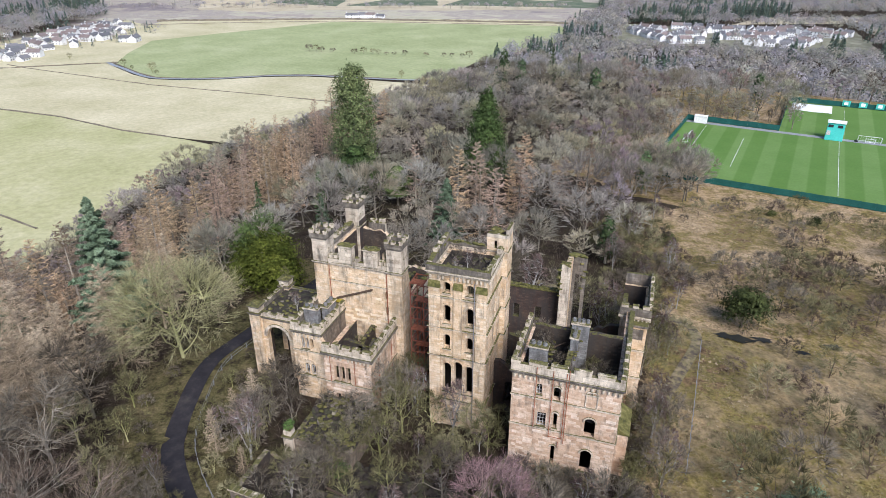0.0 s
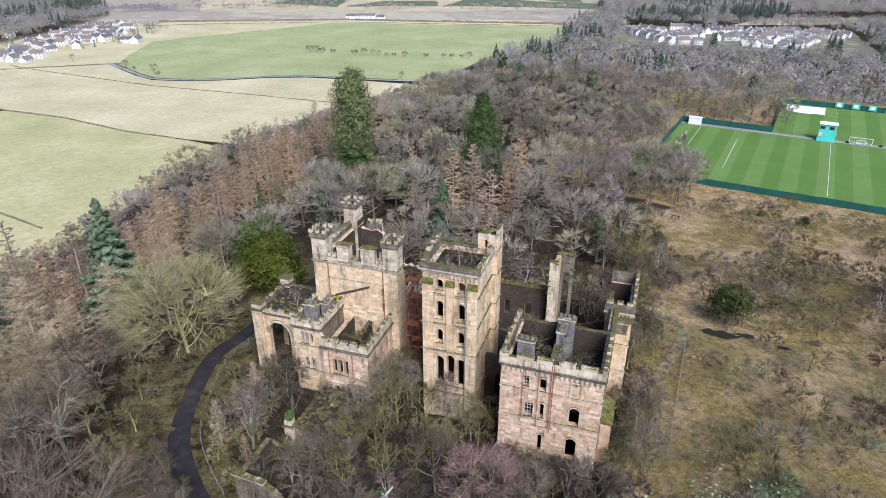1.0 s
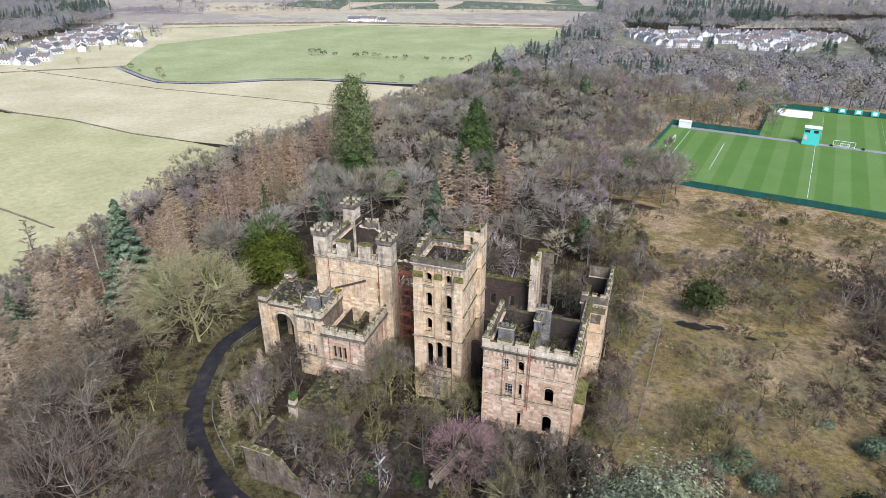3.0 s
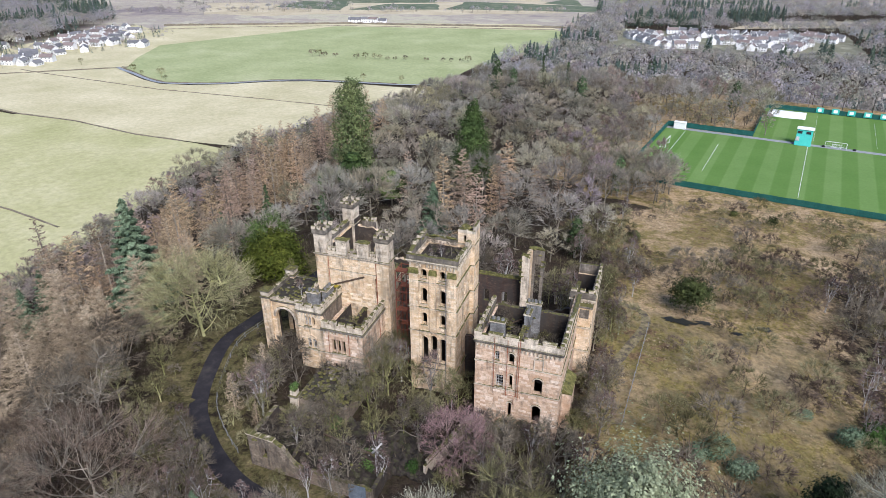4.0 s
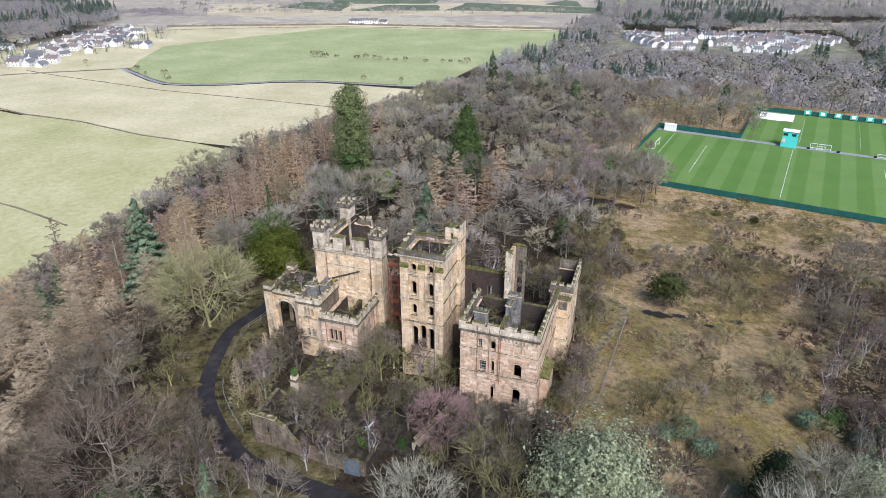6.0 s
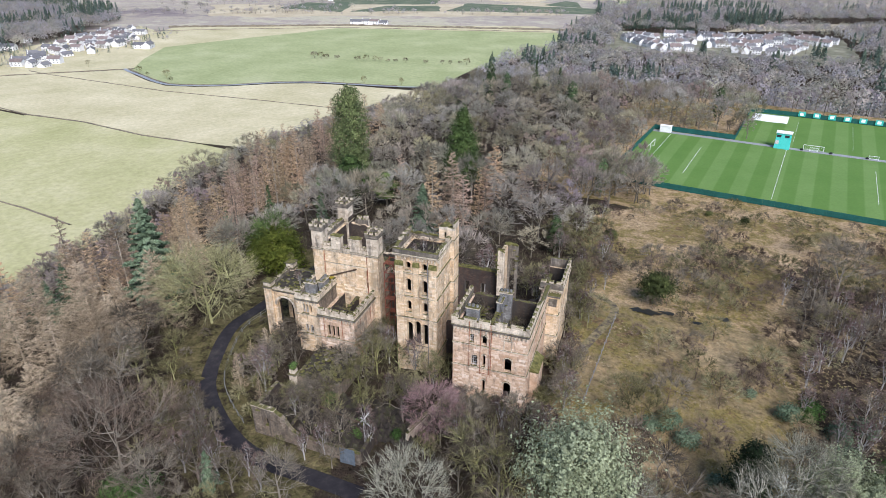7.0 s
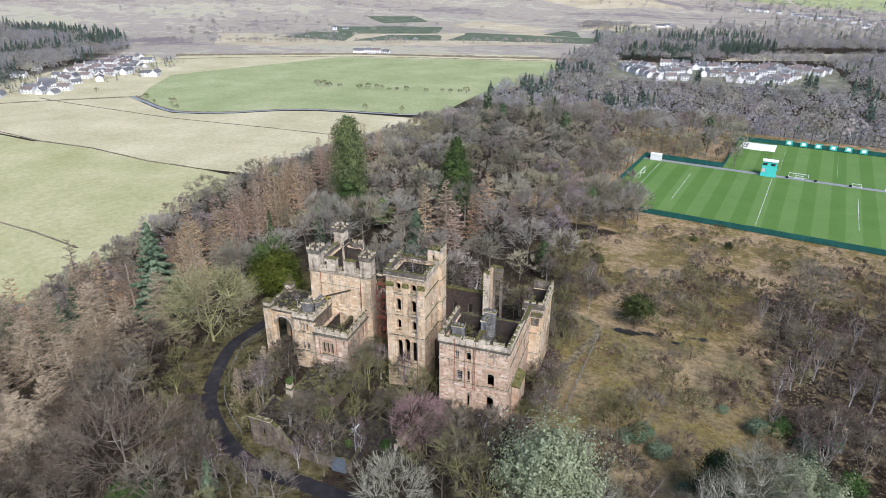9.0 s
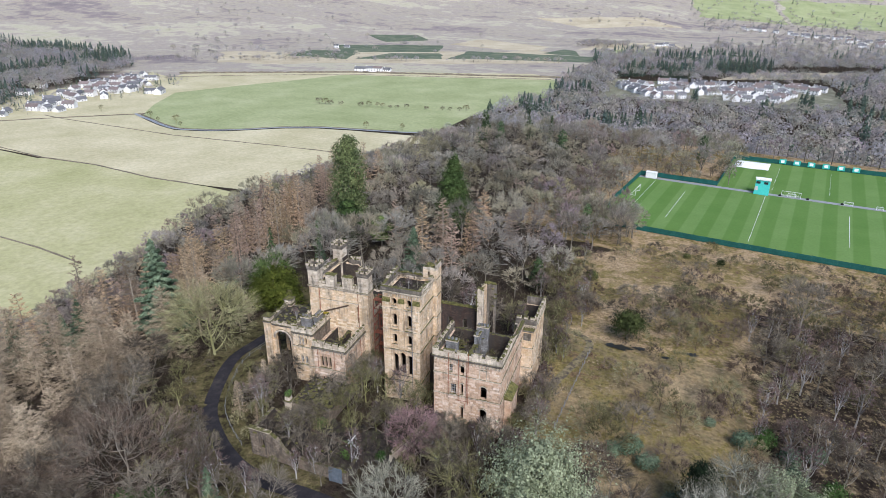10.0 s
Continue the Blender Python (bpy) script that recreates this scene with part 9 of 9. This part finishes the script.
# pools on the moor
for k, (x, y, rx, ry) in enumerate(((31.5, 45.6, 3.4, 1.0), (36.5, 47.5, 1.6, 0.9), (49, 51.5, 1.5, 0.8), (43, 46.2, 1.2, 0.6))):
    bm = bmesh.new()
    z = max(height(x + rx * c, y + ry * s) for c in (-1, 0, 1) for s in (-1, 0, 1)) + 0.06
    vs = [bm.verts.new((x + rx * (1 + 0.9 * noise.noise((math.cos(a) * 2.3, math.sin(a) * 2.3, k))) * math.cos(a), y + ry * (1 + 0.9 * noise.noise((math.cos(a) * 2.8, math.sin(a) * 2.8, k + 9))) * math.sin(a), z)) for a in [2 * math.pi * i / 28 for i in range(28)]]
    bm.faces.new(vs)
    tagged(part("water_pool_%d" % (k + 1), bm, WATER), "dark shallow pool in the moor grass", "pool", kind="structure")


# ---- dressed stones on the fronts ----
def ashlar(parent, p0, p1, z0, z1, holes, skips, mat, course, limit, seed):
    """Single blocks that stand a little proud of a front, course by course, round its openings."""
    rs = random.Random(seed)
    p0, p1 = Vector(p0), Vector(p1)
    L = (p1 - p0).length
    d = (p1 - p0) / L
    n = Vector((d.y, -d.x))
    rz = math.atan2(d.y, d.x)
    made = 0
    z = z1 - course
    while z > z0 and made < limit:
        if not any(a - course - 0.02 < z < b + 0.02 for a, b in skips):
            u = rs.uniform(0, 0.4)
            while u < L - 0.5:
                w = rs.choice((0.62, 0.8, 0.98, 1.2))
                if u + w > L:
                    break
                if rs.random() < 0.62 and not any(h[0] - 0.32 < u + w and u < h[1] + 0.32 and h[2] - 0.22 < z + course and z < h[3] + 0.34 for h in holes):
                    me = block_mesh("stone", (w - 0.025, 0.09, course - 0.025), mat, 0.012)
                    c = p0 + d * (u + w / 2) + n * rs.uniform(-0.03, -0.005)
                    place("stone", me, parent, c.x, c.y, z, rz)
                    made += 1
                    if made >= limit:
                        break
                u += w
        z -= course


def child_wall(thing_, i):
    return [o for o in thing_.children if o.name.split(".")[0] == "wall"][i]


ashlar(child_wall(east, 0), (0, 0), (DX, 0), 1.0, 14.9, [(3.05, 3.75, 12.9, 14.45), (5.15, 6.05, 12.5, 14.6), (3.35, 4.5, 8.05, 10.2), (5.4, 5.9, 8.2, 10.7), (9.2, 10.5, 7.95, 11.0), (9.15, 10.5, 2.2, 6.0), (5.4, 5.95, 2.4, 5.6), (8.9, 10.6, 12.2, 14.9)],
       [(12.1, 12.4), (7.55, 7.85)], ASH_PINK, 0.42, 300, 1)
ashlar(child_wall(tower, 0), (TX0, TY0), (TX1, TY0), 3.0, 23.8, [(u - 0.8, u + 0.8, a, b) for u in (2.47, 5.6) for a, b in ((21.8, 23.6), (17.1, 20.4), (13.1, 15.6))] + [(1.7, 6.4, 5.9, 11.8), (-0.5, 1.25, 0, 11.9), (6.6, 9, 0, 11.9), (-0.5, 1.3, 11.9, 24), (3.7, 4.3, 11.9, 24), (6.7, 9, 11.9, 24)],
       [(21.05, 21.35), (16.25, 16.55), (11.75, 12.05), (4.45, 4.75)], ASH_BUFF, 0.42, 240, 2)
ashlar(child_wall(west, 0), (AX0, AY0), (AX1, AY0), 0.5, 9.5, [(1.5, 4.15, 5.75, 8.4), (1.5, 4.15, 1.5, 3.5)], [(5.25, 5.55)], ASH_PINK, 0.42, 170, 3)
ashlar(child_wall(keep, 0), (BX0 + 2.3, BY0), (BX1 - 2.3, BY0), 9.8, 18.9, [(9.0, 9.6, 14.6, 16.0), (9.0, 9.6, 12.0, 13.3), (0.9, 7.0, 12.8, 16.3), (1.6, 7.0, 17.3, 18.4)], [(16.35, 16.65)], ASH_BUFF, 0.42, 170, 4)
